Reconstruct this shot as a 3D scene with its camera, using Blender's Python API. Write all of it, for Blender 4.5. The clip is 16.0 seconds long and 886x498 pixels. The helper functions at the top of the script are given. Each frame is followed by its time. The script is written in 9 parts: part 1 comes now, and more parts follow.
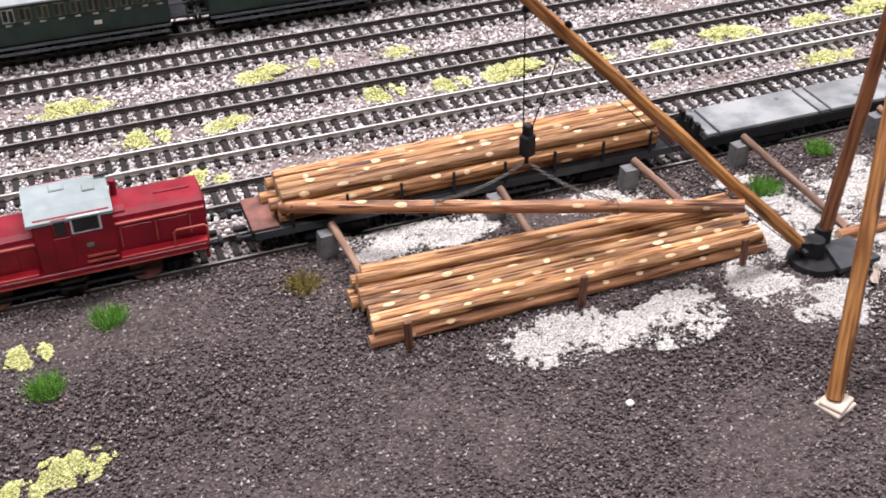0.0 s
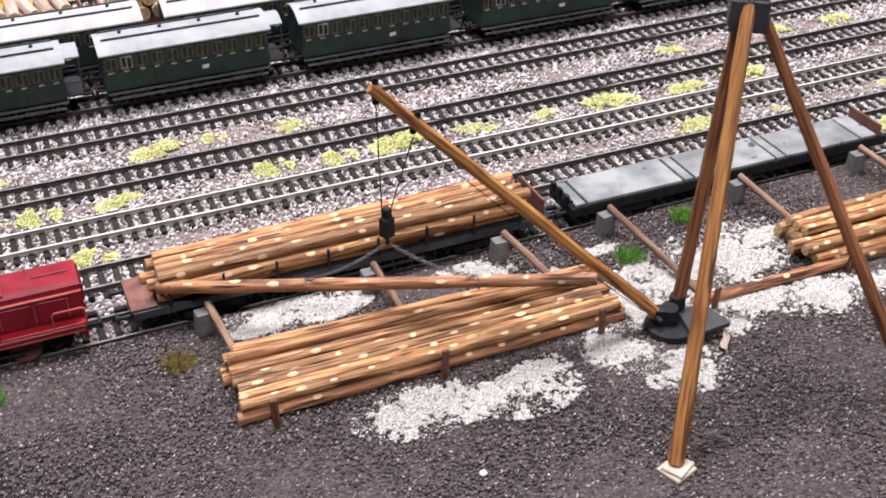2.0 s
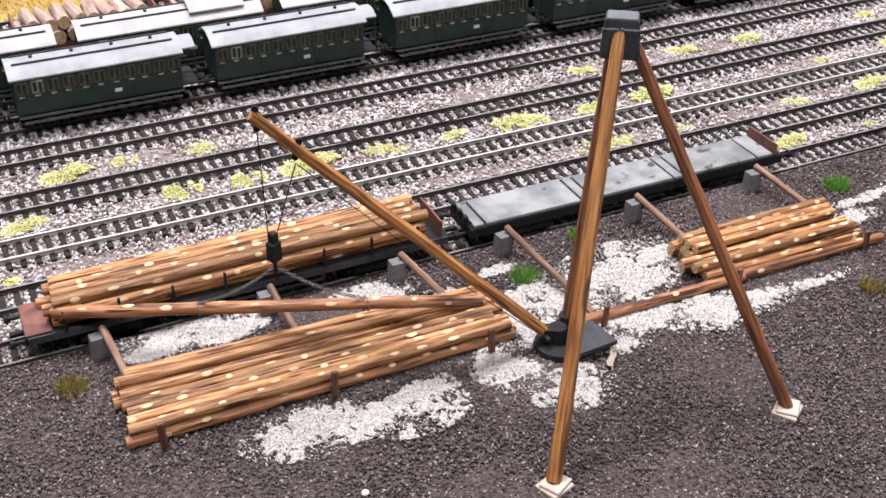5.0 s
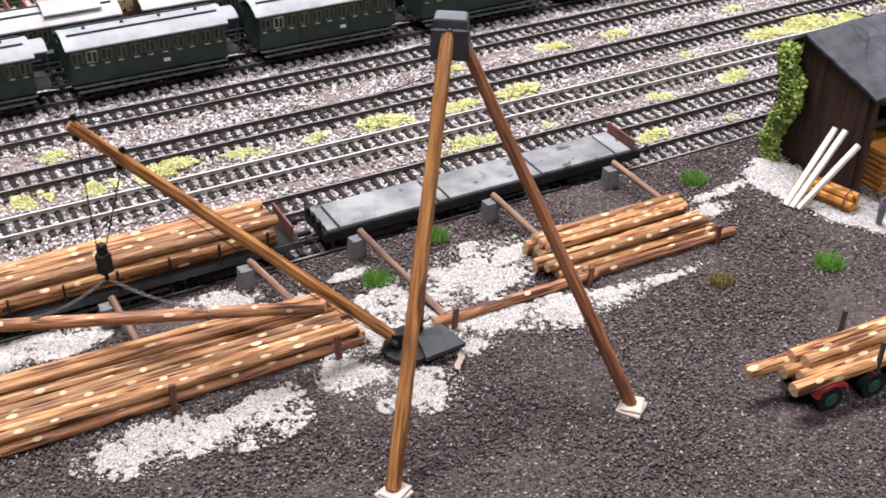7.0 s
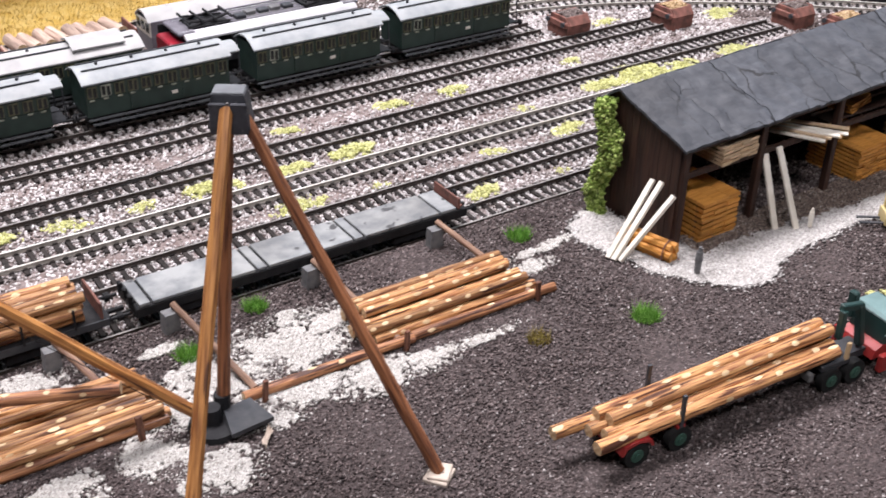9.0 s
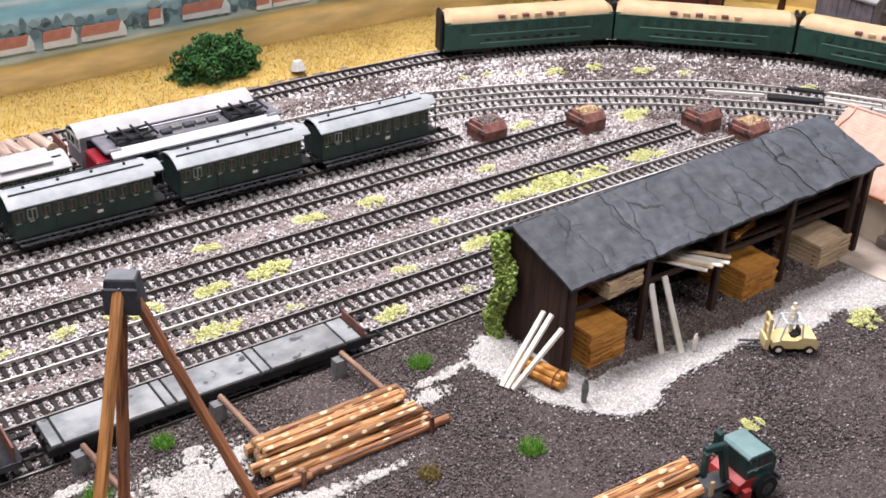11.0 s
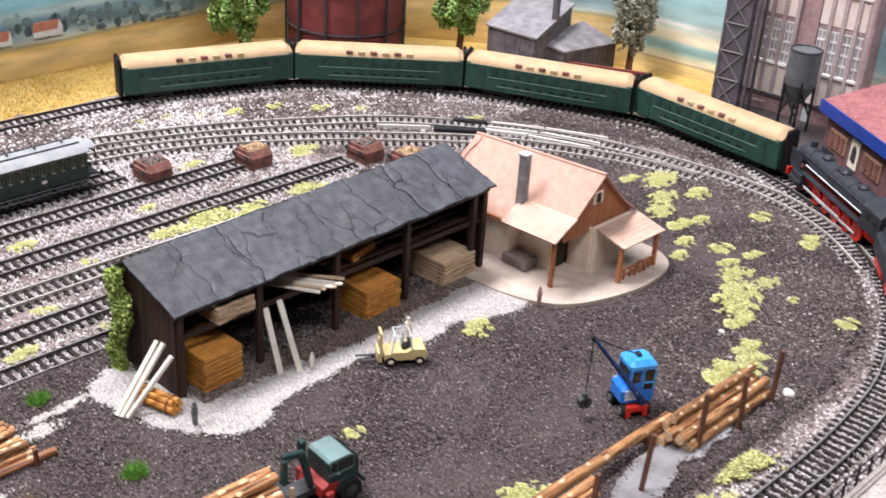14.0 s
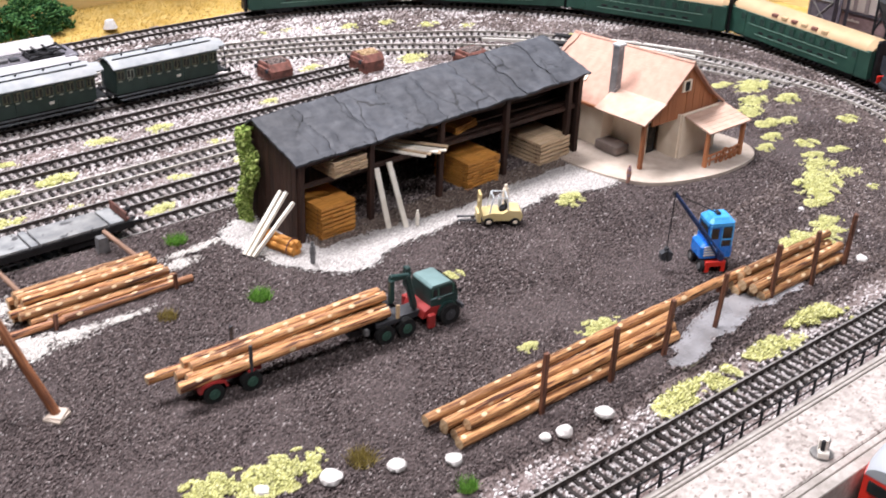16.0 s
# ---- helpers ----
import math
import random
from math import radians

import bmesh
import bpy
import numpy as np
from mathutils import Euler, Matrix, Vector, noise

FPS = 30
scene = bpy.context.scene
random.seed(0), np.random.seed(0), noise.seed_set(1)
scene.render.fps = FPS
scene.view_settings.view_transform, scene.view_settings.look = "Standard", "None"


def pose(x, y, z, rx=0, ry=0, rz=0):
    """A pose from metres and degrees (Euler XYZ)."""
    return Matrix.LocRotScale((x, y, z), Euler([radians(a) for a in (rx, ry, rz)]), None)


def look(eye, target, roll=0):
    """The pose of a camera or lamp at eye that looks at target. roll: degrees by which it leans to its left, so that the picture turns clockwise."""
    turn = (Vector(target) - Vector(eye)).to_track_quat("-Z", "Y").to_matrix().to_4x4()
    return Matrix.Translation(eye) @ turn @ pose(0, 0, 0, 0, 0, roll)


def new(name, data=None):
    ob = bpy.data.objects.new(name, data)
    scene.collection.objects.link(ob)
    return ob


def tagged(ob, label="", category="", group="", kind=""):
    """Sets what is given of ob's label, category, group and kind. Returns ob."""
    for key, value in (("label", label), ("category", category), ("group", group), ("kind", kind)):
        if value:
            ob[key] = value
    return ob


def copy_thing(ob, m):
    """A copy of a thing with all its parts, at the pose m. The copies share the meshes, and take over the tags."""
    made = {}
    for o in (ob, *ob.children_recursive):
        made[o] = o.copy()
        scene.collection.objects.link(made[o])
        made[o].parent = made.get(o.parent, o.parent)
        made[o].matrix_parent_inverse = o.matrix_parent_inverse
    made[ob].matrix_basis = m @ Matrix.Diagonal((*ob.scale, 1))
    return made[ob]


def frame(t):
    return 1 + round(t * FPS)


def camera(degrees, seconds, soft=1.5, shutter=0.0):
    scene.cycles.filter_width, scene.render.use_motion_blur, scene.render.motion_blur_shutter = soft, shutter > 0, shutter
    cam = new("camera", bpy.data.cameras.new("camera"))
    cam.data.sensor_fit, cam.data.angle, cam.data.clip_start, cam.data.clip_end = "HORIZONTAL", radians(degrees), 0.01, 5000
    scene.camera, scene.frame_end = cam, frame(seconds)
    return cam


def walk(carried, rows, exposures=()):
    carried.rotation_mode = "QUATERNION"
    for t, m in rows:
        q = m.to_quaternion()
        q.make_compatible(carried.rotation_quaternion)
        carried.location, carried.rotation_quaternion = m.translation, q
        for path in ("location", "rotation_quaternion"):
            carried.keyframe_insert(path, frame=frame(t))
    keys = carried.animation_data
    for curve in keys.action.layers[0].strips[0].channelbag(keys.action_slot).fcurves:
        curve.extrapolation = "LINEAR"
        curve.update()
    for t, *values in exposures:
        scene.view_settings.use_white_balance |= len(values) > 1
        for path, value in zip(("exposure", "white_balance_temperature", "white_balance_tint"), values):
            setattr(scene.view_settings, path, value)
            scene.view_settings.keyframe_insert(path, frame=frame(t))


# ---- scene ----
from mathutils import kdtree

cam = camera(42.0, 16.0, 1.6, 0.4)
PATH = [
    (0, (0.046, 0.042, 0.288), (0.609, 1.565, -0.88), -0.5),
    (0.5, (0.052, 0.033, 0.294), (0.652, 1.556, -0.855), -0.2),
    (1, (0.061, 0.03, 0.297), (0.677, 1.55, -0.847), -0.2),
    (1.5, (0.071, 0.027, 0.303), (0.686, 1.56, -0.824), -0.7),
    (2, (0.078, 0.02, 0.313), (0.724, 1.551, -0.8), -0.3),
    (2.5, (0.084, 0.014, 0.327), (0.747, 1.557, -0.76), -0.5),
    (3, (0.087, 0.012, 0.334), (0.767, 1.556, -0.74), 0.1),
    (3.5, (0.093, 0.005, 0.335), (0.789, 1.544, -0.738), 0.2),
    (3.7, (0.095, 0.005, 0.33), (0.787, 1.54, -0.75), 0.2),
    (5.8, (0.118, -0.002, 0.321), (0.854, 1.497, -0.78), 0.4),
    (6, (0.122, -0.003, 0.323), (0.876, 1.486, -0.779), 0.7),
    (6.5, (0.13, -0.006, 0.322), (0.914, 1.469, -0.779), 0.8),
    (7, (0.141, -0.007, 0.321), (0.961, 1.449, -0.778), 1.2),
    (7.5, (0.151, -0.007, 0.316), (1.009, 1.434, -0.774), 1.0),
    (8, (0.168, -0.01, 0.317), (1.067, 1.415, -0.761), 1.7),
    (8.5, (0.181, -0.017, 0.321), (1.115, 1.402, -0.733), 1.2),
    (9, (0.187, -0.023, 0.328), (1.156, 1.391, -0.704), 1.4),
    (9.5, (0.204, -0.031, 0.342), (1.198, 1.371, -0.681), 1.1),
    (9.7, (0.209, -0.032, 0.35), (1.204, 1.375, -0.665), 1.4),
    (11.8, (0.222, -0.057, 0.413), (1.301, 1.324, -0.551), 2.8),
    (12, (0.232, -0.06, 0.413), (1.334, 1.309, -0.541), 3.0),
    (12.5, (0.25, -0.076, 0.417), (1.408, 1.255, -0.524), 3.3),
    (13, (0.263, -0.088, 0.416), (1.466, 1.208, -0.517), 3.5),
    (13.5, (0.274, -0.117, 0.417), (1.535, 1.134, -0.502), 3.5),
    (14, (0.284, -0.153, 0.417), (1.58, 1.065, -0.498), 3.7),
    (14.5, (0.277, -0.193, 0.402), (1.57, 1.012, -0.535), 4.1),
    (15, (0.264, -0.218, 0.401), (1.529, 1.022, -0.527), 3.6),
    (15.5, (0.238, -0.224, 0.395), (1.444, 1.07, -0.539), 2.7),
    (16, (0.22, -0.232, 0.378), (1.374, 1.098, -0.57), 2.2),
]
walk(cam, [(t, look(eye, target, roll)) for t, eye, target, roll in PATH], [(0, 0.02), (3, -0.02), (13, 0.0), (14.5, 0.06), (16, 0.16)])

# ---------------------------------------------------------------- hall light
world = bpy.data.worlds.new("hall_air")
scene.world = world
world.use_nodes = True
wb = world.node_tree.nodes["Background"]
wb.inputs["Color"].default_value = (0.86, 0.93, 1.0, 1)
wb.inputs["Strength"].default_value = 1.1
scene.view_settings.exposure = 0.0


def hall_lamp(name, loc, target, size_x, size_y, watts, colour):
    data = bpy.data.lights.new(name, "AREA")
    data.shape, data.size, data.size_y, data.energy, data.color = "RECTANGLE", size_x, size_y, watts, colour
    ob = new(name, data)
    ob.matrix_world = look(loc, target)
    return ob


hall_lamp("ceiling_lamp_far", (0.45, 1.08, 2.10), (0.50, 0.40, 0.0), 1.9, 0.45, 121, (1.0, 0.952, 1.0))
hall_lamp("ceiling_lamp_near", (0.1, -0.80, 2.00), (0.6, 0.75, 0.05), 1.8, 0.25, 38, (1.0, 0.952, 1.0))

# ---------------------------------------------------------------- materials
def material(name, base, other=None, scale=300.0, rough=0.75, metal=0.0, bump=0.3, bump_scale=None, depth=0.0006,
             stretch=(1, 1, 1), speck=None, speck_scale=900.0, speck_at=0.62, island=0.0, random_object=0.0, spread=(0.35, 0.65), spec=0.4):
    """Two noises mix base and other; a third scatters specks; a fourth gives relief. Scales are per metre."""
    m = bpy.data.materials.new(name)
    m.use_nodes = True
    nt = m.node_tree
    n, l = nt.nodes, nt.links
    bsdf = n["Principled BSDF"]
    bsdf.inputs["Roughness"].default_value = rough
    bsdf.inputs["Metallic"].default_value = metal
    bsdf.inputs["Specular IOR Level"].default_value = spec
    tex = n.new("ShaderNodeTexCoord")
    mp = n.new("ShaderNodeMapping")
    mp.inputs["Scale"].default_value = stretch
    if random_object:
        info = n.new("ShaderNodeObjectInfo")
        spin = n.new("ShaderNodeMath")
        spin.operation = "MULTIPLY"
        spin.inputs[1].default_value = 7.3
        l.new(info.outputs["Random"], spin.inputs[0])
        apart = n.new("ShaderNodeVectorMath")
        l.new(tex.outputs["Object"], apart.inputs[0])
        l.new(spin.outputs[0], apart.inputs[1])
        l.new(apart.outputs[0], mp.inputs["Vector"])
    else:
        l.new(tex.outputs["Object"], mp.inputs["Vector"])
    other = other or tuple(c * 0.75 for c in base)

    def noise_tex(sc, detail=4):
        t = n.new("ShaderNodeTexNoise")
        t.inputs["Scale"].default_value = sc
        t.inputs["Detail"].default_value = detail
        l.new(mp.outputs["Vector"], t.inputs["Vector"])
        return t

    def mix(fac, a, b, mode="MIX"):
        x = n.new("ShaderNodeMix")
        x.data_type, x.blend_type = "RGBA", mode
        for sock, val in ((x.inputs[0], fac), (x.inputs[6], a), (x.inputs[7], b)):
            if isinstance(val, bpy.types.NodeSocket):
                l.new(val, sock)
            else:
                sock.default_value = val if not isinstance(val, tuple) else (*val[:3], 1)
        return x.outputs[2]

    def ramp(src, lo, hi):
        r = n.new("ShaderNodeMapRange")
        r.inputs["From Min"].default_value, r.inputs["From Max"].default_value = lo, hi
        l.new(src, r.inputs["Value"])
        return r.outputs["Result"]

    a = noise_tex(scale, 6)
    col = mix(ramp(a.outputs["Fac"], *spread), base, other)
    b = noise_tex(scale * 0.13, 3)
    col = mix(ramp(b.outputs["Fac"], 0.45, 0.75), col, mix(1.0, col, (0.72, 0.70, 0.68), "MULTIPLY"))
    if speck:
        s = noise_tex(speck_scale, 2)
        col = mix(ramp(s.outputs["Fac"], speck_at, speck_at + 0.06), col, speck)
    if island or random_object:
        g = n.new("ShaderNodeNewGeometry" if island else "ShaderNodeObjectInfo")
        amount = island or random_object
        r = n.new("ShaderNodeMapRange")
        r.inputs["To Min"].default_value, r.inputs["To Max"].default_value = 1 - amount, 1 + amount * 0.5
        l.new(g.outputs["Random Per Island" if island else "Random"], r.inputs["Value"])
        h = n.new("ShaderNodeHueSaturation")
        l.new(r.outputs["Result"], h.inputs["Value"])
        l.new(col, h.inputs["Color"])
        col = h.outputs["Color"]
    l.new(col, bsdf.inputs["Base Color"])
    if bump:
        t = noise_tex(bump_scale or scale * 1.5, 5)
        bp = n.new("ShaderNodeBump")
        bp.inputs["Strength"].default_value, bp.inputs["Distance"].default_value = bump, depth
        l.new(t.outputs["Fac"], bp.inputs["Height"])
        l.new(bp.outputs["Normal"], bsdf.inputs["Normal"])
        rr = ramp(t.outputs["Fac"], 0.2, 0.8)
        r2 = n.new("ShaderNodeMapRange")
        r2.inputs["To Min"].default_value, r2.inputs["To Max"].default_value = max(0.05, rough - 0.12), min(1, rough + 0.12)
        l.new(rr, r2.inputs["Value"])
        l.new(r2.outputs["Result"], bsdf.inputs["Roughness"])
    return m


def many_coloured(name, stops, rough=0.85, spec=0.3):
    """Loose pieces, each with a colour of its own along a ramp."""
    m = bpy.data.materials.new(name)
    m.use_nodes = True
    n, l = m.node_tree.nodes, m.node_tree.links
    bsdf = n["Principled BSDF"]
    bsdf.inputs["Roughness"].default_value = rough
    bsdf.inputs["Specular IOR Level"].default_value = spec
    g = n.new("ShaderNodeNewGeometry")
    r = n.new("ShaderNodeValToRGB")
    r.color_ramp.interpolation = "LINEAR"
    e = r.color_ramp.elements
    while len(e) < len(stops):
        e.new(0.5)
    for el, (at, c) in zip(e, stops):
        el.position, el.color = at, (*c, 1)
    l.new(g.outputs["Random Per Island"], r.inputs["Fac"])
    l.new(r.outputs["Color"], bsdf.inputs["Base Color"])
    return m


M_yard = material("yard_dirt", (0.037, 0.0284, 0.0280), (0.092, 0.0710, 0.0695), 520, 0.95, bump=1.0, bump_scale=800, depth=0.0013, speck=(0.20, 0.166, 0.160), speck_scale=900, speck_at=0.64)
M_bed = material("track_bed", (0.15, 0.112, 0.104), (0.27, 0.225, 0.217), 220, 0.95, bump=0.9, bump_scale=500, depth=0.0015, speck=(0.07, 0.052, 0.048), speck_scale=400, speck_at=0.60)
M_field = material("mustard_field", (0.52, 0.34, 0.075), (0.60, 0.43, 0.15), 120, 0.95, bump=0.8, bump_scale=600, depth=0.001)
M_ballast = many_coloured("ballast_stones", [(0.0, (0.065, 0.050, 0.046)), (0.15, (0.20, 0.162, 0.152)), (0.36, (0.40, 0.36, 0.352)), (0.72, (0.58, 0.545, 0.545)), (1.0, (0.74, 0.715, 0.715))])
M_ballast_pale = many_coloured("white_ballast", [(0.0, (0.20, 0.17, 0.162)), (0.3, (0.40, 0.37, 0.367)), (0.75, (0.55, 0.525, 0.527)), (1.0, (0.66, 0.64, 0.645))])
M_earth_chip = many_coloured("shed_earth", [(0.0, (0.05, 0.038, 0.032)), (0.4, (0.135, 0.10, 0.083)), (0.85, (0.21, 0.165, 0.14)), (1.0, (0.36, 0.32, 0.29))], 0.95)
M_grit = many_coloured("yard_grit", [(0.0, (0.024, 0.0185, 0.0183)), (0.35, (0.069, 0.0525, 0.0512)), (0.76, (0.150, 0.117, 0.113)), (0.95, (0.225, 0.188, 0.183)), (1.0, (0.42, 0.39, 0.38))], 0.9)
M_sawdust = many_coloured("sawdust_chips", [(0.0, (0.18, 0.155, 0.135)), (0.18, (0.40, 0.375, 0.35)), (0.5, (0.53, 0.51, 0.485)), (1.0, (0.64, 0.625, 0.60))], 0.9)
M_rail_side = material("rail_rust", (0.034, 0.026, 0.023), (0.070, 0.052, 0.045), 200, 0.75, 0.1, bump=0.2)
M_rail_top = material("rail_head", (0.20, 0.185, 0.175), (0.30, 0.285, 0.275), 90, 0.5, 0.4, bump=0.05)
M_rail_bright = material("rail_head_bright", (0.74, 0.72, 0.68), (0.66, 0.63, 0.58), 90, 0.35, 0.25, bump=0.05)
M_sleeper = material("sleeper_plastic", (0.019, 0.016, 0.015), (0.036, 0.030, 0.028), 300, 0.75, bump=0.3, random_object=0.3, spec=0.2)
M_bark = material("log_bark", (0.67, 0.365, 0.155), (0.23, 0.083, 0.034), 58, 0.55, bump=1.0, bump_scale=70, depth=0.0007, stretch=(1, 17, 17), speck=(0.080, 0.027, 0.013), speck_scale=34, speck_at=0.58, random_object=0.42, spread=(0.36, 0.66))
M_logend = material("log_end", (0.68, 0.51, 0.32), (0.46, 0.29, 0.15), 500, 0.8, bump=0.2)
M_knot = material("log_knot", (0.72, 0.56, 0.36), (0.64, 0.46, 0.26), 400, 0.8, bump=0.1)
M_brown = material("brown_timber", (0.20, 0.085, 0.050), (0.085, 0.035, 0.022), 60, 0.6, bump=0.4, stretch=(14, 14, 1), random_object=0.2, spread=(0.4, 0.6))
M_mast = material("mast_timber", (0.50, 0.235, 0.074), (0.19, 0.070, 0.023), 44, 0.5, bump=0.8, bump_scale=60, depth=0.0005, stretch=(16, 16, 1), speck=(0.085, 0.032, 0.013), speck_scale=30, speck_at=0.59, spread=(0.37, 0.65), random_object=0.2)
M_pine = material("pale_pine", (0.68, 0.52, 0.35), (0.54, 0.38, 0.23), 60, 0.7, bump=0.2, stretch=(1, 12, 12), random_object=0.18)
M_orange = material("orange_pine", (0.62, 0.29, 0.065), (0.48, 0.20, 0.035), 60, 0.65, bump=0.25, stretch=(1, 12, 12), random_object=0.18)
M_white_wood = material("white_timber", (0.80, 0.76, 0.68), (0.68, 0.63, 0.54), 90, 0.75, bump=0.2)
M_shed = material("shed_boards", (0.052, 0.022, 0.014), (0.022, 0.010, 0.007), 40, 0.65, bump=0.5, stretch=(10, 10, 1), random_object=0.25)
M_black = material("black_plastic", (0.012, 0.012, 0.014), (0.022, 0.022, 0.024), 200, 0.6, bump=0.2, spec=0.2)
M_slate = material("slate_roof", (0.050, 0.055, 0.066), (0.078, 0.084, 0.097), 130, 0.66, bump=0.6, bump_scale=300, random_object=0.18)
def cracked(mat, scale, wide, dark):
    """Adds long wavy cracks, broken off here and there, to a material."""
    n, l = mat.node_tree.nodes, mat.node_tree.links
    bsdf = n["Principled BSDF"]
    tex = n.new("ShaderNodeTexCoord")
    warp = n.new("ShaderNodeTexNoise")
    warp.inputs["Scale"].default_value, warp.inputs["Detail"].default_value = 40, 4
    l.new(tex.outputs["Object"], warp.inputs["Vector"])
    shift = n.new("ShaderNodeVectorMath")
    shift.operation = "MULTIPLY_ADD"
    l.new(warp.outputs["Color"], shift.inputs[0])
    shift.inputs[1].default_value = (0.022, 0.022, 0.022)
    l.new(tex.outputs["Object"], shift.inputs[2])
    squash = n.new("ShaderNodeMapping")
    squash.inputs["Scale"].default_value = (1.0, 0.42, 0.42)
    squash.inputs["Rotation"].default_value = (0, 0, 0.35)
    l.new(shift.outputs[0], squash.inputs["Vector"])
    vor = n.new("ShaderNodeTexVoronoi")
    vor.feature = "DISTANCE_TO_EDGE"
    vor.inputs["Scale"].default_value = scale
    l.new(squash.outputs[0], vor.inputs["Vector"])
    gate = n.new("ShaderNodeTexNoise")
    gate.inputs["Scale"].default_value, gate.inputs["Detail"].default_value = 30, 2
    l.new(tex.outputs["Object"], gate.inputs["Vector"])
    width = n.new("ShaderNodeMapRange")
    width.inputs["From Min"].default_value, width.inputs["From Max"].default_value = 0.42, 0.62
    width.inputs["To Min"].default_value, width.inputs["To Max"].default_value = 0.0, wide
    l.new(gate.outputs["Fac"], width.inputs["Value"])
    less = n.new("ShaderNodeMath")
    less.operation = "LESS_THAN"
    l.new(vor.outputs["Distance"], less.inputs[0])
    l.new(width.outputs[0], less.inputs[1])
    old = bsdf.inputs["Base Color"].links[0].from_socket
    mx = n.new("ShaderNodeMix")
    mx.data_type = "RGBA"
    l.new(less.outputs[0], mx.inputs[0])
    l.new(old, mx.inputs[6])
    mx.inputs[7].default_value = (*dark, 1)
    l.new(mx.outputs[2], bsdf.inputs["Base Color"])
    bp = n.new("ShaderNodeBump")
    bp.invert = True
    bp.inputs["Strength"].default_value, bp.inputs["Distance"].default_value = 0.8, 0.0006
    l.new(less.outputs[0], bp.inputs["Height"])
    l.new(bsdf.inputs["Normal"].links[0].from_socket, bp.inputs["Normal"])
    l.new(bp.outputs["Normal"], bsdf.inputs["Normal"])


cracked(M_slate, 42, 0.020, (0.018, 0.019, 0.022))
M_grey = material("grey_concrete", (0.17, 0.17, 0.172), (0.11, 0.11, 0.115), 250, 0.85, bump=0.3)
M_works_roof = material("dull_sheet_roof", (0.27, 0.255, 0.27), (0.18, 0.165, 0.18), 90, 0.8, bump=0.3)
M_dark_grey = material("dark_grey_iron", (0.034, 0.037, 0.044), (0.058, 0.060, 0.066), 160, 0.55, 0.0, bump=0.3, spec=0.3)
M_deck = material("wagon_deck", (0.18, 0.19, 0.20), (0.30, 0.31, 0.31), 70, 0.9, bump=0.5, bump_scale=350, depth=0.0005, speck=(0.075, 0.075, 0.078), speck_scale=110, speck_at=0.655, spec=0.15, random_object=0.14, spread=(0.38, 0.62))
M_rust = material("rusty_brown", (0.24, 0.100, 0.078), (0.12, 0.055, 0.045), 180, 0.8, bump=0.3)
M_red = material("loco_red", (0.25, 0.007, 0.020), (0.17, 0.005, 0.013), 90, 0.42, bump=0.08)
M_bright_red = material("signal_red", (0.70, 0.035, 0.02), (0.58, 0.03, 0.02), 90, 0.4, bump=0.1)
M_lightgrey = material("light_grey_paint", (0.62, 0.66, 0.68), (0.50, 0.54, 0.56), 90, 0.55, bump=0.15)
M_green_coach = material("coach_green", (0.024, 0.044, 0.037), (0.015, 0.030, 0.025), 90, 0.42, bump=0.1)
M_green_train = material("train_green", (0.024, 0.074, 0.054), (0.016, 0.054, 0.041), 80, 0.4, bump=0.1)
M_cream_roof = material("cream_roof", (0.52, 0.368, 0.212), (0.44, 0.308, 0.176), 60, 0.6, bump=0.1)
M_silver_roof = material("silver_roof", (0.23, 0.25, 0.262), (0.33, 0.345, 0.355), 90, 0.6, 0.0, bump=0.2)
M_white_roof = material("white_roof", (0.44, 0.43, 0.425), (0.34, 0.335, 0.335), 60, 0.7, bump=0.15)
M_window = material("window_dark", (0.015, 0.017, 0.018), (0.03, 0.03, 0.03), 90, 0.12, bump=0)
M_yellowish = material("coach_interior", (0.115, 0.112, 0.060), (0.06, 0.062, 0.036), 200, 0.6, bump=0.1)
M_loco_black = material("loco_black", (0.018, 0.021, 0.028), (0.032, 0.036, 0.046), 120, 0.5, bump=0.15, spec=0.35)
M_roof_tile = material("pink_tiles", (0.57, 0.360, 0.286), (0.50, 0.312, 0.244), 160, 0.85, bump=0.45, bump_scale=500, depth=0.0005, spec=0.12)
# paler copy of the pink tiles: stronger light on flatter slopes, put into colour
M_porch_tile_lit = material("pink_tiles_lit", (0.63, 0.455, 0.37), (0.57, 0.395, 0.31), 150, 0.85, bump=0.35, bump_scale=500, depth=0.0004, spec=0.12)
M_gable = material("brown_boards", (0.43, 0.175, 0.078), (0.34, 0.13, 0.058), 80, 0.75, bump=0.3, stretch=(1, 1, 0.15), random_object=0.08)
M_plaster = material("cream_plaster", (0.85, 0.76, 0.62), (0.78, 0.67, 0.53), 90, 0.85, bump=0.25)
M_slab = material("pale_slab", (0.51, 0.435, 0.37), (0.43, 0.36, 0.30), 120, 0.85, bump=0.2)
M_chimney = material("grey_chimney", (0.27, 0.27, 0.28), (0.18, 0.18, 0.19), 200, 0.85, bump=0.4, speck=(0.5, 0.5, 0.5), speck_scale=300, speck_at=0.66)
M_blue = material("crane_blue", (0.022, 0.20, 0.70), (0.02, 0.15, 0.56), 80, 0.3, bump=0.05)
# lighter blue: highlights on the crane's roof and pillars, put into colour
M_blue_glint = material("crane_blue_glint", (0.06, 0.36, 0.78), (0.05, 0.30, 0.68), 80, 0.25, bump=0.05)
M_blue_dark = material("boom_blue", (0.03, 0.07, 0.22), (0.02, 0.05, 0.16), 80, 0.4, bump=0.05)
M_yellow = material("forklift_yellow", (0.66, 0.54, 0.28), (0.55, 0.43, 0.20), 90, 0.5, bump=0.1)
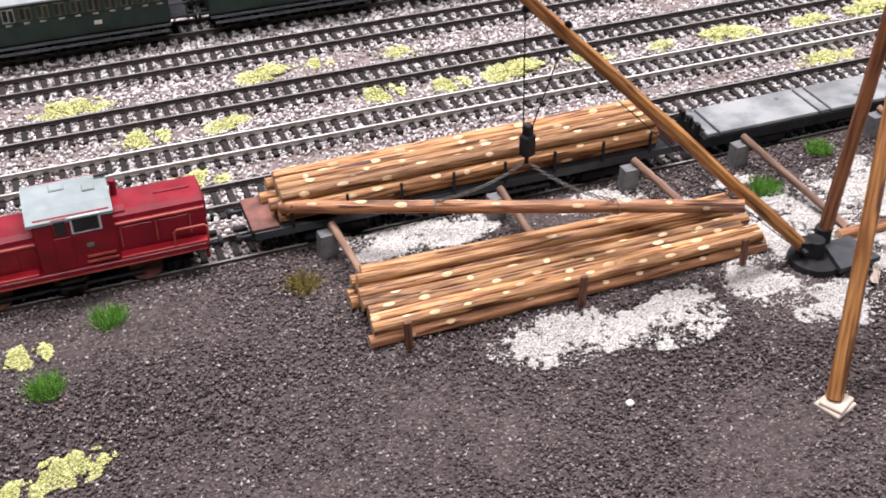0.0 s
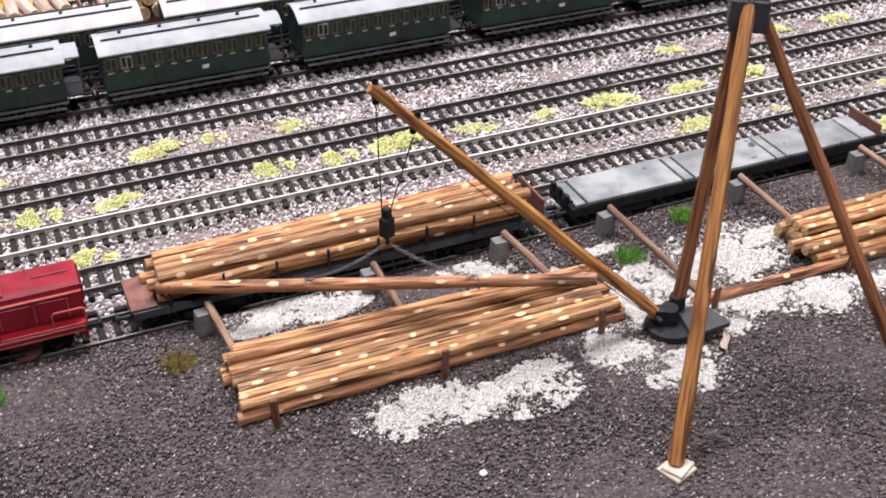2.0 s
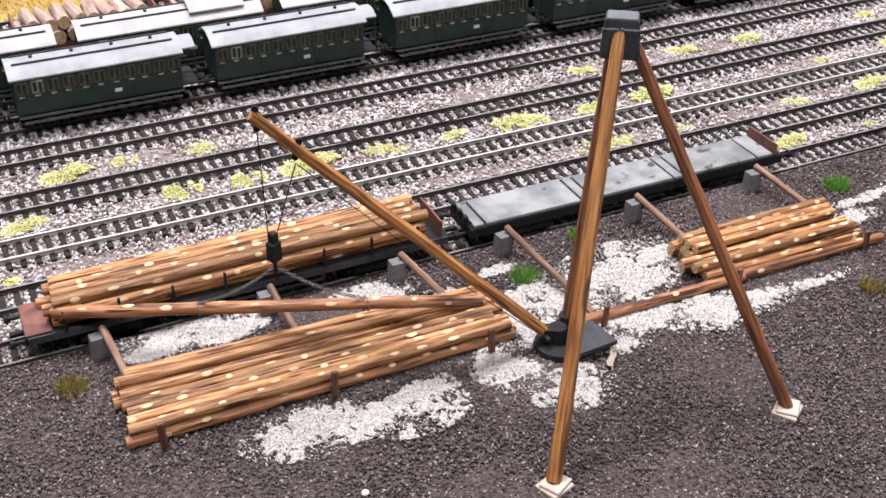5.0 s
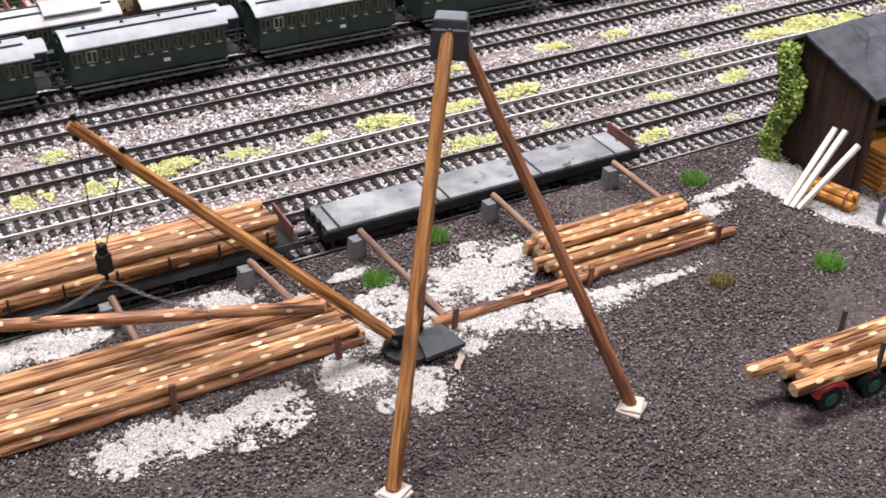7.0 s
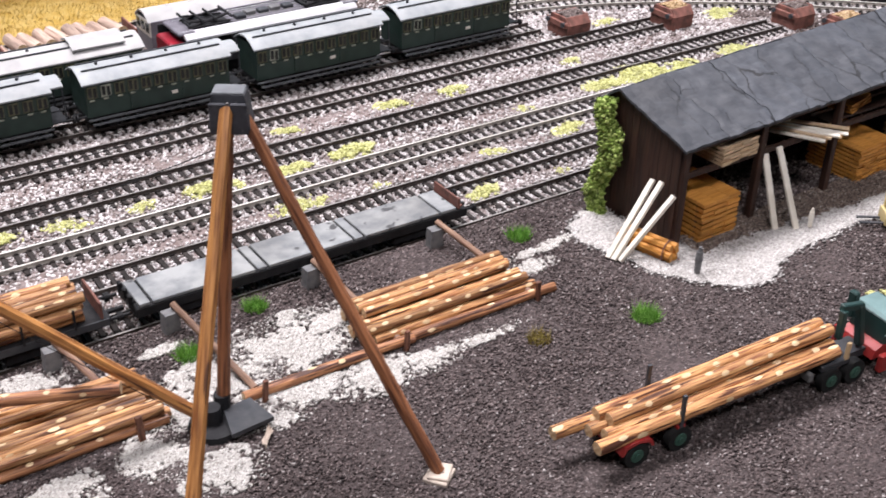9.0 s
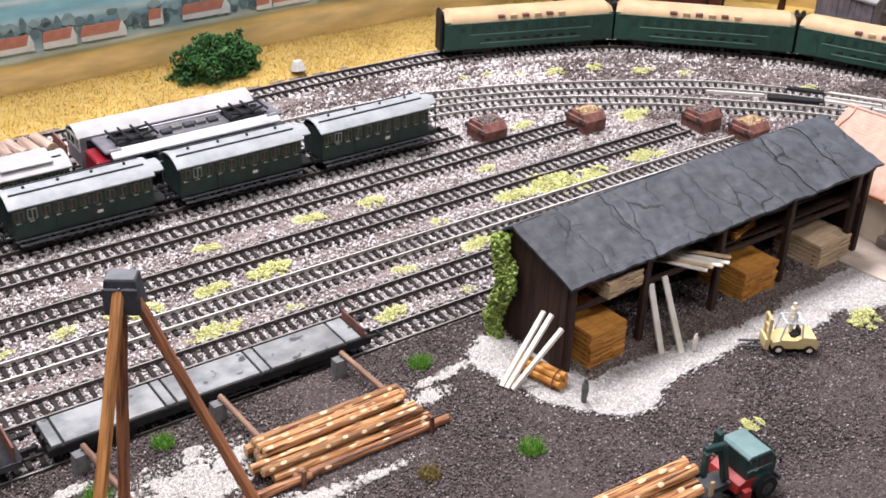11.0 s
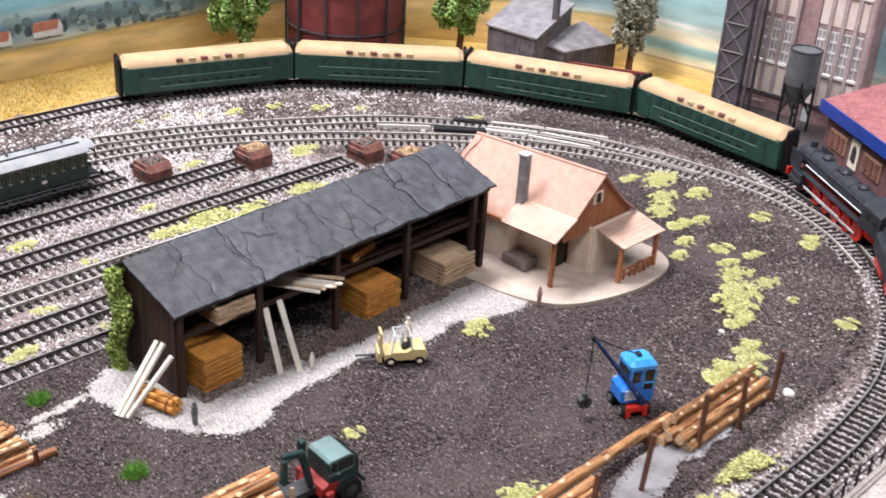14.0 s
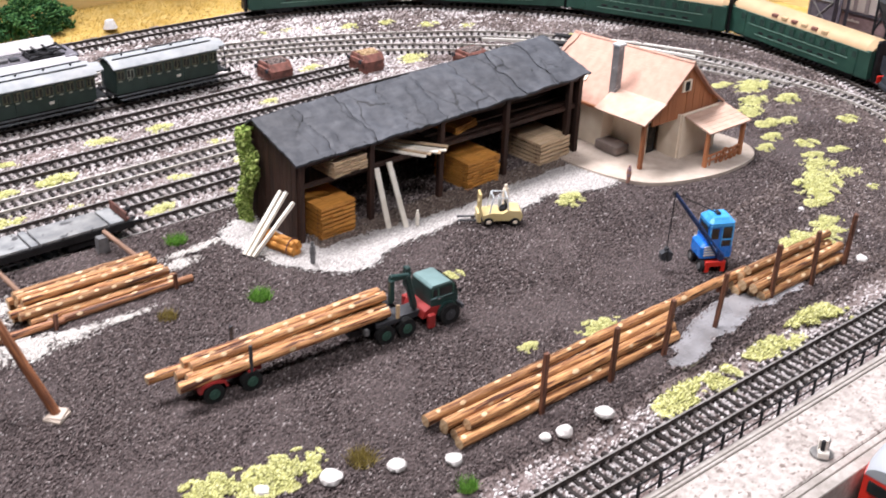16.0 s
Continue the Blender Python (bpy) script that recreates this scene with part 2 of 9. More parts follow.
M_tyre = material("tyre_rubber", (0.012, 0.012, 0.013), (0.022, 0.022, 0.022), 300, 0.85, bump=0.3, spec=0.2)
M_hub = material("hub_green", (0.05, 0.12, 0.09), (0.03, 0.08, 0.06), 200, 0.5, bump=0.1)
M_cab = material("truck_green", (0.020, 0.052, 0.048), (0.012, 0.036, 0.033), 90, 0.4, bump=0.08)
M_cab_roof = material("truck_roof_green", (0.17, 0.27, 0.27), (0.12, 0.20, 0.20), 90, 0.5, bump=0.08)
M_chassis = material("chassis_red", (0.36, 0.030, 0.030), (0.26, 0.025, 0.022), 90, 0.45, bump=0.1)
M_green_grass = many_coloured("green_blades", [(0.0, (0.05, 0.15, 0.015)), (0.5, (0.12, 0.30, 0.035)), (1.0, (0.24, 0.44, 0.09))])
M_yellow_grass = many_coloured("yellow_flock", [(0.0, (0.30, 0.30, 0.10)), (0.5, (0.52, 0.52, 0.20)), (1.0, (0.72, 0.72, 0.40))])
M_brown_grass = many_coloured("dry_blades", [(0.0, (0.12, 0.085, 0.025)), (0.5, (0.22, 0.17, 0.04)), (1.0, (0.34, 0.28, 0.07))])
M_ivy = many_coloured("ivy_leaves", [(0.0, (0.09, 0.14, 0.025)), (0.5, (0.23, 0.33, 0.065)), (1.0, (0.45, 0.53, 0.18))])
M_bush = many_coloured("bush_leaves", [(0.0, (0.015, 0.06, 0.02)), (0.5, (0.04, 0.13, 0.035)), (1.0, (0.10, 0.22, 0.06))])
M_tree = many_coloured("tree_leaves", [(0.0, (0.08, 0.18, 0.03)), (0.5, (0.26, 0.42, 0.10)), (1.0, (0.52, 0.66, 0.28))])
M_greylog = material("grey_pink_log", (0.56, 0.42, 0.34), (0.30, 0.21, 0.17), 40, 0.8, bump=0.3, stretch=(14, 1, 14), random_object=0.3)
M_rubble = many_coloured("earth_rubble", [(0.0, (0.055, 0.042, 0.038)), (0.5, (0.130, 0.100, 0.092)), (0.9, (0.215, 0.178, 0.168)), (1.0, (0.34, 0.30, 0.29))])
M_grey_tree = many_coloured("grey_leaves", [(0.0, (0.20, 0.195, 0.13)), (0.5, (0.33, 0.33, 0.25)), (1.0, (0.50, 0.50, 0.41))])
M_mill = material("mill_brick", (0.43, 0.295, 0.295), (0.33, 0.215, 0.22), 250, 0.85, bump=0.3)
M_mill_rib = material("pale_violet_rib", (0.50, 0.41, 0.40), (0.40, 0.32, 0.32), 200, 0.85, bump=0.2)
M_mill_white = material("white_glazing_bar", (0.85, 0.83, 0.82), (0.78, 0.75, 0.74), 120, 0.6, bump=0.05)
M_mill_glass = material("grey_mill_glass", (0.42, 0.42, 0.44), (0.33, 0.32, 0.34), 90, 0.3, bump=0.05)
M_mill_pane = material("cream_mill_panel", (0.86, 0.78, 0.72), (0.78, 0.67, 0.60), 60, 0.6, bump=0.05)
M_lattice = material("violet_iron", (0.12, 0.105, 0.13), (0.08, 0.07, 0.09), 100, 0.7, bump=0.2)
M_cream_paint = material("cream_paint", (0.70, 0.66, 0.60), (0.62, 0.58, 0.52), 90, 0.5, bump=0.1)
M_mast_dark = material("dark_mast_timber", (0.34, 0.137, 0.060), (0.10, 0.036, 0.019), 44, 0.5, bump=0.8, bump_scale=60, depth=0.0005, stretch=(16, 16, 1), spread=(0.38, 0.64))
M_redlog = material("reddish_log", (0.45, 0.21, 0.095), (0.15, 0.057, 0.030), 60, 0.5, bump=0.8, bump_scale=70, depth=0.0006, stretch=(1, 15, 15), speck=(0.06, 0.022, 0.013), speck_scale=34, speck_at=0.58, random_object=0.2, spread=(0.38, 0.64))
M_skid = material("worn_skid", (0.30, 0.185, 0.125), (0.15, 0.080, 0.055), 60, 0.7, bump=0.5, stretch=(1, 10, 10), random_object=0.25)
M_train_pane = material("dim_green_pane", (0.018, 0.042, 0.035), (0.034, 0.058, 0.050), 90, 0.25, bump=0)
M_fascia = material("dark_baseboard", (0.10, 0.085, 0.075), (0.07, 0.06, 0.052), 30, 0.6, bump=0.1, depth=0.001)
M_bunker = material("bunker_grey", (0.13, 0.14, 0.15), (0.09, 0.095, 0.105), 120, 0.6, bump=0.2)
M_eloc_roof = material("white_roof_edge", (0.52, 0.52, 0.54), (0.42, 0.42, 0.44), 60, 0.6, bump=0.15)
M_plate_red = material("plate_red", (0.44, 0.018, 0.028), (0.34, 0.014, 0.022), 90, 0.45, bump=0.08)
M_rail_pale = material("pale_rail_side", (0.42, 0.39, 0.35), (0.26, 0.235, 0.21), 120, 0.7, 0.0, bump=0.2)
M_stone = material("white_stone", (0.70, 0.68, 0.66), (0.55, 0.53, 0.51), 200, 0.85, bump=0.4)
M_puddle = material("grey_puddle", (0.30, 0.30, 0.315), (0.19, 0.185, 0.19), 55, 0.28, bump=0.25, bump_scale=140, depth=0.0006)
M_parapet = material("speckled_granite", (0.50, 0.465, 0.435), (0.33, 0.297, 0.275), 300, 0.9, bump=1.0, bump_scale=420, depth=0.0010, speck=(0.18, 0.145, 0.13), speck_scale=330, speck_at=0.60)
M_wire = material("black_wire", (0.02, 0.02, 0.022), None, 300, 0.5, 0.5, bump=0)
M_chain = material("grey_chain", (0.26, 0.255, 0.25), (0.16, 0.155, 0.15), 400, 0.5, 0.3, bump=0.2)
M_tank = material("gasometer_red", (0.20, 0.045, 0.042), (0.13, 0.028, 0.028), 60, 0.65, bump=0.3)
M_factory = material("factory_grey", (0.165, 0.145, 0.165), (0.095, 0.082, 0.098), 80, 0.85, bump=0.3)
M_brick = material("factory_brick", (0.20, 0.10, 0.10), (0.14, 0.07, 0.07), 250, 0.8, bump=0.3)
M_skin = material("painted_figure", (0.45, 0.22, 0.10), (0.25, 0.2, 0.3), 300, 0.6, bump=0.1)
M_hall_wall = material("hall_wall", (0.17, 0.17, 0.172), (0.14, 0.14, 0.142), 4, 0.9, bump=0.1, depth=0.002)
M_hall_floor = material("hall_floor", (0.07, 0.068, 0.066), (0.055, 0.053, 0.051), 6, 0.6, bump=0.1, depth=0.002)
M_pink_roof = material("red_felt_roof", (0.36, 0.135, 0.135), (0.25, 0.095, 0.098), 160, 0.95, bump=0.9, bump_scale=300, depth=0.0014, speck=(0.42, 0.22, 0.21), speck_scale=420, speck_at=0.62)
M_pale_blind_sill = material("pale_blind_and_sill_glint", (0.34, 0.35, 0.29), (0.17, 0.19, 0.15), 300, 0.6, bump=0.1)
M_railcar_roof = material("smooth_white_roof", (0.42, 0.45, 0.48), (0.37, 0.40, 0.43), 40, 0.35, bump=0.05)
M_cap = material("slate_cap", (0.030, 0.032, 0.040), (0.060, 0.063, 0.074), 220, 0.6, bump=0.4, speck=(0.16, 0.165, 0.175), speck_scale=300, speck_at=0.68)
M_bench = material("weathered_bench", (0.24, 0.195, 0.175), (0.17, 0.135, 0.12), 120, 0.8, bump=0.3)
M_trim_green = material("pale_green_line", (0.16, 0.27, 0.22), (0.11, 0.20, 0.16), 90, 0.45, bump=0.05)
# salmon tone for highlights painted on the shunter's edges and rails
M_red_highlight = material("salmon_highlight", (0.48, 0.115, 0.09), (0.38, 0.06, 0.05), 140, 0.5, bump=0.1)
M_cab_top = material("shunter_roof_grey", (0.29, 0.335, 0.335), (0.235, 0.275, 0.28), 120, 0.7, bump=0.2, spec=0.25)
M_violet_roof = material("dull_violet_roof", (0.105, 0.098, 0.118), (0.15, 0.142, 0.165), 120, 0.6, bump=0.2)
M_railcar_side = material("violet_grey_side", (0.20, 0.19, 0.215), (0.15, 0.14, 0.165), 90, 0.5, bump=0.1)
M_tan_earth = many_coloured("tan_earth", [(0.0, (0.18, 0.11, 0.05)), (0.5, (0.38, 0.26, 0.14)), (1.0, (0.56, 0.44, 0.29))], 0.95)
M_deep_blue = material("blue_fascia", (0.018, 0.055, 0.33), (0.014, 0.045, 0.27), 60, 0.5, bump=0.05)
M_sash = material("tan_sash", (0.50, 0.31, 0.19), (0.40, 0.23, 0.14), 120, 0.7, bump=0.2)

# ---------------------------------------------------------------- mesh tools
class Mesh:
    """A bag of polygons with material slots, filled by simple solids."""

    def __init__(self):
        self.v, self.f, self.m = [], [], []

    def add(self, verts, faces, slot=0):
        o = len(self.v)
        self.v += [tuple(p) for p in verts]
        self.f += [tuple(o + i for i in f) for f in faces]
        self.m += [slot] * len(faces)
        return self

    def box(self, c, s, slot=0, rz=0.0, bevel=0.0, rot=None):
        """A box by centre and size, with its upright and top edges taken off by bevel."""
        hx, hy, hz = s[0] / 2, s[1] / 2, s[2] / 2
        b = min(bevel, hx * 0.9, hy * 0.9, hz * 0.9)
        r = rot or Matrix.Rotation(radians(rz), 3, "Z")
        if b <= 0:
            pts = [(x, y, z) for z in (-hz, hz) for x, y in ((-hx, -hy), (hx, -hy), (hx, hy), (-hx, hy))]
            fs = [(3, 2, 1, 0), (4, 5, 6, 7)] + [(i, (i + 1) % 4, 4 + (i + 1) % 4, 4 + i) for i in range(4)]
        else:
            def ring(dx, dy, z):
                return [(-dx + b, -dy, z), (dx - b, -dy, z), (dx, -dy + b, z), (dx, dy - b, z), (dx - b, dy, z), (-dx + b, dy, z), (-dx, dy - b, z), (-dx, -dy + b, z)]
            pts = ring(hx, hy, -hz) + ring(hx, hy, hz - b) + ring(hx - b, hy - b, hz)
            fs = [tuple(range(7, -1, -1)), tuple(range(16, 24))]
            for k in (0, 8):
                fs += [(k + i, k + (i + 1) % 8, k + 8 + (i + 1) % 8, k + 8 + i) for i in range(8)]
        c = Vector(c)
        return self.add([c + r @ Vector(p) for p in pts], fs, slot)

    def rod(self, p0, p1, r0, r1=None, n=8, slot=0, cap=None, wobble=0.0, rings=1):
        """A round bar from p0 to p1."""
        p0, p1 = Vector(p0), Vector(p1)
        r1 = r0 if r1 is None else r1
        d = (p1 - p0).normalized()
        a = d.orthogonal().normalized()
        b = d.cross(a)
        pts = []
        for k in range(rings + 1):
            t = k / rings
            r = r0 + (r1 - r0) * t
            c = p0.lerp(p1, t) + (a * random.uniform(-1, 1) + b * random.uniform(-1, 1)) * wobble
            for i in range(n):
                w = 2 * math.pi * i / n
                rr = r * (1 + random.uniform(-1, 1) * (0.06 if wobble else 0))
                pts.append(c + (a * math.cos(w) + b * math.sin(w)) * rr)
        fs = [(k * n + i, k * n + (i + 1) % n, (k + 1) * n + (i + 1) % n, (k + 1) * n + i) for k in range(rings) for i in range(n)]
        self.add(pts, fs, slot)
        cs = slot if cap is None else cap
        o = len(self.v) - len(pts)
        self.f += [tuple(o + i for i in range(n - 1, -1, -1)), tuple(o + rings * n + i for i in range(n))]
        self.m += [cs, cs]
        return self

    def tube(self, pts, r, n=5, slot=0):
        """A thin round bar bent along points."""
        p = [Vector(q) for q in pts]
        ring = []
        for i, c in enumerate(p):
            d = (p[min(i + 1, len(p) - 1)] - p[max(i - 1, 0)]).normalized()
            a = d.cross(Vector((0.31, 0.83, 0.46))).normalized()
            b = d.cross(a)
            ring += [c + (a * math.cos(2 * math.pi * k / n) + b * math.sin(2 * math.pi * k / n)) * r for k in range(n)]
        fs = [(i * n + k, i * n + (k + 1) % n, (i + 1) * n + (k + 1) % n, (i + 1) * n + k) for i in range(len(p) - 1) for k in range(n)]
        last = (len(p) - 1) * n
        return self.add(ring, fs + [tuple(range(n)), tuple(last + k for k in range(n))], slot)

    def wheel(self, c, axis, r, w, slot=0, n=16, slot2=None, hub=0.55):
        a = Vector(axis).normalized()
        self.rod(Vector(c) - a * w / 2, Vector(c) + a * w / 2, r, r, n, slot)
        if slot2 is not None:
            self.rod(Vector(c) - a * (w / 2 + w * 0.12), Vector(c) + a * (w / 2 + w * 0.12), r * hub, r * hub * 0.8, n, slot2)
        return self

    def prism(self, poly, depth, origin=(0, 0, 0), u=(1, 0, 0), v=(0, 0, 1), w=(0, 1, 0), slot=0, caps=None):
        """A polygon in the plane u, v, drawn out along w by depth to both sides."""
        o, u, v, w = Vector(origin), Vector(u), Vector(v), Vector(w)
        n = len(poly)
        pts = [o + u * a + v * b - w * depth / 2 for a, b in poly] + [o + u * a + v * b + w * depth / 2 for a, b in poly]
        fs = [(i, (i + 1) % n, n + (i + 1) % n, n + i) for i in range(n)]
        self.add(pts, fs, slot)
        k = len(self.v) - 2 * n
        self.f += [tuple(k + i for i in range(n - 1, -1, -1)), tuple(k + n + i for i in range(n))]
        self.m += [slot if caps is None else caps] * 2
        return self

    def sheet(self, grid, slot=0):
        """Rows of points joined into a surface."""
        n = len(grid[0])
        fs = [(r * n + i, r * n + i + 1, (r + 1) * n + i + 1, (r + 1) * n + i) for r in range(len(grid) - 1) for i in range(n - 1)]
        return self.add([p for row in grid for p in row], fs, slot)

    def data(self, name, mats, smooth=False):
        me = bpy.data.meshes.new(name)
        me.from_pydata(self.v, [], self.f)
        for m in mats if isinstance(mats, (list, tuple)) else [mats]:
            me.materials.append(m)
        me.polygons.foreach_set("material_index", self.m)
        bm = bmesh.new()
        bm.from_mesh(me)
        bmesh.ops.recalc_face_normals(bm, faces=bm.faces)
        bm.to_mesh(me)
        bm.free()
        if smooth:
            me.polygons.foreach_set("use_smooth", [True] * len(me.polygons))
            me.set_sharp_from_angle(angle=radians(38))
        return me


def thing(name, loc=(0, 0, 0), label="", category="", group="", rz=0.0):
    """An Empty at a thing's base, the parent of its parts."""
    ob = new(name)
    ob.empty_display_size = 0.01
    ob.matrix_basis = pose(*loc, 0, 0, rz)
    return tagged(ob, label, category, group)


def part(name, mesh, mats, parent, label="", smooth=False):
    ob = new(name, mesh.data(name, mats, smooth) if isinstance(mesh, Mesh) else mesh)
    ob.parent = parent
    if label:
        ob["label"] = label
    return ob


def single(name, mesh, mats, label, category, group="", kind="", smooth=False, m=None):
    """A thing that is one mesh."""
    ob = new(name, mesh.data(name, mats, smooth) if isinstance(mesh, Mesh) else mesh)
    if m is not None:
        ob.matrix_basis = m
    return tagged(ob, label, category, group, kind)


def smooth_line(pts, step=0.006):
    """Points at even steps along a smooth curve through pts, in the plane."""
    p = [Vector(q) for q in pts]
    p = [p[0] * 2 - p[1]] + p + [p[-1] * 2 - p[-2]]
    fine = []
    for a, b, c, d in zip(p, p[1:], p[2:], p[3:]):
        for k in range(40):
            t = k / 40
            fine.append(0.5 * ((2 * b) + (c - a) * t + (2 * a - 5 * b + 4 * c - d) * t * t + (3 * b - a - 3 * c + d) * t ** 3))
    fine.append(p[-2])
    out, left = [fine[0]], step
    for a, b in zip(fine, fine[1:]):
        seg = (b - a).length
        while seg >= left > 0:
            a = a.lerp(b, left / seg)
            out.append(a.copy())
            seg, left = (b - a).length, step
        left -= seg
    return out


def loose_mesh(name, verts, faces, mats):
    """A large mesh of triangles from arrays."""
    me = bpy.data.meshes.new(name)
    v, f = np.asarray(verts, dtype=np.float32), np.asarray(faces, dtype=np.int32)
    me.vertices.add(len(v))
    me.vertices.foreach_set("co", v.ravel())
    me.loops.add(f.size)
    me.loops.foreach_set("vertex_index", f.ravel())
    me.polygons.add(len(f))
    me.polygons.foreach_set("loop_start", np.arange(0, f.size, 3, dtype=np.int32))
    for m in mats if isinstance(mats, (list, tuple)) else [mats]:
        me.materials.append(m)
    me.update(calc_edges=True)
    me.validate()
    return me


OCTA_V = np.array([(1, 0, 0), (-1, 0, 0), (0, 1, 0), (0, -1, 0), (0, 0, 1), (0, 0, -1)], float)
OCTA_F = np.array([(0, 2, 4), (2, 1, 4), (1, 3, 4), (3, 0, 4), (2, 0, 5), (1, 2, 5), (3, 1, 5), (0, 3, 5)])
RNG = np.random.default_rng(7)


def turns(n):
    """Random rotations."""
    q = RNG.normal(size=(n, 4))
    q /= np.linalg.norm(q, axis=1)[:, None]
    w, x, y, z = q.T
    return np.stack([np.stack([1 - 2 * (y * y + z * z), 2 * (x * y - z * w), 2 * (x * z + y * w)], 1),
                     np.stack([2 * (x * y + z * w), 1 - 2 * (x * x + z * z), 2 * (y * z - x * w)], 1),
                     np.stack([2 * (x * z - y * w), 2 * (y * z + x * w), 1 - 2 * (x * x + y * y)], 1)], 1)


def pebbles(name, places, sizes, mat, flat=1.0, long=1.0):
    """Loose stones or chips at places, as one mesh."""
    n = len(places)
    s = np.asarray(sizes)[:, None, None] * RNG.uniform(0.6, 1.15, (n, 6, 1)) * np.array([long, 1.0, flat])
    v = np.einsum("nij,nkj->nki", turns(n), OCTA_V[None] * s) + np.asarray(places)[:, None, :]
    f = OCTA_F[None] + (np.arange(n) * 6)[:, None, None]
    return loose_mesh(name, v.reshape(-1, 3), f.reshape(-1, 3), mat)


TETRA_V = np.array([(1, 1, 1), (1, -1, -1), (-1, 1, -1), (-1, -1, 1)], float) * 0.78
TETRA_F = np.array([(0, 1, 2), (0, 3, 1), (0, 2, 3), (1, 3, 2)])


def crumbs(name, places, sizes, mat, flat=1.0, long=1.0):
    """Fine sharp crumbs at places, as one mesh."""
    n = len(places)
    s = np.asarray(sizes)[:, None, None] * RNG.uniform(0.65, 1.2, (n, 4, 1)) * np.array([long, 1.0, flat])
    v = np.einsum("nij,nkj->nki", turns(n), TETRA_V[None] * s) + np.asarray(places)[:, None, :]
    f = TETRA_F[None] + (np.arange(n) * 4)[:, None, None]
    return loose_mesh(name, v.reshape(-1, 3), f.reshape(-1, 3), mat)


def blades(name, roots, height, width, mat, lean=0.5):
    """Thin pointed blades of grass that grow from roots, as one mesh."""
    n = len(roots)
    r = np.asarray(roots)
    ang = RNG.uniform(0, 2 * np.pi, n)
    side = np.stack([np.cos(ang), np.sin(ang), np.zeros(n)], 1) * width / 2
    up = RNG.normal(0, lean, (n, 3)) * np.array([1, 1, 0]) + np.array([0, 0, 1])
    up = up / np.linalg.norm(up, axis=1)[:, None] * (height * RNG.uniform(0.5, 1.1, n))[:, None]
    v = np.stack([r - side, r + side, r + up], 1).reshape(-1, 3)
    f = np.arange(3 * n).reshape(-1, 3)
    return loose_mesh(name, v, f, mat)

# ---------------------------------------------------------------- ground and tracks
RAIL_Z, GAUGE = -0.003, 0.0165
TRACK_Y = {"yard": (0.456, 1.02), "third": (0.499, 0.985), "second": (0.544, 0.985), "first": (0.591, 0.945), "stub": (0.646, 0.862), "coach": (0.688, 0.775)}
LOOP = smooth_line([(-0.25, 0.852), (0.3, 0.852), (0.6, 0.852), (0.76, 0.851), (0.875, 0.842), (0.985, 0.810), (1.085, 0.745), (1.182, 0.635), (1.245, 0.50), (1.258, 0.40), (1.213, 0.255), (1.125, 0.145), (1.01, 0.086), (0.90, 0.067), (0.75, 0.066), (0.4, 0.067), (0.0, 0.067), (-0.25, 0.067)])
MID_A = smooth_line([(-0.3, 0.773), (0.45, 0.773), (0.66, 0.774), (0.76, 0.768), (0.80, 0.760), (0.885, 0.731), (0.975, 0.686), (1.045, 0.640), (1.105, 0.575), (1.150, 0.504), (1.172, 0.4485), (1.186, 0.39), (1.194, 0.33), (1.190, 0.275), (1.165, 0.215), (1.125, 0.162)])
MID_B = smooth_line([(-0.3, 0.732), (0.55, 0.732), (0.70, 0.738), (0.785, 0.730), (0.865, 0.703), (0.950, 0.655), (1.012, 0.607), (1.075, 0.550), (1.125, 0.48), (1.155, 0.42), (1.17, 0.36)])
LOOP_NP = np.array([(p.x, p.y) for p in LOOP[::4]])


def line_distance(pts, x, y):
    """Distance of places from a line's points, worked out in batches."""
    a, b = np.ravel(x), np.ravel(y)
    out = np.empty(len(a))
    for k in range(0, len(a), 20000):
        d = np.hypot(pts[None, :, 0] - a[k:k + 20000, None], pts[None, :, 1] - b[k:k + 20000, None])
        out[k:k + 20000] = d.min(axis=1)
    return out.reshape(np.shape(x))


def loop_distance(x, y):
    return line_distance(LOOP_NP, x, y)


MID_NP = np.array([(p.x, p.y) for ln in (MID_A, MID_B) for p in ln[::4] if p.x > 0.95])


def mid_distance(x, y):
    return line_distance(MID_NP, x, y)


def zone(x, y):
    """How far a place lies inside the lorry yard (positive) in metres."""
    inside = np.minimum(loop_distance(x, y) - 0.030, mid_distance(x, y) - 0.022)
    return np.minimum(inside, np.minimum(np.where(x < 0.96, 0.4435, 0.4435 + np.minimum((x - 0.96) * 0.9, 0.13)) - y, y - 0.098))


def ground_height(x, y):
    s = np.clip(zone(x, y) / 0.012 + 0.5, 0, 1)
    z = -0.0075 + 0.0075 * s * s * (3 - 2 * s)
    far = np.clip((y - 0.872) / 0.06, 0, 1)
    return z + 0.012 * far * (y > 0.87)


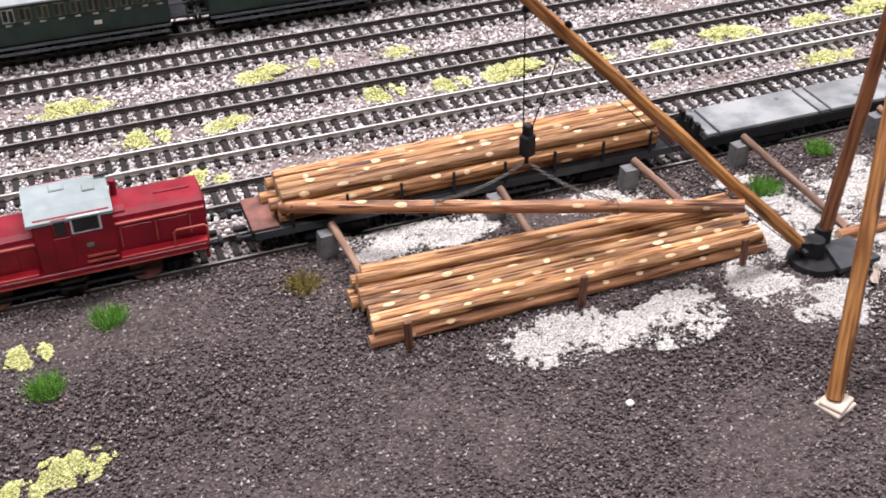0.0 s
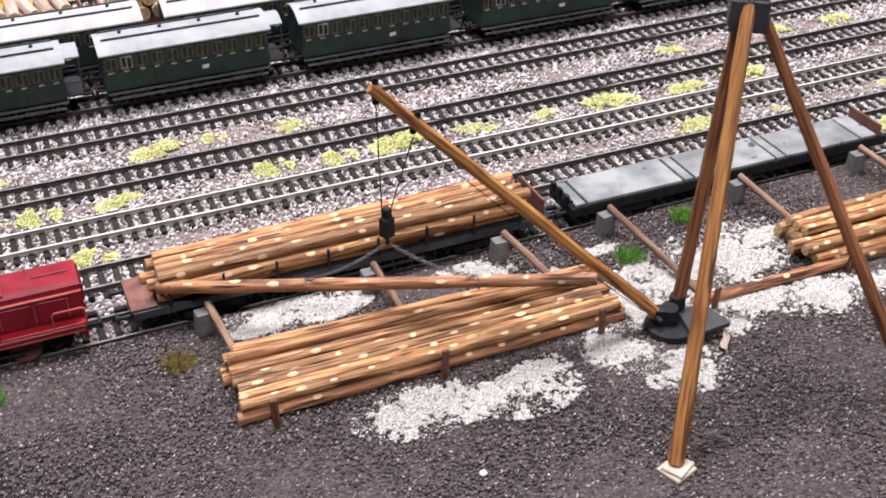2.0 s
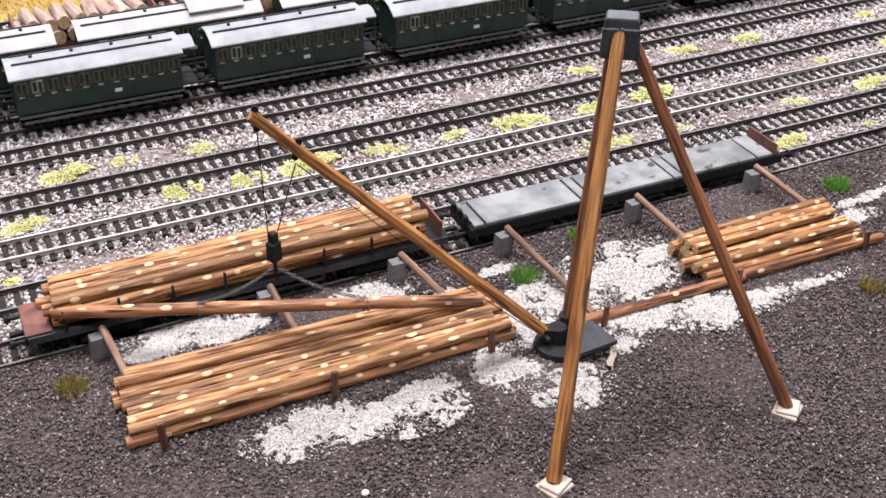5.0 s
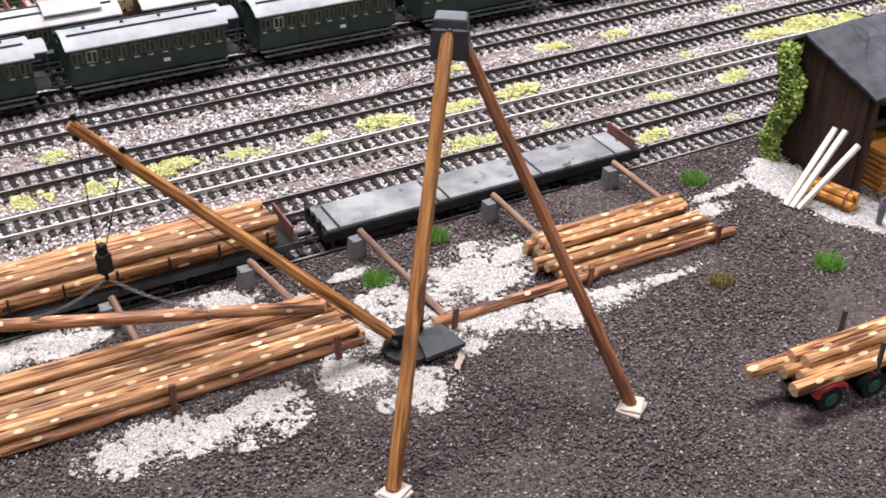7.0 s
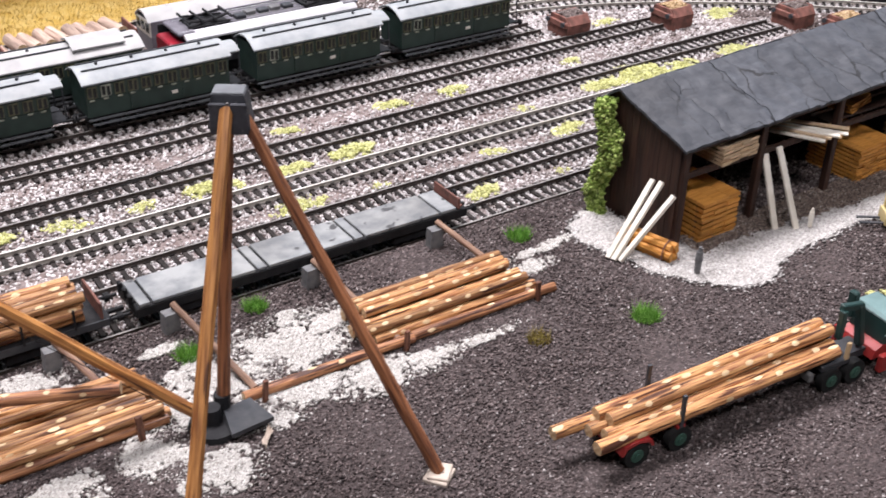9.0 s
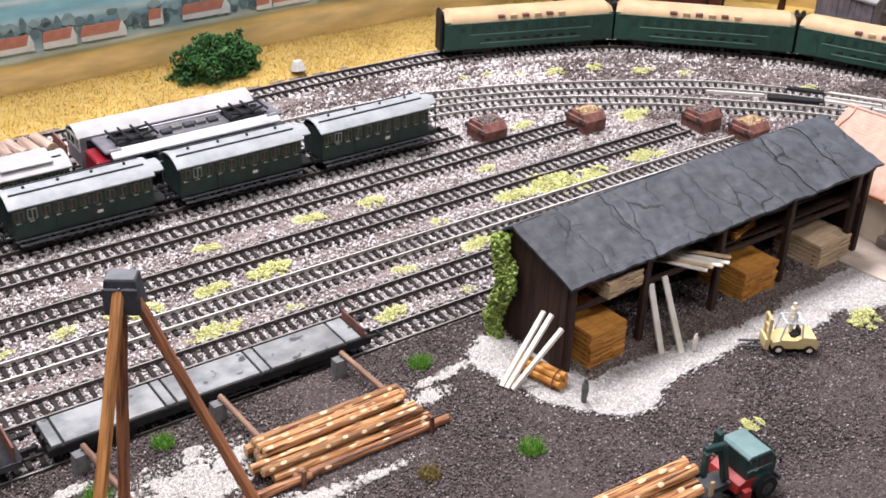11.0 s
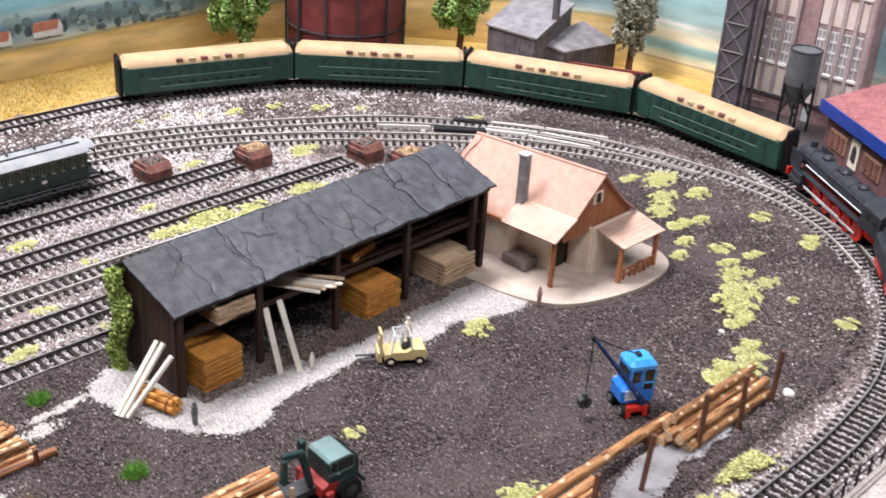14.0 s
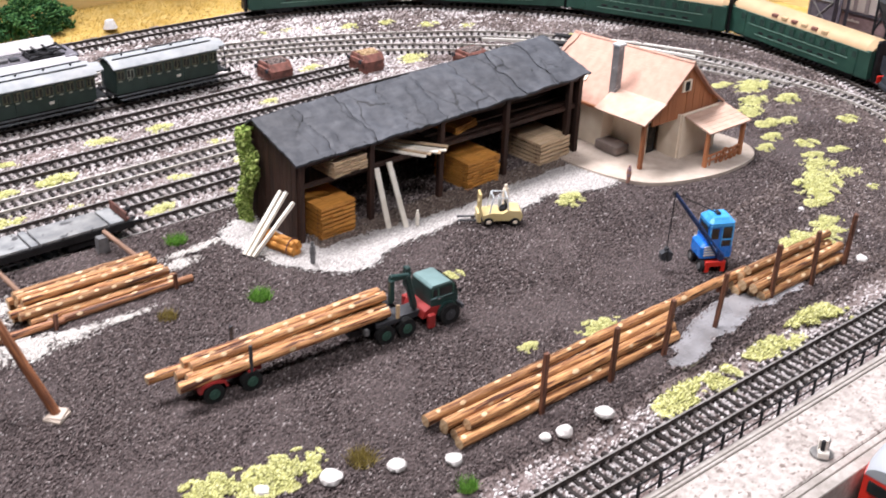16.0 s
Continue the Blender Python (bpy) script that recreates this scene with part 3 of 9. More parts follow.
def make_ground():
    xs, ys = np.linspace(-0.9, 1.9, 561), np.linspace(0.0, 1.0, 201)
    gx, gy = np.meshgrid(xs, ys)
    gz = ground_height(gx, gy)
    for i in range(gz.shape[0]):
        for j in range(gz.shape[1]):
            gz[i, j] += 0.0010 * noise.noise((gx[i, j] * 18, gy[i, j] * 18, 0)) + 0.0005 * noise.noise((gx[i, j] * 90, gy[i, j] * 90, 3))
    nx, ny = len(xs), len(ys)
    idx = np.arange(nx * ny).reshape(ny, nx)
    q = np.stack([idx[:-1, :-1], idx[:-1, 1:], idx[1:, 1:], idx[1:, :-1]], -1).reshape(-1, 4)
    me = bpy.data.meshes.new("ground")
    me.from_pydata(np.stack([gx, gy, gz], -1).reshape(-1, 3).tolist(), [], q.tolist())
    cx, cy = (gx[:-1, :-1] + 0.0025).ravel(), (gy[:-1, :-1] + 0.0025).ravel()
    zn = zone(cx, cy)
    outside = (cy > 0.872) & (loop_distance(cx, cy) > 0.022)
    field = outside | ((cx > 1.0) & (cy > 0.45) & (loop_distance(cx, cy) > 0.022) & (np.hypot(cx - 0.86, cy - 0.455) > 0.40))
    me.polygons.foreach_set("material_index", np.where(field, 2, np.where(zn > 0.0, 0, 1)).astype(np.int32))
    me.polygons.foreach_set("use_smooth", [True] * len(me.polygons))
    for m in (M_yard, M_bed, M_field):
        me.materials.append(m)
    return tagged(new("ground", me), "dark cinder yard, pale gravel track bed and mustard field", "ground", kind="structure")


make_ground()

SLEEPER = Mesh().box((0, 0, -0.0012), (0.0030, 0.0300, 0.0024), bevel=0.0003)
for s in (-1, 1):
    SLEEPER.box((0, s * (GAUGE / 2 + 0.0008), 0.0003), (0.0026, 0.0034, 0.0008))
SLEEPER = SLEEPER.data("sleeper", M_sleeper)


SLEEPER_AT = []


def make_track(name, line, label, bright=False, spacing=0.0072):
    """Two rails swept along a line, on separate sleepers."""
    t = thing(name, (0, 0, 0), label, "railway track", "model railway tracks")
    d = [((line[min(i + 1, len(line) - 1)] - line[max(i - 1, 0)]).normalized()) for i in range(len(line))]
    for side in (-1, 1):
        m = Mesh()
        prof = [(-0.0009, -0.0025), (0.0009, -0.0025), (0.0004, -0.0018), (0.0004, -0.0008), (0.00065, -0.0006), (0.00065, 0.0), (-0.00065, 0.0), (-0.00065, -0.0006), (-0.0004, -0.0008), (-0.0004, -0.0018)]
        k = len(prof)
        pts = []
        for p, q in zip(line, d):
            nrm = Vector((-q.y, q.x))
            c = p + nrm * side * (GAUGE / 2 + 0.00065)
            pts += [(c.x + nrm.x * a, c.y + nrm.y * a, RAIL_Z + b) for a, b in prof]
        for i in range(len(line) - 1):
            for j in range(k):
                m.f.append((i * k + j, i * k + (j + 1) % k, (i + 1) * k + (j + 1) % k, (i + 1) * k + j))
                m.m.append(1 if j in (5,) else 0)
        m.v = pts
        part("rail", m, [M_rail_pale if bright else M_rail_side, M_rail_bright if bright else M_rail_top], t)
    run, nxt = 0.0, 0.0
    for i in range(len(line) - 1):
        seg = (line[i + 1] - line[i]).length
        while nxt <= run + seg:
            p = line[i].lerp(line[i + 1], (nxt - run) / seg)
            SLEEPER_AT.append((p.x, p.y, d[i].x, d[i].y))
            o = new("sleeper", SLEEPER)
            o.parent = t
            o.matrix_basis = pose(p.x, p.y, RAIL_Z - 0.0026, 0, 0, math.degrees(math.atan2(d[i].y, d[i].x)) + random.uniform(-1, 1))
            nxt += spacing
        run += seg
    return t


for nm, (ty, x1) in TRACK_Y.items():
    pale = nm == "second"
    make_track("railway_track", [Vector((-0.30 + i * 0.02, ty)) for i in range(int((x1 + 0.30) / 0.02) + 1)], "straight model track with pale-topped rails on dark sleepers" if pale else "straight model track with rust-brown rails on dark sleepers", pale)
make_track("railway_track", LOOP, "long curved model track round the layout's end")
make_track("railway_track", MID_A, "curved model track with bright rail heads", True)
make_track("railway_track", MID_B, "curved model track with bright rail heads joining another", True)


def off_sleepers(x, y):
    """True for places that lie in the gaps between sleepers."""
    tree = kdtree.KDTree(len(SLEEPER_AT))
    for k, q in enumerate(SLEEPER_AT):
        tree.insert((q[0], q[1], 0), k)
    tree.balance()
    free = np.ones(len(x), bool)
    for k, (a, b) in enumerate(zip(x.tolist(), y.tolist())):
        _, i, far = tree.find((a, b, 0))
        if far < 0.016:
            q = SLEEPER_AT[i]
            free[k] = abs((a - q[0]) * q[2] + (b - q[1]) * q[3]) > 0.0017
    return free


def scatter_ballast():
    n = 560000
    x, y = RNG.uniform(-0.12, 1.32, n), RNG.uniform(0.03, 0.885, n)
    zn, ld = zone(x, y), loop_distance(x, y)
    lines = np.concatenate([np.array([(p.x, p.y) for p in ln[::3]]) for ln in (MID_A, MID_B)])
    near = np.full(n, 9.0)
    for ty, x1 in TRACK_Y.values():
        near = np.minimum(near, np.where(x < x1 + 0.01, np.abs(y - ty), 9))
    md = line_distance(lines, x, y)
    near = np.minimum(np.minimum(near, md), ld)
    patch = np.array([noise.noise((a * 14, b * 22, 5)) + 0.6 * noise.noise((a * 60, b * 80, 2)) for a, b in zip(x, y)])
    want = np.where(near < 0.018, 0.95, np.where(patch > -0.12, 0.74, 0.30))
    bend = (near > 0.019) & ((y > 0.785) | (x > 0.93))
    want = np.where(bend, np.where(patch > 0.25, 0.34, 0.10), want)
    want = np.where(bend & (ld < 0.036) & (patch > -0.10), 0.62, want)
    rim = np.clip(1 - (ld - 0.02) / 0.11, 0, 1) * (x > 0.86) * 0.014 * (patch > -0.05) * (zn > -0.002)
    want = np.maximum(np.where(zn < -0.002, want, 0), rim)
    keep = (RNG.uniform(size=n) < want) & ~((y > 0.866) & (x < 0.95)) & ~((ld > 0.026) & (np.hypot(x - 0.86, y - 0.455) > 0.40) & (x > 0.9))
    earth = bend & (zn < 0.0) & (ld > 0.019) & (y < 0.866) & (np.hypot(x - 0.86, y - 0.455) < 0.41) & (RNG.uniform(size=n) < 0.55) & ~keep
    keep[keep] = off_sleepers(x[keep], y[keep])
    in_track = near[keep] < 0.018
    ex, ey = x[earth], y[earth]
    x, y = x[keep], y[keep]
    size = np.where(in_track, RNG.uniform(0.0007, 0.0013, len(x)), RNG.uniform(0.0007, 0.0018, len(x)))
    z = ground_height(x, y) + size * 0.35 + np.where(in_track, 0.0006, 0.0)
    back = y > 0.66
    for far, make in ((False, pebbles), (True, crumbs)):
        pick = back == far
        ob = new("ballast", make("ballast", np.stack([x, y, z], 1)[pick], size[pick] * (1.25 if far else 1.0), M_ballast, 0.75))
        tagged(ob, "loose pale grey and brown ballast stones between the rails", "ballast", kind="stuff")
    q = np.repeat(np.array([w for w in SLEEPER_AT if w[0] > -0.13]), 19, axis=0)
    # fewer white stones on the yard track stand in for the wagons' shadow
    q = q[(q[:, 1] > 0.47) | (q[:, 1] < 0.44) | (q[:, 0] > 0.56) | (RNG.uniform(size=len(q)) < 0.3)]
    k = len(q)
    u, v = 0.0036 + RNG.uniform(-0.0017, 0.0017, k), RNG.uniform(-0.0165, 0.0165, k)
    x, y = q[:, 0] + q[:, 2] * u - q[:, 3] * v, q[:, 1] + q[:, 3] * u + q[:, 2] * v
    size = RNG.uniform(0.0006, 0.00115, k)
    ob = new("ballast", crumbs("ballast", np.stack([x, y, np.full(k, RAIL_Z - 0.0034) + RNG.uniform(-0.0004, 0.0005, k)], 1), size, M_ballast_pale, 0.8))
    tagged(ob, "white ballast stones packed between the sleepers", "ballast", kind="stuff")
    size = RNG.uniform(0.0007, 0.0020, len(ex))
    ob = new("bank_earth", crumbs("bank_earth", np.stack([ex, ey, ground_height(ex, ey) + size * 0.3], 1), size, M_rubble, 0.6))
    tagged(ob, "brown earth crumbs on the strip between the curved tracks", "earth", kind="stuff")
    n = 70000
    x, y = RNG.uniform(0.84, 1.26, n), RNG.uniform(0.09, 0.62, n)
    ld = loop_distance(x, y)
    f = np.array([noise.noise((a * 24, b * 24, 11)) for a, b in zip(x, y)])
    keep = (zone(x, y) > -0.012) & (ld > 0.016) & (ld < 0.15) & (f + RNG.uniform(0, 0.5, n) > 0.02 + ld * 2.0)
    x, y = x[keep], y[keep]
    size = RNG.uniform(0.0007, 0.0019, len(x))
    ob = new("rubble", pebbles("rubble", np.stack([x, y, ground_height(x, y) + size * 0.3], 1), size, M_rubble, 0.6))
    tagged(ob, "brown and grey earth crumbs beside the curved track", "rubble", kind="stuff")
    n = 330000
    x, y = RNG.uniform(-0.1, 1.2, n), RNG.uniform(0.09, 0.448, n)
    keep = zone(x, y) > -0.004
    x, y = x[keep], y[keep]
    size = RNG.uniform(0.00034, 0.00092, len(x))
    ob = new("grit", crumbs("grit", np.stack([x, y, ground_height(x, y) + size * 0.42], 1), size, M_grit, 0.9))
    tagged(ob, "fine dark cinder grit scattered over the yard", "grit", kind="stuff")


scatter_ballast()

STACK_DUST = [(0.207, 0.345, 0.027, 0.0135), (0.250, 0.338, 0.022, 0.0125), (0.232, 0.341, 0.020, 0.009), (0.262, 0.350, 0.012, 0.007), (0.175, 0.435, 0.030, 0.009), (0.178, 0.425, 0.030, 0.008), (0.195, 0.428, 0.018, 0.008),
              (0.158, 0.424, 0.012, 0.005), (0.300, 0.349, 0.016, 0.016), (0.318, 0.325, 0.018, 0.013), (0.290, 0.405, 0.018, 0.010), (0.265, 0.425, 0.022, 0.008)]
YARD_DUST = [(0.345, 0.385, 0.026, 0.020), (0.385, 0.392, 0.032, 0.022), (0.408, 0.400, 0.018, 0.012), (0.375, 0.355, 0.034, 0.010), (0.405, 0.345, 0.024, 0.012), (0.430, 0.343, 0.020, 0.008), (0.355, 0.342, 0.014, 0.006),
             (0.318, 0.372, 0.016, 0.012), (0.340, 0.352, 0.016, 0.010), (0.300, 0.375, 0.012, 0.010), (0.460, 0.346, 0.030, 0.004), (0.525, 0.385, 0.016, 0.006), (0.535, 0.397, 0.022, 0.003), (0.555, 0.400, 0.012, 0.003), (0.330, 0.418, 0.012, 0.004)]
SAWDUST = STACK_DUST + YARD_DUST


def scatter_sawdust():
    px_, py_ = [], []
    for cx, cy, rx, ry in SAWDUST:
        k = int(rx * ry * 3.1 * 17e6)
        a, r = RNG.uniform(0, 2 * np.pi, k), np.sqrt(RNG.uniform(0, 1.35, k))
        x, y = cx + np.cos(a) * r * rx, cy + np.sin(a) * r * ry
        f = np.array([noise.noise((p * 70, q * 70, 9)) + 0.8 * noise.noise((p * 330, q * 330, 2)) for p, q in zip(x, y)])
        ok = (f + (1.0 - r) * 0.85 > 0.20) | (RNG.uniform(size=k) < 0.04)
        px_.append(x[ok])
        py_.append(y[ok])
    x, y = np.concatenate(px_), np.concatenate(py_)
    size = RNG.uniform(0.00028, 0.00062, len(x))
    z = ground_height(x, y) + 0.0004 + RNG.uniform(0, 0.0006, len(x))
    ob = new("sawdust", crumbs("sawdust", np.stack([x, y, z], 1), size, M_sawdust, 0.45, 1.7))
    tagged(ob, "white wood chips and sawdust strewn round the log stacks", "sawdust", kind="stuff")


scatter_sawdust()


# turnout in the curved tracks: pale check rails and a black point machine
def strip(name, a, b, w, h, mat, label, cat, group=""):
    a, b = Vector(a), Vector(b)
    d = b - a
    m = Mesh().box((0, 0, h / 2), (d.length, w, h), bevel=min(w, h) * 0.2)
    return single(name, m, mat, label, cat, group, m=pose((a.x + b.x) / 2, (a.y + b.y) / 2, -0.0062, 0, 0, math.degrees(math.atan2(d.y, d.x))))


for a, b in (((1.020, 0.640), (1.060, 0.604)), ((1.093, 0.573), (1.122, 0.530)), ((1.122, 0.528), (1.148, 0.470)), ((1.119, 0.576), (1.150, 0.532)), ((1.152, 0.530), (1.182, 0.474)), ((1.106, 0.570), (1.136, 0.528)), ((1.139, 0.524), (1.164, 0.470))):
    strip("check_rail", a, b, 0.0019, 0.0034, M_rail_bright, "pale metal check rail in the turnout", "check rail", "check rails of the turnout")
strip("point_machine", (1.060, 0.600), (1.097, 0.563), 0.0085, 0.0040, M_black, "flat black point machine beside the turnout", "point machine", "point machines")
strip("point_machine", (1.094, 0.606), (1.116, 0.578), 0.0060, 0.0036, M_black, "flat black point machine beside the turnout", "point machine", "point machines")

# ---------------------------------------------------------------- logs, derrick and blocks
def make_log(p0, p1, r, spots=0, group="", label="round pine log with pale knots, bark scraped off", name="log", mats=None, taper=0.93, side=0.0):
    p0, p1 = Vector(p0), Vector(p1)
    length = (p1 - p0).length
    m = Mesh()
    m.rod((0, 0, 0), (length, 0, 0), r, r * taper, 12, 0, 1, wobble=r * 0.05, rings=14)
    for knot in range(spots):
        x = (knot + 0.5 + random.uniform(-0.42, 0.42)) / spots * length
        w0 = random.gauss(math.pi / 2 - 0.38 + side, 0.50)
        a, b = random.uniform(0.0014, 0.0030), random.uniform(0.36, 0.58)
        rr = (r + (r * taper - r) * x / length) * 1.045
        ring = []
        for k in range(10):
            t = 2 * math.pi * k / 10
            w = w0 + b * math.sin(t) * 0.8
            ring.append((x + a * math.cos(t) * random.uniform(0.8, 1.1), -math.cos(w) * rr, math.sin(w) * rr))
        c = (x, -math.cos(w0) * rr * 1.03, math.sin(w0) * rr * 1.03)
        m.add(ring + [c], [(k, (k + 1) % 10, 10) for k in range(10)], 2)
    d = (p1 - p0).normalized()
    y = Vector((0, 0, 1)).cross(d).normalized()
    z = d.cross(y)
    mat = Matrix((d, y, z)).transposed().to_4x4()
    mat.translation = p0
    return single(name, m, mats or [M_bark, M_logend, M_knot], label, "log", group, smooth=True, m=mat)


def jit(s):
    return random.uniform(-s, s)


# the long stack beside the siding: eight below, seven above, the farther ones smooth
R = 0.00262
# front foot log: reddish bark, darker to carry shade at the stack's foot
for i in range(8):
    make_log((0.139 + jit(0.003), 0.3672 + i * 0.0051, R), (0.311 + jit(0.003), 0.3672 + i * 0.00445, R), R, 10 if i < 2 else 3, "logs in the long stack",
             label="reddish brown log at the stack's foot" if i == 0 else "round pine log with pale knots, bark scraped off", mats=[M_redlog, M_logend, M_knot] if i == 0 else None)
for i in range(7):
    y = 0.3690 + i * 0.0051
    make_log((0.137 + jit(0.004), y, R * 2.75 + (0.001 if i > 3 else 0)), (0.308 + jit(0.004), 0.3690 + i * 0.00445, R * 2.75 + (0.002 if i > 3 else 0)), R * random.uniform(0.94, 1.05), 10 if i < 4 else 2, "logs in the long stack",
             label="round pine log with pale knots, bark scraped off" if i < 4 else "smooth brown debarked log of the stack")
for i in range(2):
    make_log((0.142 + jit(0.003), 0.3950 + i * 0.0052, R * 4.35), (0.304 + i * 0.003, 0.3868 + i * 0.0052, R * 4.9), R * 0.95, 1, "logs in the long stack", label="smooth brown debarked log of the stack")


def stake(x, y, h, lean=0.0, wide=0.0030, label="short brown wooden stake beside the logs"):
    m = Mesh().box((0, 0, h / 2 - 0.002), (wide, 0.0018, h + 0.004), bevel=0.0003)
    return single("stake", m, M_brown, label, "stake", "stakes beside the log stacks", m=pose(x, y, 0, 0, lean, random.uniform(-12, 12)))


for x, h in ((0.150, 0.0135), (0.2225, 0.0150), (0.297, 0.0140)):
    stake(x, 0.3610, h, jit(4))
for x, y, h in ((0.353, 0.3572, 0.0120), (0.4275, 0.3568, 0.0115), (0.508, 0.3580, 0.0115)):
    stake(x, y, h, jit(4), 0.0026)

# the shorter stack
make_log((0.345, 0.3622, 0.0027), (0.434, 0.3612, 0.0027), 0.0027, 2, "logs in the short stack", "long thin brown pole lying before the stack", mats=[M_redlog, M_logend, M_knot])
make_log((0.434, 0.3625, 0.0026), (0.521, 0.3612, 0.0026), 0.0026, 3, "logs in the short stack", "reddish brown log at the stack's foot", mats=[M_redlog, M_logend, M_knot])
for i in range(6):
    make_log((0.413 + jit(0.004), 0.3680 + i * 0.0052, 0.0027 + 0.0008), (0.508 + jit(0.005), 0.3680 + i * 0.0052, 0.0035), R, 8, "logs in the short stack")
for i in range(5):
    make_log((0.412 + jit(0.005), 0.3706 + i * 0.0052, 0.0081), (0.507 + jit(0.004), 0.3706 + i * 0.0052, 0.0081), R, 9, "logs in the short stack")
for i in range(3):
    make_log((0.416 + jit(0.003), 0.3790 + i * 0.0053, 0.0126), (0.503 + jit(0.004), 0.3790 + i * 0.0053, 0.0126), R * 0.97, 8, "logs in the short stack")

# grey blocks along the siding with skids that lead to the stacks
BLOCK = Mesh().prism([(-0.0042, 0.0), (0.0042, 0.0), (0.0034, 0.0125), (-0.0034, 0.0125)], 0.0060)
BLOCK = BLOCK.data("block", M_grey)
for x0, x1, yb in ((0.140, 0.148, 0.374), (0.217, 0.222, 0.40), (0.283, 0.297, 0.39), (0.341, 0.3525, 0.366), (0.418, 0.4275, 0.363), (0.495, 0.507, 0.364)):
    b = single("block", BLOCK, None, "small grey concrete block at the siding's edge", "block", "blocks along the siding", m=pose(x0 - 0.002, 0.4320, -0.0015, 0, 0, jit(5)))
    make_log((x0 + 0.001, 0.4345, 0.0130), (x1, yb, 0.0024), 0.0017, 0, "skids from the blocks to the stacks", "thin brown skid leaning from a block", "skid", [M_skid, M_skid, M_skid], 1.0)

# ------------------------------------------------ the tripod derrick
TOP = Vector((0.3480, 0.3580, 0.1450))
derrick = thing("derrick", (0.334, 0.350, 0), "wooden tripod derrick with a jib and a hanging hook block", "derrick")
D0 = Vector((0.334, 0.350, 0))


def dpart(name, m, mats, label="", smooth=False, parent=None):
    for k, p in enumerate(m.v):
        m.v[k] = tuple(Vector(p) - D0)
    return part(name, m, mats, parent or derrick, label, smooth)


def timber(name, a, b, r0, r1, label, mat=None):
    """A squared, slightly crooked pole, built along its own z for the grain."""
    a, b = Vector(a), Vector(b)
    m = Mesh().rod((0, 0, 0), (0, 0, (b - a).length), r0, r1, 8, 0, 0, wobble=r0 * 0.05, rings=12)
    ob = part(name, m, mat or M_mast, derrick, label, True)
    ob.matrix_basis = Matrix.Translation(a - D0) @ (b - a).to_track_quat("Z", "X").to_matrix().to_4x4()
    return ob


timber("leg", (0.2815, 0.2775, 0.0025), TOP + Vector((-0.0032, -0.0035, 0.002)), 0.0031, 0.0027, "orange-brown wooden leg")
timber("leg", (0.3920, 0.2755, 0.0025), TOP + Vector((0.0035, -0.0040, -0.003)), 0.0028, 0.0025, "reddish brown wooden leg", M_mast_dark)
timber("mast", (0.3335, 0.3590, 0.003), TOP + Vector((0.0, 0.0035, 0.0)), 0.0030, 0.0028, "dark brown upright mast", M_mast_dark)
timber("jib", (0.3215, 0.3562, 0.0075), (0.2065, 0.3942, 0.1220), 0.0029, 0.0026, "orange-brown jib")
m = Mesh()
rot = Matrix.Rotation(radians(-34), 3, "Z")
lo = [TOP + rot @ Vector((sx * 0.0080, sy * 0.0058, -0.0068)) for sx, sy in ((-1, -1), (1, -1), (1, 1), (-1, 1))]
hi = [TOP + rot @ Vector((sx * 0.0064, sy * 0.0046, 0.0070)) for sx, sy in ((-1, -1), (1, -1), (1, 1), (-1, 1))]
m.add(lo + hi, [(0, 1, 5, 4), (1, 2, 6, 5), (2, 3, 7, 6), (3, 0, 4, 7), (4, 5, 6, 7), (3, 2, 1, 0)])
dpart("cap", m, M_cap, "dark slate-grey cap over the pole heads")
for sx in (-1, 1):
    m = Mesh().box(TOP + rot @ Vector((sx * 0.0040, -0.0057, -0.0022)), (0.0066, 0.0014, 0.0130), rot=rot @ Matrix.Rotation(radians(4.8), 3, "X"), bevel=0.0004)
    dpart("cap_cheek", m, M_cap, "dark slate-grey cheek plate")
m = Mesh().box(TOP + rot @ Vector((0, -0.0060, -0.0020)), (0.0007, 0.0012, 0.0128), rot=rot)
dpart("cap_seam", m, M_chain, "pale worn seam")
m = Mesh().box(TOP + Vector((0, 0, 0.0073)), (0.0122, 0.0086, 0.0010), rot=rot, bevel=0.0003)
dpart("cap_plate", m, M_bunker, "worn grey plate")
for (px_, py_), tw in (((0.2815, 0.2765), 20), ((0.3920, 0.2748), 35)):
    m = Mesh()
    m.box((px_, py_, 0.0010), (0.0115, 0.0105, 0.0018), rz=tw, bevel=0.0004).box((px_ + 0.0005, py_ + 0.0003, 0.0024), (0.0105, 0.0090, 0.0014), rz=tw + 9, bevel=0.0004)
    dpart("foot_pad", m, M_slab, "pale wooden foot pad")
m = Mesh().rod((0.3265, 0.3525, 0.0), (0.3265, 0.3525, 0.0034), 0.0120, 0.0112, 24)
dpart("turntable", m, M_black, "black round turntable")
m = Mesh().prism([(-0.010, -0.009), (0.0105, -0.0075), (0.0075, 0.010), (-0.006, 0.009)], 0.0022, (0.3385, 0.3475, 0.0046), u=(1, 0, 0), v=(0, 1, 0), w=(0, 0, 1))
dpart("base_plate", m, M_dark_grey, "dark grey base plate")
m = Mesh().rod((0.3265, 0.3545, 0.0034), (0.3265, 0.3545, 0.0105), 0.0046, 0.0040, 12).box((0.3230, 0.3555, 0.0070), (0.0060, 0.0055, 0.0070), rz=-18).rod((0.3335, 0.3590, 0.003), (0.3335, 0.3590, 0.012), 0.0040, 0.0036, 10)
m.rod((0.3200, 0.3500, 0.0075), (0.3200, 0.3610, 0.0075), 0.0012, n=8)
dpart("pivot", m, M_black, "black pivot casting")

HOOK = Vector((0.2100, 0.3910, 0.0610))
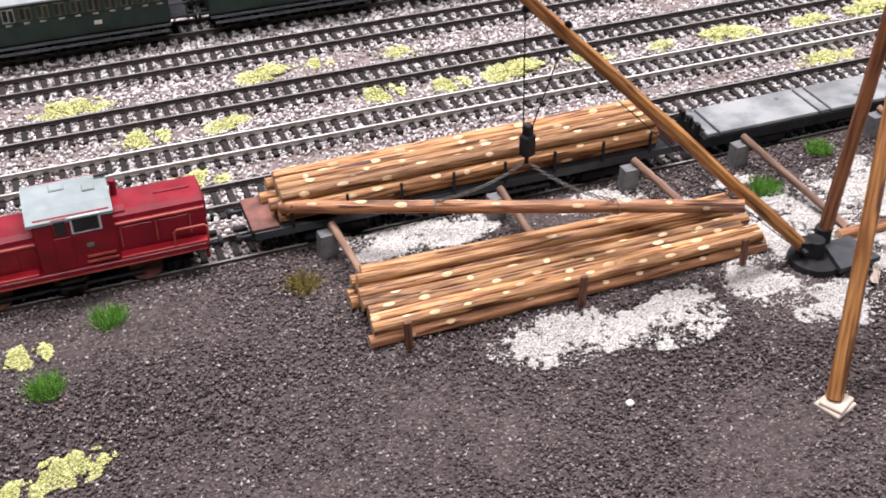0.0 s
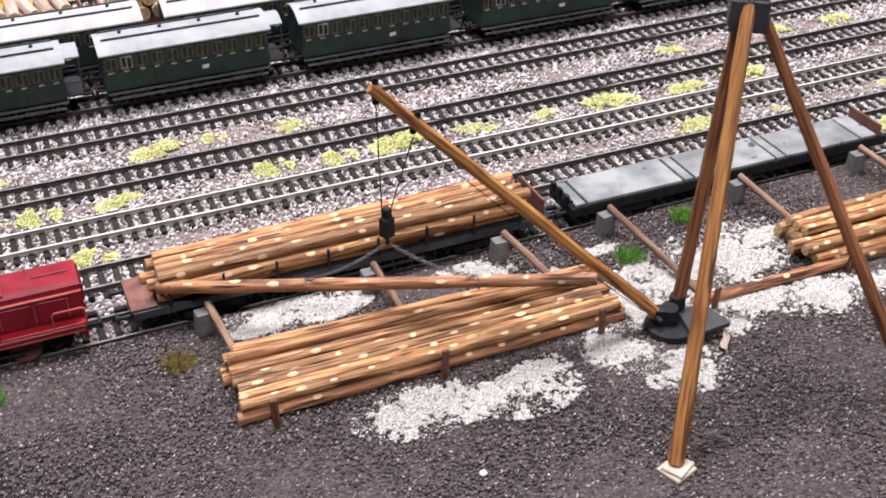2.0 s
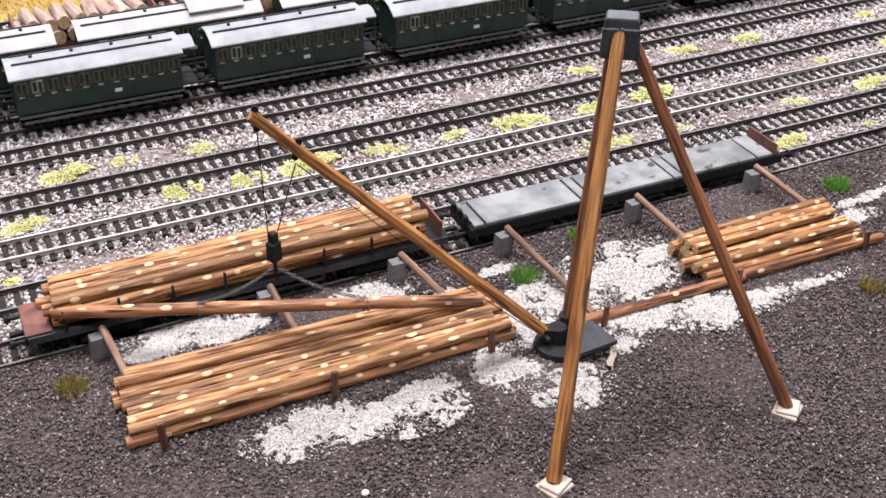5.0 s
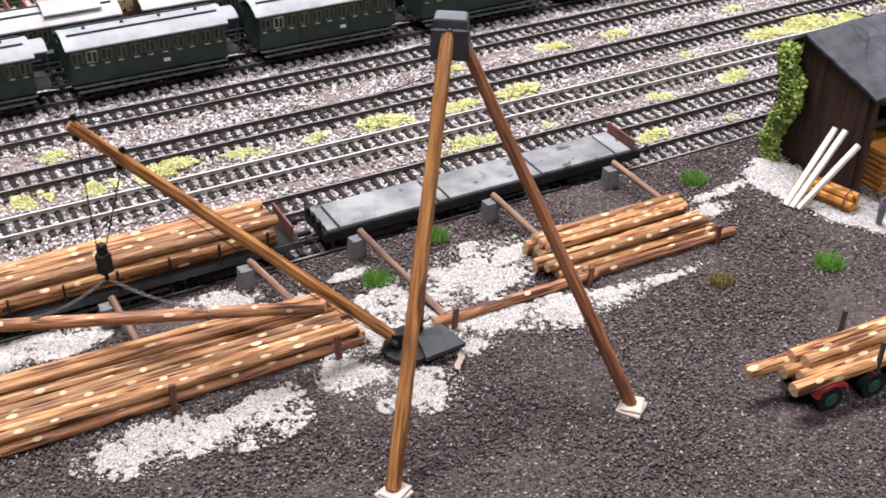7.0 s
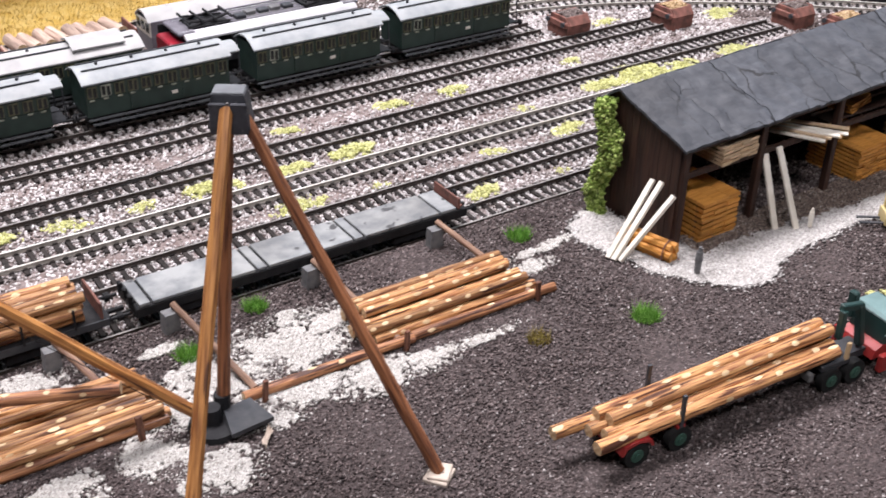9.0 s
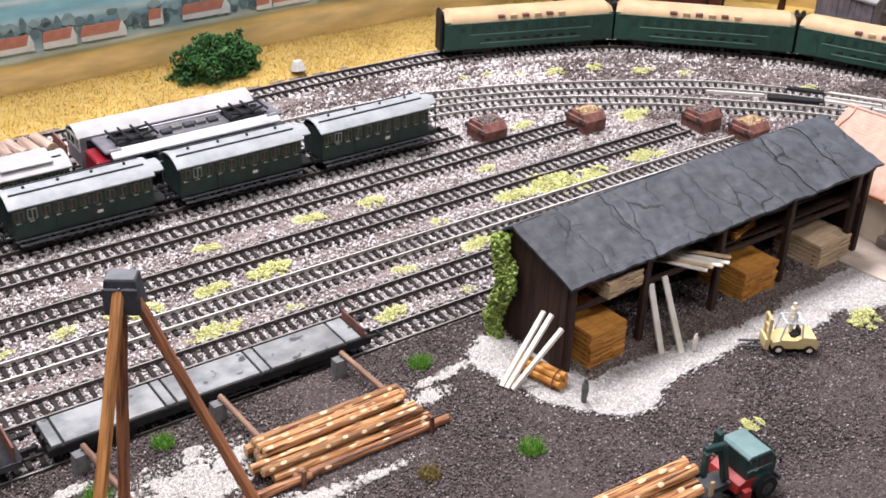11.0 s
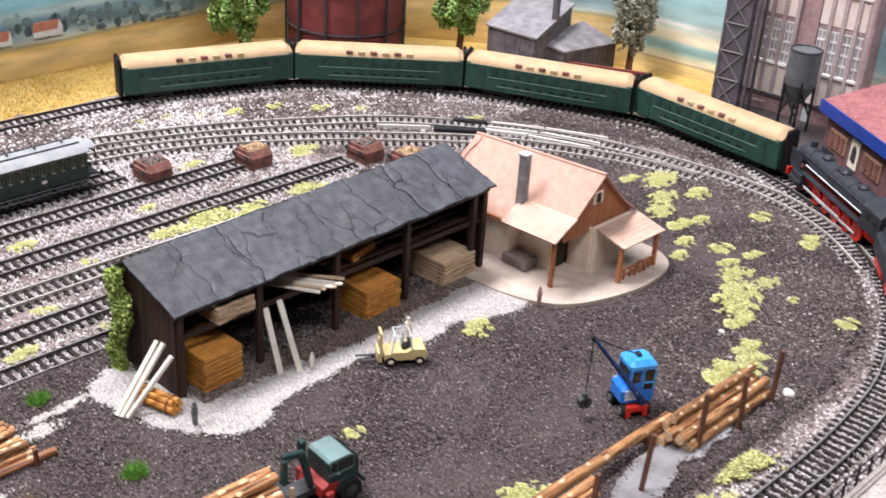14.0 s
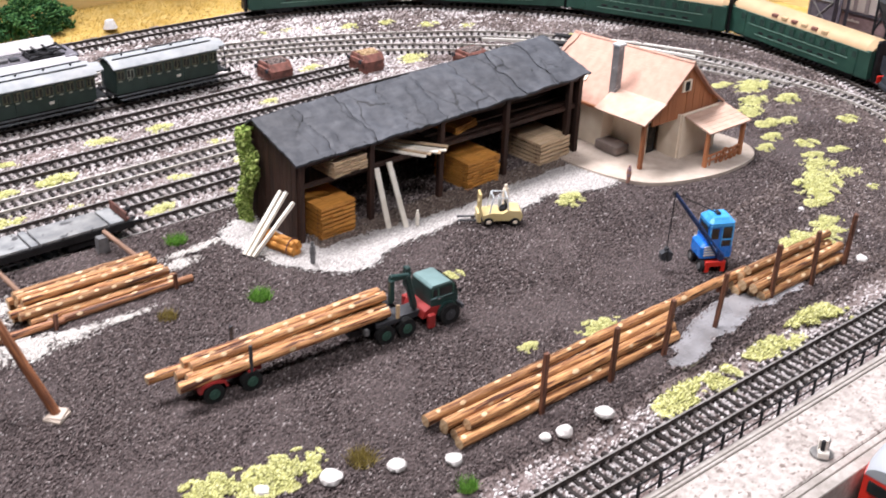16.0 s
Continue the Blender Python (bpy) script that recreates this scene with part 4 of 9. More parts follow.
JIB0, JIB1 = Vector((0.3215, 0.3562, 0.0075)), Vector((0.2065, 0.3942, 0.1220))


def along_jib(t, drop=0.0):
    return JIB0.lerp(JIB1, t) + Vector((0, 0, drop))


def wire(name, pts, r, sag=0.0, label="thin black wire"):
    a, b = Vector(pts[0]), Vector(pts[1])
    m = Mesh().tube([a.lerp(b, i / 8) - Vector((0, 0, sag * 4 * (i / 8) * (1 - i / 8))) for i in range(9)], r)
    return dpart(name, m, M_wire, label)


wire("hoist_wire", [along_jib(0.985, -0.006), HOOK + Vector((-0.0018, 0.0004, 0.0085))], 0.00028)
wire("hoist_wire", [along_jib(0.87, -0.007), HOOK + Vector((0.0020, -0.0004, 0.0085))], 0.00028)
wire("stay_wire", [along_jib(0.97, 0.003), TOP + Vector((-0.006, 0.004, -0.004))], 0.00022, 0.003)
wire("stay_wire", [along_jib(0.84, 0.003), TOP + Vector((-0.006, 0.004, -0.018))], 0.00022, 0.004)
wire("jib_wire", [along_jib(0.87, -0.007), along_jib(0.05, -0.004)], 0.00022, 0.002)
for t, up in ((0.985, 1), (0.985, -1), (0.855, 1), (0.87, -1)):
    c = along_jib(t, 0.0042 * up)
    m = Mesh().wheel(c, (0.3, 1, 0), 0.0014, 0.0012, 0, 10).rod(c, c - Vector((0, 0, 0.003 * up)), 0.0004, n=5)
    dpart("pulley", m, M_wire, "small black pulley")
m = Mesh()
m.box(HOOK, (0.0055, 0.0048, 0.0088), bevel=0.0007, rz=25).box(HOOK + Vector((0, 0, 0.0062)), (0.0034, 0.0034, 0.0050), rz=25, bevel=0.0004)
m.rod(HOOK + Vector((0, 0, -0.0044)), HOOK + Vector((0, 0, -0.0085)), 0.0008, n=6)
dpart("hook_block", m, M_black, "black hook block")
LOG0, LOG1 = Vector((0.1225, 0.4465, 0.0185)), Vector((0.2905, 0.3580, 0.0335))
for t in (0.345, 0.735):
    end = LOG0.lerp(LOG1, t) + Vector((0, 0, 0.0031))
    top = HOOK + Vector((0, 0, -0.0080))
    m = Mesh()
    n_link = int((end - top).length / 0.00165)
    for k in range(n_link):
        a, b = top.lerp(end, k / n_link), top.lerp(end, (k + 1.25) / n_link)
        drop = Vector((0, 0, 0.003)) * (4 * (k / n_link) * (1 - k / n_link))
        s = Vector((0, 0.00055, 0)) if k % 2 else Vector((0.0002, 0, 0.00055))
        for sg in (-1, 1):
            m.rod(a + s * sg - drop, b + s * sg - drop, 0.00024, n=5)
    loop = [end + Vector((0, -math.sin(w) * 0.0032, -0.0031 + math.cos(w) * 0.0032)) for w in np.linspace(0, 2 * math.pi, 11)]
    for a, b in zip(loop, loop[1:]):
        m.rod(a, b, 0.00035, n=5)
    dpart("chain", m, M_chain, "grey link chain")
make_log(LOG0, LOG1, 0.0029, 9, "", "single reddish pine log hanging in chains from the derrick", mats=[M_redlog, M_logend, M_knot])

# crumpled scrap beside the base plate
m = Mesh()
pts = [[(0.3385 + i * 0.0013 + jit(0.0005), 0.3265 + j * 0.0016 + i * 0.0015 + jit(0.0005), abs(jit(0.0026)) + 0.0008) for i in range(7)] for j in range(4)]
m.sheet(pts)
ob = single("scrap", m, M_slab, "crumpled piece of pale foil on the ground", "scrap")
sol = ob.modifiers.new("thick", "SOLIDIFY")
sol.thickness = 0.0004

# ---------------------------------------------------------------- railway vehicles
def axle_set(parent, xs, r, z0, half, mat=None, hub=None, name="wheel"):
    for x in xs:
        for s in (-1, 1):
            m = Mesh().wheel((0, 0, 0), (0, 1, 0), r, 0.0024, 0, 18, 1 if hub else None)
            ob = part(name, m, [mat or M_black, hub or M_black], parent, smooth=True)
            ob.matrix_basis = pose(x, s * half, z0 + r)


def buffers(parent, x, z, sx, half=0.0100):
    for s in (-1, 1):
        m = Mesh().rod((x, s * half, z), (x + sx * 0.0055, s * half, z), 0.0010, n=8)
        m.rod((x + sx * 0.0050, s * half, z), (x + sx * 0.0065, s * half, z), 0.0024, n=12)
        part("buffer", m, M_black, parent)
    part("coupling", Mesh().box((x + sx * 0.003, 0, z - 0.002), (0.006, 0.0025, 0.002), bevel=0.0004), M_black, parent)


def arc_roof(m, x0, x1, half, z, rise, slot=0, n=9, thick=0.0010):
    prof = [(-half + 2 * half * i / n, z + rise * (1 - (2 * i / n - 1) ** 2)) for i in range(n + 1)]
    prof += [(p, q - thick) for p, q in reversed(prof)]
    m.prism(prof, x1 - x0, ((x0 + x1) / 2, 0, 0), u=(0, 1, 0), v=(0, 0, 1), w=(1, 0, 0), slot=slot)


def log_wagon():
    t = thing("log_wagon", (0.2115, 0.456, RAIL_Z), "black flat wagon with thin stakes, loaded with pine logs", "wagon")
    m = Mesh().box((0, 0, 0.0125), (0.205, 0.026, 0.0025), bevel=0.0003).box((0, 0, 0.0085), (0.190, 0.010, 0.006))
    part("deck", m, M_black, t, "black deck")
    part("end_platform", Mesh().box((-0.0965, 0, 0.0142), (0.0115, 0.0255, 0.0009)), M_rust, t, "rusty grey end platform")
    m = Mesh()
    m.box((0.0985, 0, 0.0185), (0.0012, 0.026, 0.0090), bevel=0.0003)
    part("end_board", m, M_rust, t, "rust-brown end board")
    for s in (-1, 1):
        part("side_sill", Mesh().box((0, s * 0.0134, 0.0118), (0.203, 0.0010, 0.0036)).box((0, s * 0.0128, 0.0065), (0.07, 0.0008, 0.0012)), M_dark_grey, t, "dark grey side sill")
        for k in range(8):
            part("side_stake", Mesh().box((-0.085 + k * 0.0243, s * 0.0139, 0.0185), (0.0011, 0.0009, 0.0110)), M_black, t)
    for bx in (-0.066, 0.066):
        part("bogie", Mesh().box((bx, 0.0105, 0.0055), (0.028, 0.0015, 0.0045), bevel=0.0005).box((bx, -0.0105, 0.0055), (0.028, 0.0015, 0.0045), bevel=0.0005).box((bx, 0, 0.006), (0.006, 0.02, 0.003)), M_black, t)
    axle_set(t, (-0.0755, -0.0565, 0.0565, 0.0755), 0.0054, 0.0, 0.0085)
    buffers(t, -0.1025, 0.0105, -1)
    buffers(t, 0.1025, 0.0105, 1)
    g = "logs on the wagon"
    rr = 0.0028
    for row, (cnt, z) in enumerate(((4, 0.0145), (5, 0.0192), (4, 0.0238))):
        for i in range(cnt):
            y = 0.456 + (i - (cnt - 1) / 2) * 0.0056
            a = (0.121 + jit(0.004), y, z + RAIL_Z + rr * 0.6)
            b = (0.301 + jit(0.004), y + jit(0.0006), z + RAIL_Z + rr * 0.6 + (0.001 if row == 2 else 0))
            make_log(a, b, rr * random.uniform(0.92, 1.06), 10 if (row == 2 or i == 0) else 3, g)


log_wagon()


def flat_wagon():
    t = thing("flat_wagon", (0.4245, 0.456, RAIL_Z), "empty flat wagon with a worn grey deck", "wagon")
    part("underframe", Mesh().box((0, 0, 0.0105), (0.196, 0.0255, 0.0050), bevel=0.0004).box((0, 0, 0.0065), (0.17, 0.012, 0.004)), M_black, t, "black underframe")
    bars = (-0.0895, -0.0330, -0.0265, 0.0245, 0.0310, 0.0800)
    x0 = -0.0965
    for xb in (*bars, 0.0915):
        if xb - x0 > 0.003:
            part("deck_panel", Mesh().box(((x0 + xb) / 2, 0, 0.0142), (xb - x0 - 0.0014, 0.0245, 0.0016), bevel=0.0003), M_deck, t, "scuffed grey deck panel")
        x0 = xb
    part("end_board", Mesh().box((0.0925, 0, 0.0172), (0.0012, 0.0255, 0.0065), bevel=0.0003).box((0.0940, 0, 0.0150), (0.002, 0.024, 0.001)), M_rust, t, "rust-brown end board")
    m = Mesh()
    for y in (-0.007, 0.0, 0.007):
        m.box((-0.0985, y, 0.0165), (0.0022, 0.0035, 0.0050), bevel=0.0005)
    m.rod((-0.0975, -0.011, 0.0165), (-0.0975, 0.011, 0.0165), 0.0007, n=6)
    part("end_gear", m, M_black, t, "black lowered end fittings")
    for bx in (-0.064, 0.064):
        part("bogie", Mesh().box((bx, 0.0105, 0.0050), (0.028, 0.0015, 0.0045), bevel=0.0005).box((bx, -0.0105, 0.0050), (0.028, 0.0015, 0.0045), bevel=0.0005), M_black, t)
    axle_set(t, (-0.0735, -0.0545, 0.0545, 0.0735), 0.0054, 0.0, 0.0085)
    for s in (-1, 1):
        part("truss_rod", Mesh().rod((-0.05, s * 0.011, 0.0085), (0.05, s * 0.011, 0.0085), 0.0006, n=6).rod((-0.02, s * 0.011, 0.005), (0.02, s * 0.011, 0.005), 0.0006, n=6), M_black, t)
    buffers(t, -0.1000, 0.0105, -1)
    buffers(t, 0.0985, 0.0105, 1)


flat_wagon()


def red_shunter():
    t = thing("shunting_locomotive", (0.0300, 0.456, RAIL_Z), "dark red diesel shunter with a light grey cab roof", "locomotive")
    part("running_plate", Mesh().box((0.0430, 0, 0.0165), (0.0360, 0.0310, 0.0012), bevel=0.0003), M_plate_red, t, "bright red running plate")
    part("running_plate", Mesh().box((-0.0300, 0, 0.0165), (0.0460, 0.0310, 0.0012), bevel=0.0003), M_plate_red, t, "bright red running plate")
    part("side_sill", Mesh().box((0.0035, 0, 0.0146), (0.1130, 0.0318, 0.0026), bevel=0.0004), M_red, t, "dark red side sill")
    part("frame", Mesh().box((0, 0, 0.0085), (0.108, 0.0150, 0.0090)), M_black, t, "black frame")

    def hood(x0, x1, top, half=0.0112):
        return Mesh().prism([(-half, 0.0165), (half, 0.0165), (half, top - 0.0042), (half - 0.0009, top - 0.0036), (half - 0.0014, top - 0.0016), (half - 0.0034, top), (-half + 0.0034, top), (-half + 0.0014, top - 0.0016), (-half + 0.0009, top - 0.0036), (-half, top - 0.0042)], x1 - x0, ((x0 + x1) / 2, 0, 0), u=(0, 1, 0), v=(0, 0, 1), w=(1, 0, 0))
    part("long_hood", hood(0.0245, 0.0610, 0.0345), M_red, t, "dark red engine hood")
    part("hood_step", hood(0.0245, 0.0300, 0.0362, 0.0100), M_red, t)
    part("short_hood", hood(-0.0450, -0.0060, 0.0325), M_red, t, "dark red rear hood")
    for s in (-1, 1):
        for x, w in ((0.0335, 0.0120), (0.0480, 0.0120), (-0.0250, 0.0240)):
            part("hood_door", Mesh().box((x, s * 0.0113, 0.0235), (w, 0.0006, 0.0105), bevel=0.0002), M_red, t)
        # strips along hood and sill paint the light on those edges
        part("hood_strip", Mesh().box((0.0425, s * 0.0114, 0.0304), (0.0365, 0.0008, 0.0007)), M_red_highlight, t, "salmon strip painted as the hood edge's highlight")
        part("hood_strip", Mesh().box((-0.0255, s * 0.0114, 0.0284), (0.0390, 0.0008, 0.0007)), M_red_highlight, t, "salmon strip painted as the hood edge's highlight")
        part("sill_edge", Mesh().box((0.0035, s * 0.0160, 0.0134), (0.1120, 0.0006, 0.0006)), M_red_highlight, t, "salmon strip painted as the sill edge's highlight")
        for x in (0.0268, 0.0408, 0.0545):
            part("door_hinge", Mesh().box((x, s * 0.0116, 0.0240), (0.0005, 0.0006, 0.0090)), M_red_highlight, t)
    part("roof_rib", Mesh().box((0.0500, 0.0, 0.0348), (0.0150, 0.0012, 0.0010), bevel=0.0003), M_red, t)
    part("grille", Mesh().box((0.0614, 0.0, 0.0260), (0.0012, 0.0170, 0.0120), bevel=0.0004), M_red, t)
    m = Mesh().box((0.0095, 0, 0.0275), (0.0310, 0.0290, 0.0262), bevel=0.0007)
    cab = part("cab", m, M_red, t, "dark red cab")
    for s in (-1, 1):
        for x, w, mat in ((0.0045, 0.0062, M_red), (0.0143, 0.0118, M_lightgrey)):
            part("window_frame", Mesh().box((x, s * 0.0146, 0.0362), (w, 0.0010, 0.0078), bevel=0.0002), mat, cab, "light-framed cab window" if mat is M_lightgrey else "")
            part("pane", Mesh().box((x, s * 0.0150, 0.0362), (w - 0.0018, 0.0009, 0.0058)), M_window, cab)
        part("cab_door", Mesh().box((0.0045, s * 0.0146, 0.0240), (0.0070, 0.0008, 0.0150), bevel=0.0002), M_red, cab)
        part("plate", Mesh().box((0.0145, s * 0.0148, 0.0258), (0.0030, 0.0006, 0.0018)), M_grey, cab, "small pale plate")
        for z, w in ((0.0205, 0.0110), (0.0180, 0.0125)):
            part("step_rail", Mesh().box((0.0180, s * 0.0150, z), (w, 0.0012, 0.0006)), M_red_highlight, cab, "step rail in salmon highlight colour")
    m = Mesh()
    arc_roof(m, -0.0078, 0.0255, 0.0152, 0.0398, 0.0040, n=5, thick=0.0012)
    roof = part("cab_roof", m, M_cab_top, t, "light grey cab roof")
    for x, y, w in ((0.006, 0.003, 0.006), (0.018, -0.001, 0.005)):
        part("roof_box", Mesh().box((x, y, 0.0434), (w, 0.005, 0.0020), bevel=0.0004), M_cab_top, roof)
    part("horn", Mesh().rod((0.021, 0.006, 0.0440), (0.027, 0.006, 0.0445), 0.0006, 0.0011, 8), M_dark_grey, roof)
    for s in (-1, 1):
        for a, b in ((0.0470, 0.0605), (-0.0440, -0.0300)):
            m = Mesh().tube([(a, s * 0.0152, 0.0170), (a, s * 0.0152, 0.0235), (a + 0.001, s * 0.0152, 0.0245), (b - 0.001, s * 0.0152, 0.0245), (b, s * 0.0152, 0.0235), (b, s * 0.0152, 0.0170)], 0.00045, 6)
            part("handrail", m, M_red_highlight, t, "red handrail in salmon highlight colour")
        for z in (0.0105, 0.0075):
            part("step", Mesh().box((0.0045, s * 0.0150, z), (0.0100, 0.0025, 0.0008)), M_black, t)
        part("coupling_rod", Mesh().box((0.004, s * 0.0110, 0.0055), (0.058, 0.0010, 0.0014)), M_dark_grey, t)
        part("lamp", Mesh().rod((0.0612, s * 0.0075, 0.0225), (0.0630, s * 0.0075, 0.0225), 0.0014, n=10), M_lightgrey, t, "round front lamp")
    axle_set(t, (-0.026, 0.004, 0.034), 0.0070, 0.0, 0.0090, M_rust, M_rust)
    part("exhaust", Mesh().rod((0.0275, 0.003, 0.034), (0.0275, 0.003, 0.0425), 0.0014, n=10), M_red, t)
    for s in (-1, 1):
        part("beam", Mesh().box((s * 0.0595, 0, 0.0118), (0.0014, 0.0310, 0.0070), bevel=0.0003), M_red, t, "red buffer beam")
    buffers(t, 0.0600, 0.0110, 1)
    buffers(t, -0.0600, 0.0110, -1)


red_shunter()


def old_coach(body_mat, roof_mat, label, roof_label, length=0.100, porch=True):
    """A short old coach with an arched roof, a row of windows and step boards."""
    t = thing("passenger_coach", (0, 0, 0), label, "coach", "parked coaches")
    h = 0.0150
    m = Mesh().prism([(-h, 0.0115), (h, 0.0115), (h, 0.0335), (h - 0.002, 0.0355), (-h + 0.002, 0.0355), (-h, 0.0335)], length, u=(0, 1, 0), v=(0, 0, 1), w=(1, 0, 0))
    body = part("body", m, body_mat, t)
    for s in (-1, 1):
        for z in (0.0235, 0.0325):
            part("trim_strip", Mesh().box((0, s * (h + 0.0002), z), (length, 0.0005, 0.0006)), body_mat, t)
    k = int(length / 0.0088)
    for s in (-1, 1):
        for i in range(k):
            x = -length / 2 + (i + 0.5) * length / k
            if i % 4 == 3:
                part("door", Mesh().box((x, s * (h + 0.0003), 0.0220), (0.0050, 0.0006, 0.0190)), body_mat, t)
            part("window", Mesh().box((x, s * (h + 0.0003), 0.0285), (0.0066, 0.0007, 0.0080)), M_pale_blind_sill if i == 1 else M_yellowish, t, "window with a pale blind" if i == 1 else "window with dull yellow inside")
            part("pane", Mesh().box((x - 0.0016, s * (h + 0.0006), 0.0288), (0.0022, 0.0007, 0.0060)).box((x + 0.0016, s * (h + 0.0006), 0.0282), (0.0020, 0.0007, 0.0064)), M_window, t)
            # pale blocks paint the light that sills and handles reflect
            part("sill", Mesh().box((x + jit(0.0008), s * (h + 0.0007), 0.0232), (0.0034, 0.0012, 0.0011), bevel=0.0003), M_pale_blind_sill, t, "pale sill with its glint put into the colour")
        part("plate", Mesh().box((length * 0.1, s * (h + 0.0004), 0.0175), (0.0042, 0.0006, 0.0022)), M_cream_paint, t, "small light plate")
        part("step_board", Mesh().box((0, s * 0.0168, 0.0068), (length * 0.96, 0.0028, 0.0007)).box((0, s * 0.0158, 0.0098), (length, 0.0016, 0.0010)), M_bunker, t, "long grey step board")
    m = Mesh()
    arc_roof(m, -length / 2 - 0.002, length / 2 + 0.002, h + 0.0014, 0.0350, 0.0060)
    roof = part("roof", m, roof_mat, t, roof_label, True)
    m = Mesh()
    for s in (-1, 1):
        m.box((0, s * 0.0062, 0.0407), (length * 0.96, 0.0010, 0.0008))
    for i in range(4):
        m.rod((-length * 0.36 + i * length * 0.24, 0, 0.0405), (-length * 0.36 + i * length * 0.24, 0, 0.0425), 0.0011, n=8)
    part("roof_seam", m, M_dark_grey, roof)
    if porch:
        m = Mesh()
        arc_roof(m, length / 2 + 0.001, length / 2 + 0.011, 0.0105, 0.0352, 0.0035)
        part("porch_roof", m, roof_mat, roof)
        m = Mesh().box((length / 2 + 0.0055, 0, 0.0120), (0.010, 0.026, 0.0012))
        for s in (-1, 1):
            m.rod((length / 2 + 0.0100, s * 0.0120, 0.012), (length / 2 + 0.0100, s * 0.0098, 0.0355), 0.0005, n=6).rod((length / 2 + 0.0100, s * 0.0120, 0.020), (length / 2 + 0.0010, s * 0.0125, 0.020), 0.0004, n=6)
        part("porch", m, M_dark_grey, t, "open end platform with dark rails")
    part("underframe", Mesh().box((0, 0, 0.0095), (length, 0.020, 0.0040)).box((0, 0, 0.0055), (length * 0.3, 0.014, 0.004)), M_black, t, "black underframe")
    axle_set(t, (-length * 0.33, 0.0, length * 0.33) if length > 0.11 else (-length * 0.32, length * 0.32), 0.0056, 0.0, 0.0085)
    buffers(t, -length / 2, 0.0105, -1)
    buffers(t, length / 2 + (0.009 if porch else 0), 0.0105, 1)
    return t


COACH = old_coach(M_green_coach, M_silver_roof, "short dark green old coach with a silver-grey roof", "silver-grey arched roof")
COACH.matrix_basis = pose(0.187, 0.688, RAIL_Z)
for x in (0.064, 0.309, 0.432, 0.553, 0.672, -0.06):
    copy_thing(COACH, pose(x, 0.688, RAIL_Z))
PALE = old_coach(M_green_coach, M_white_roof, "old coach with a dull white roof", "dull white arched roof", 0.118, False)
PALE.matrix_basis = pose(0.109, 0.733, RAIL_Z)
copy_thing(PALE, pose(-0.026, 0.733, RAIL_Z))
for x in (0.244, 0.379):
    raised = copy_thing(PALE, pose(x, 0.733, RAIL_Z))
    m = Mesh()
    arc_roof(m, 0.012, 0.049, 0.0125, 0.0405, 0.0042)
    part("raised_roof", m, M_white_roof, raised, "raised white roof section", True)


def timber_wagon():
    t = thing("timber_wagon", (0, 0, 0), "rust-brown open wagon loaded crosswise with short pale logs", "wagon", "timber wagons")
    part("floor", Mesh().box((0, 0, 0.0125), (0.094, 0.030, 0.0030), bevel=0.0004), M_rust, t)
    for s in (-1, 1):
        part("end_wall", Mesh().box((s * 0.0465, 0, 0.0235), (0.0014, 0.030, 0.0190), bevel=0.0003), M_rust, t)
        part("side_wall", Mesh().box((0, s * 0.0148, 0.0165), (0.094, 0.0012, 0.0060)), M_rust, t)
    for i in range(9):
        m = Mesh().rod((0, -0.0150, 0), (0, 0.0150, 0), 0.0048, 0.0046, 10, 0, 1, wobble=0.0002, rings=4)
        ob = part("short_log", m, [M_greylog, M_logend], t, smooth=True)
        ob.matrix_basis = pose(-0.0405 + i * 0.0100, jit(0.0015), 0.0185 + 0.0040 + (0.0015 if i % 2 else 0.0), 0, 0, 6 + jit(5))
    for i in range(8):
        m = Mesh().rod((0, -0.0140, 0), (0, 0.0140, 0), 0.0046, 0.0044, 10, 0, 1, wobble=0.0002, rings=4)
        ob = part("short_log", m, [M_greylog, M_logend], t, smooth=True)
        ob.matrix_basis = pose(-0.0355 + i * 0.0100, jit(0.0015), 0.0310 + jit(0.0008), 0, 0, 6 + jit(6))
    part("underframe", Mesh().box((0, 0, 0.009), (0.094, 0.018, 0.004)), M_black, t)
    axle_set(t, (-0.03, 0.03), 0.0056, 0.0, 0.0085)
    return t


TW = timber_wagon()
TW.matrix_basis = pose(0.196, 0.773, RAIL_Z)
for x in (0.092, 0.300, 0.403, -0.012):
    copy_thing(TW, pose(x, 0.773, RAIL_Z))


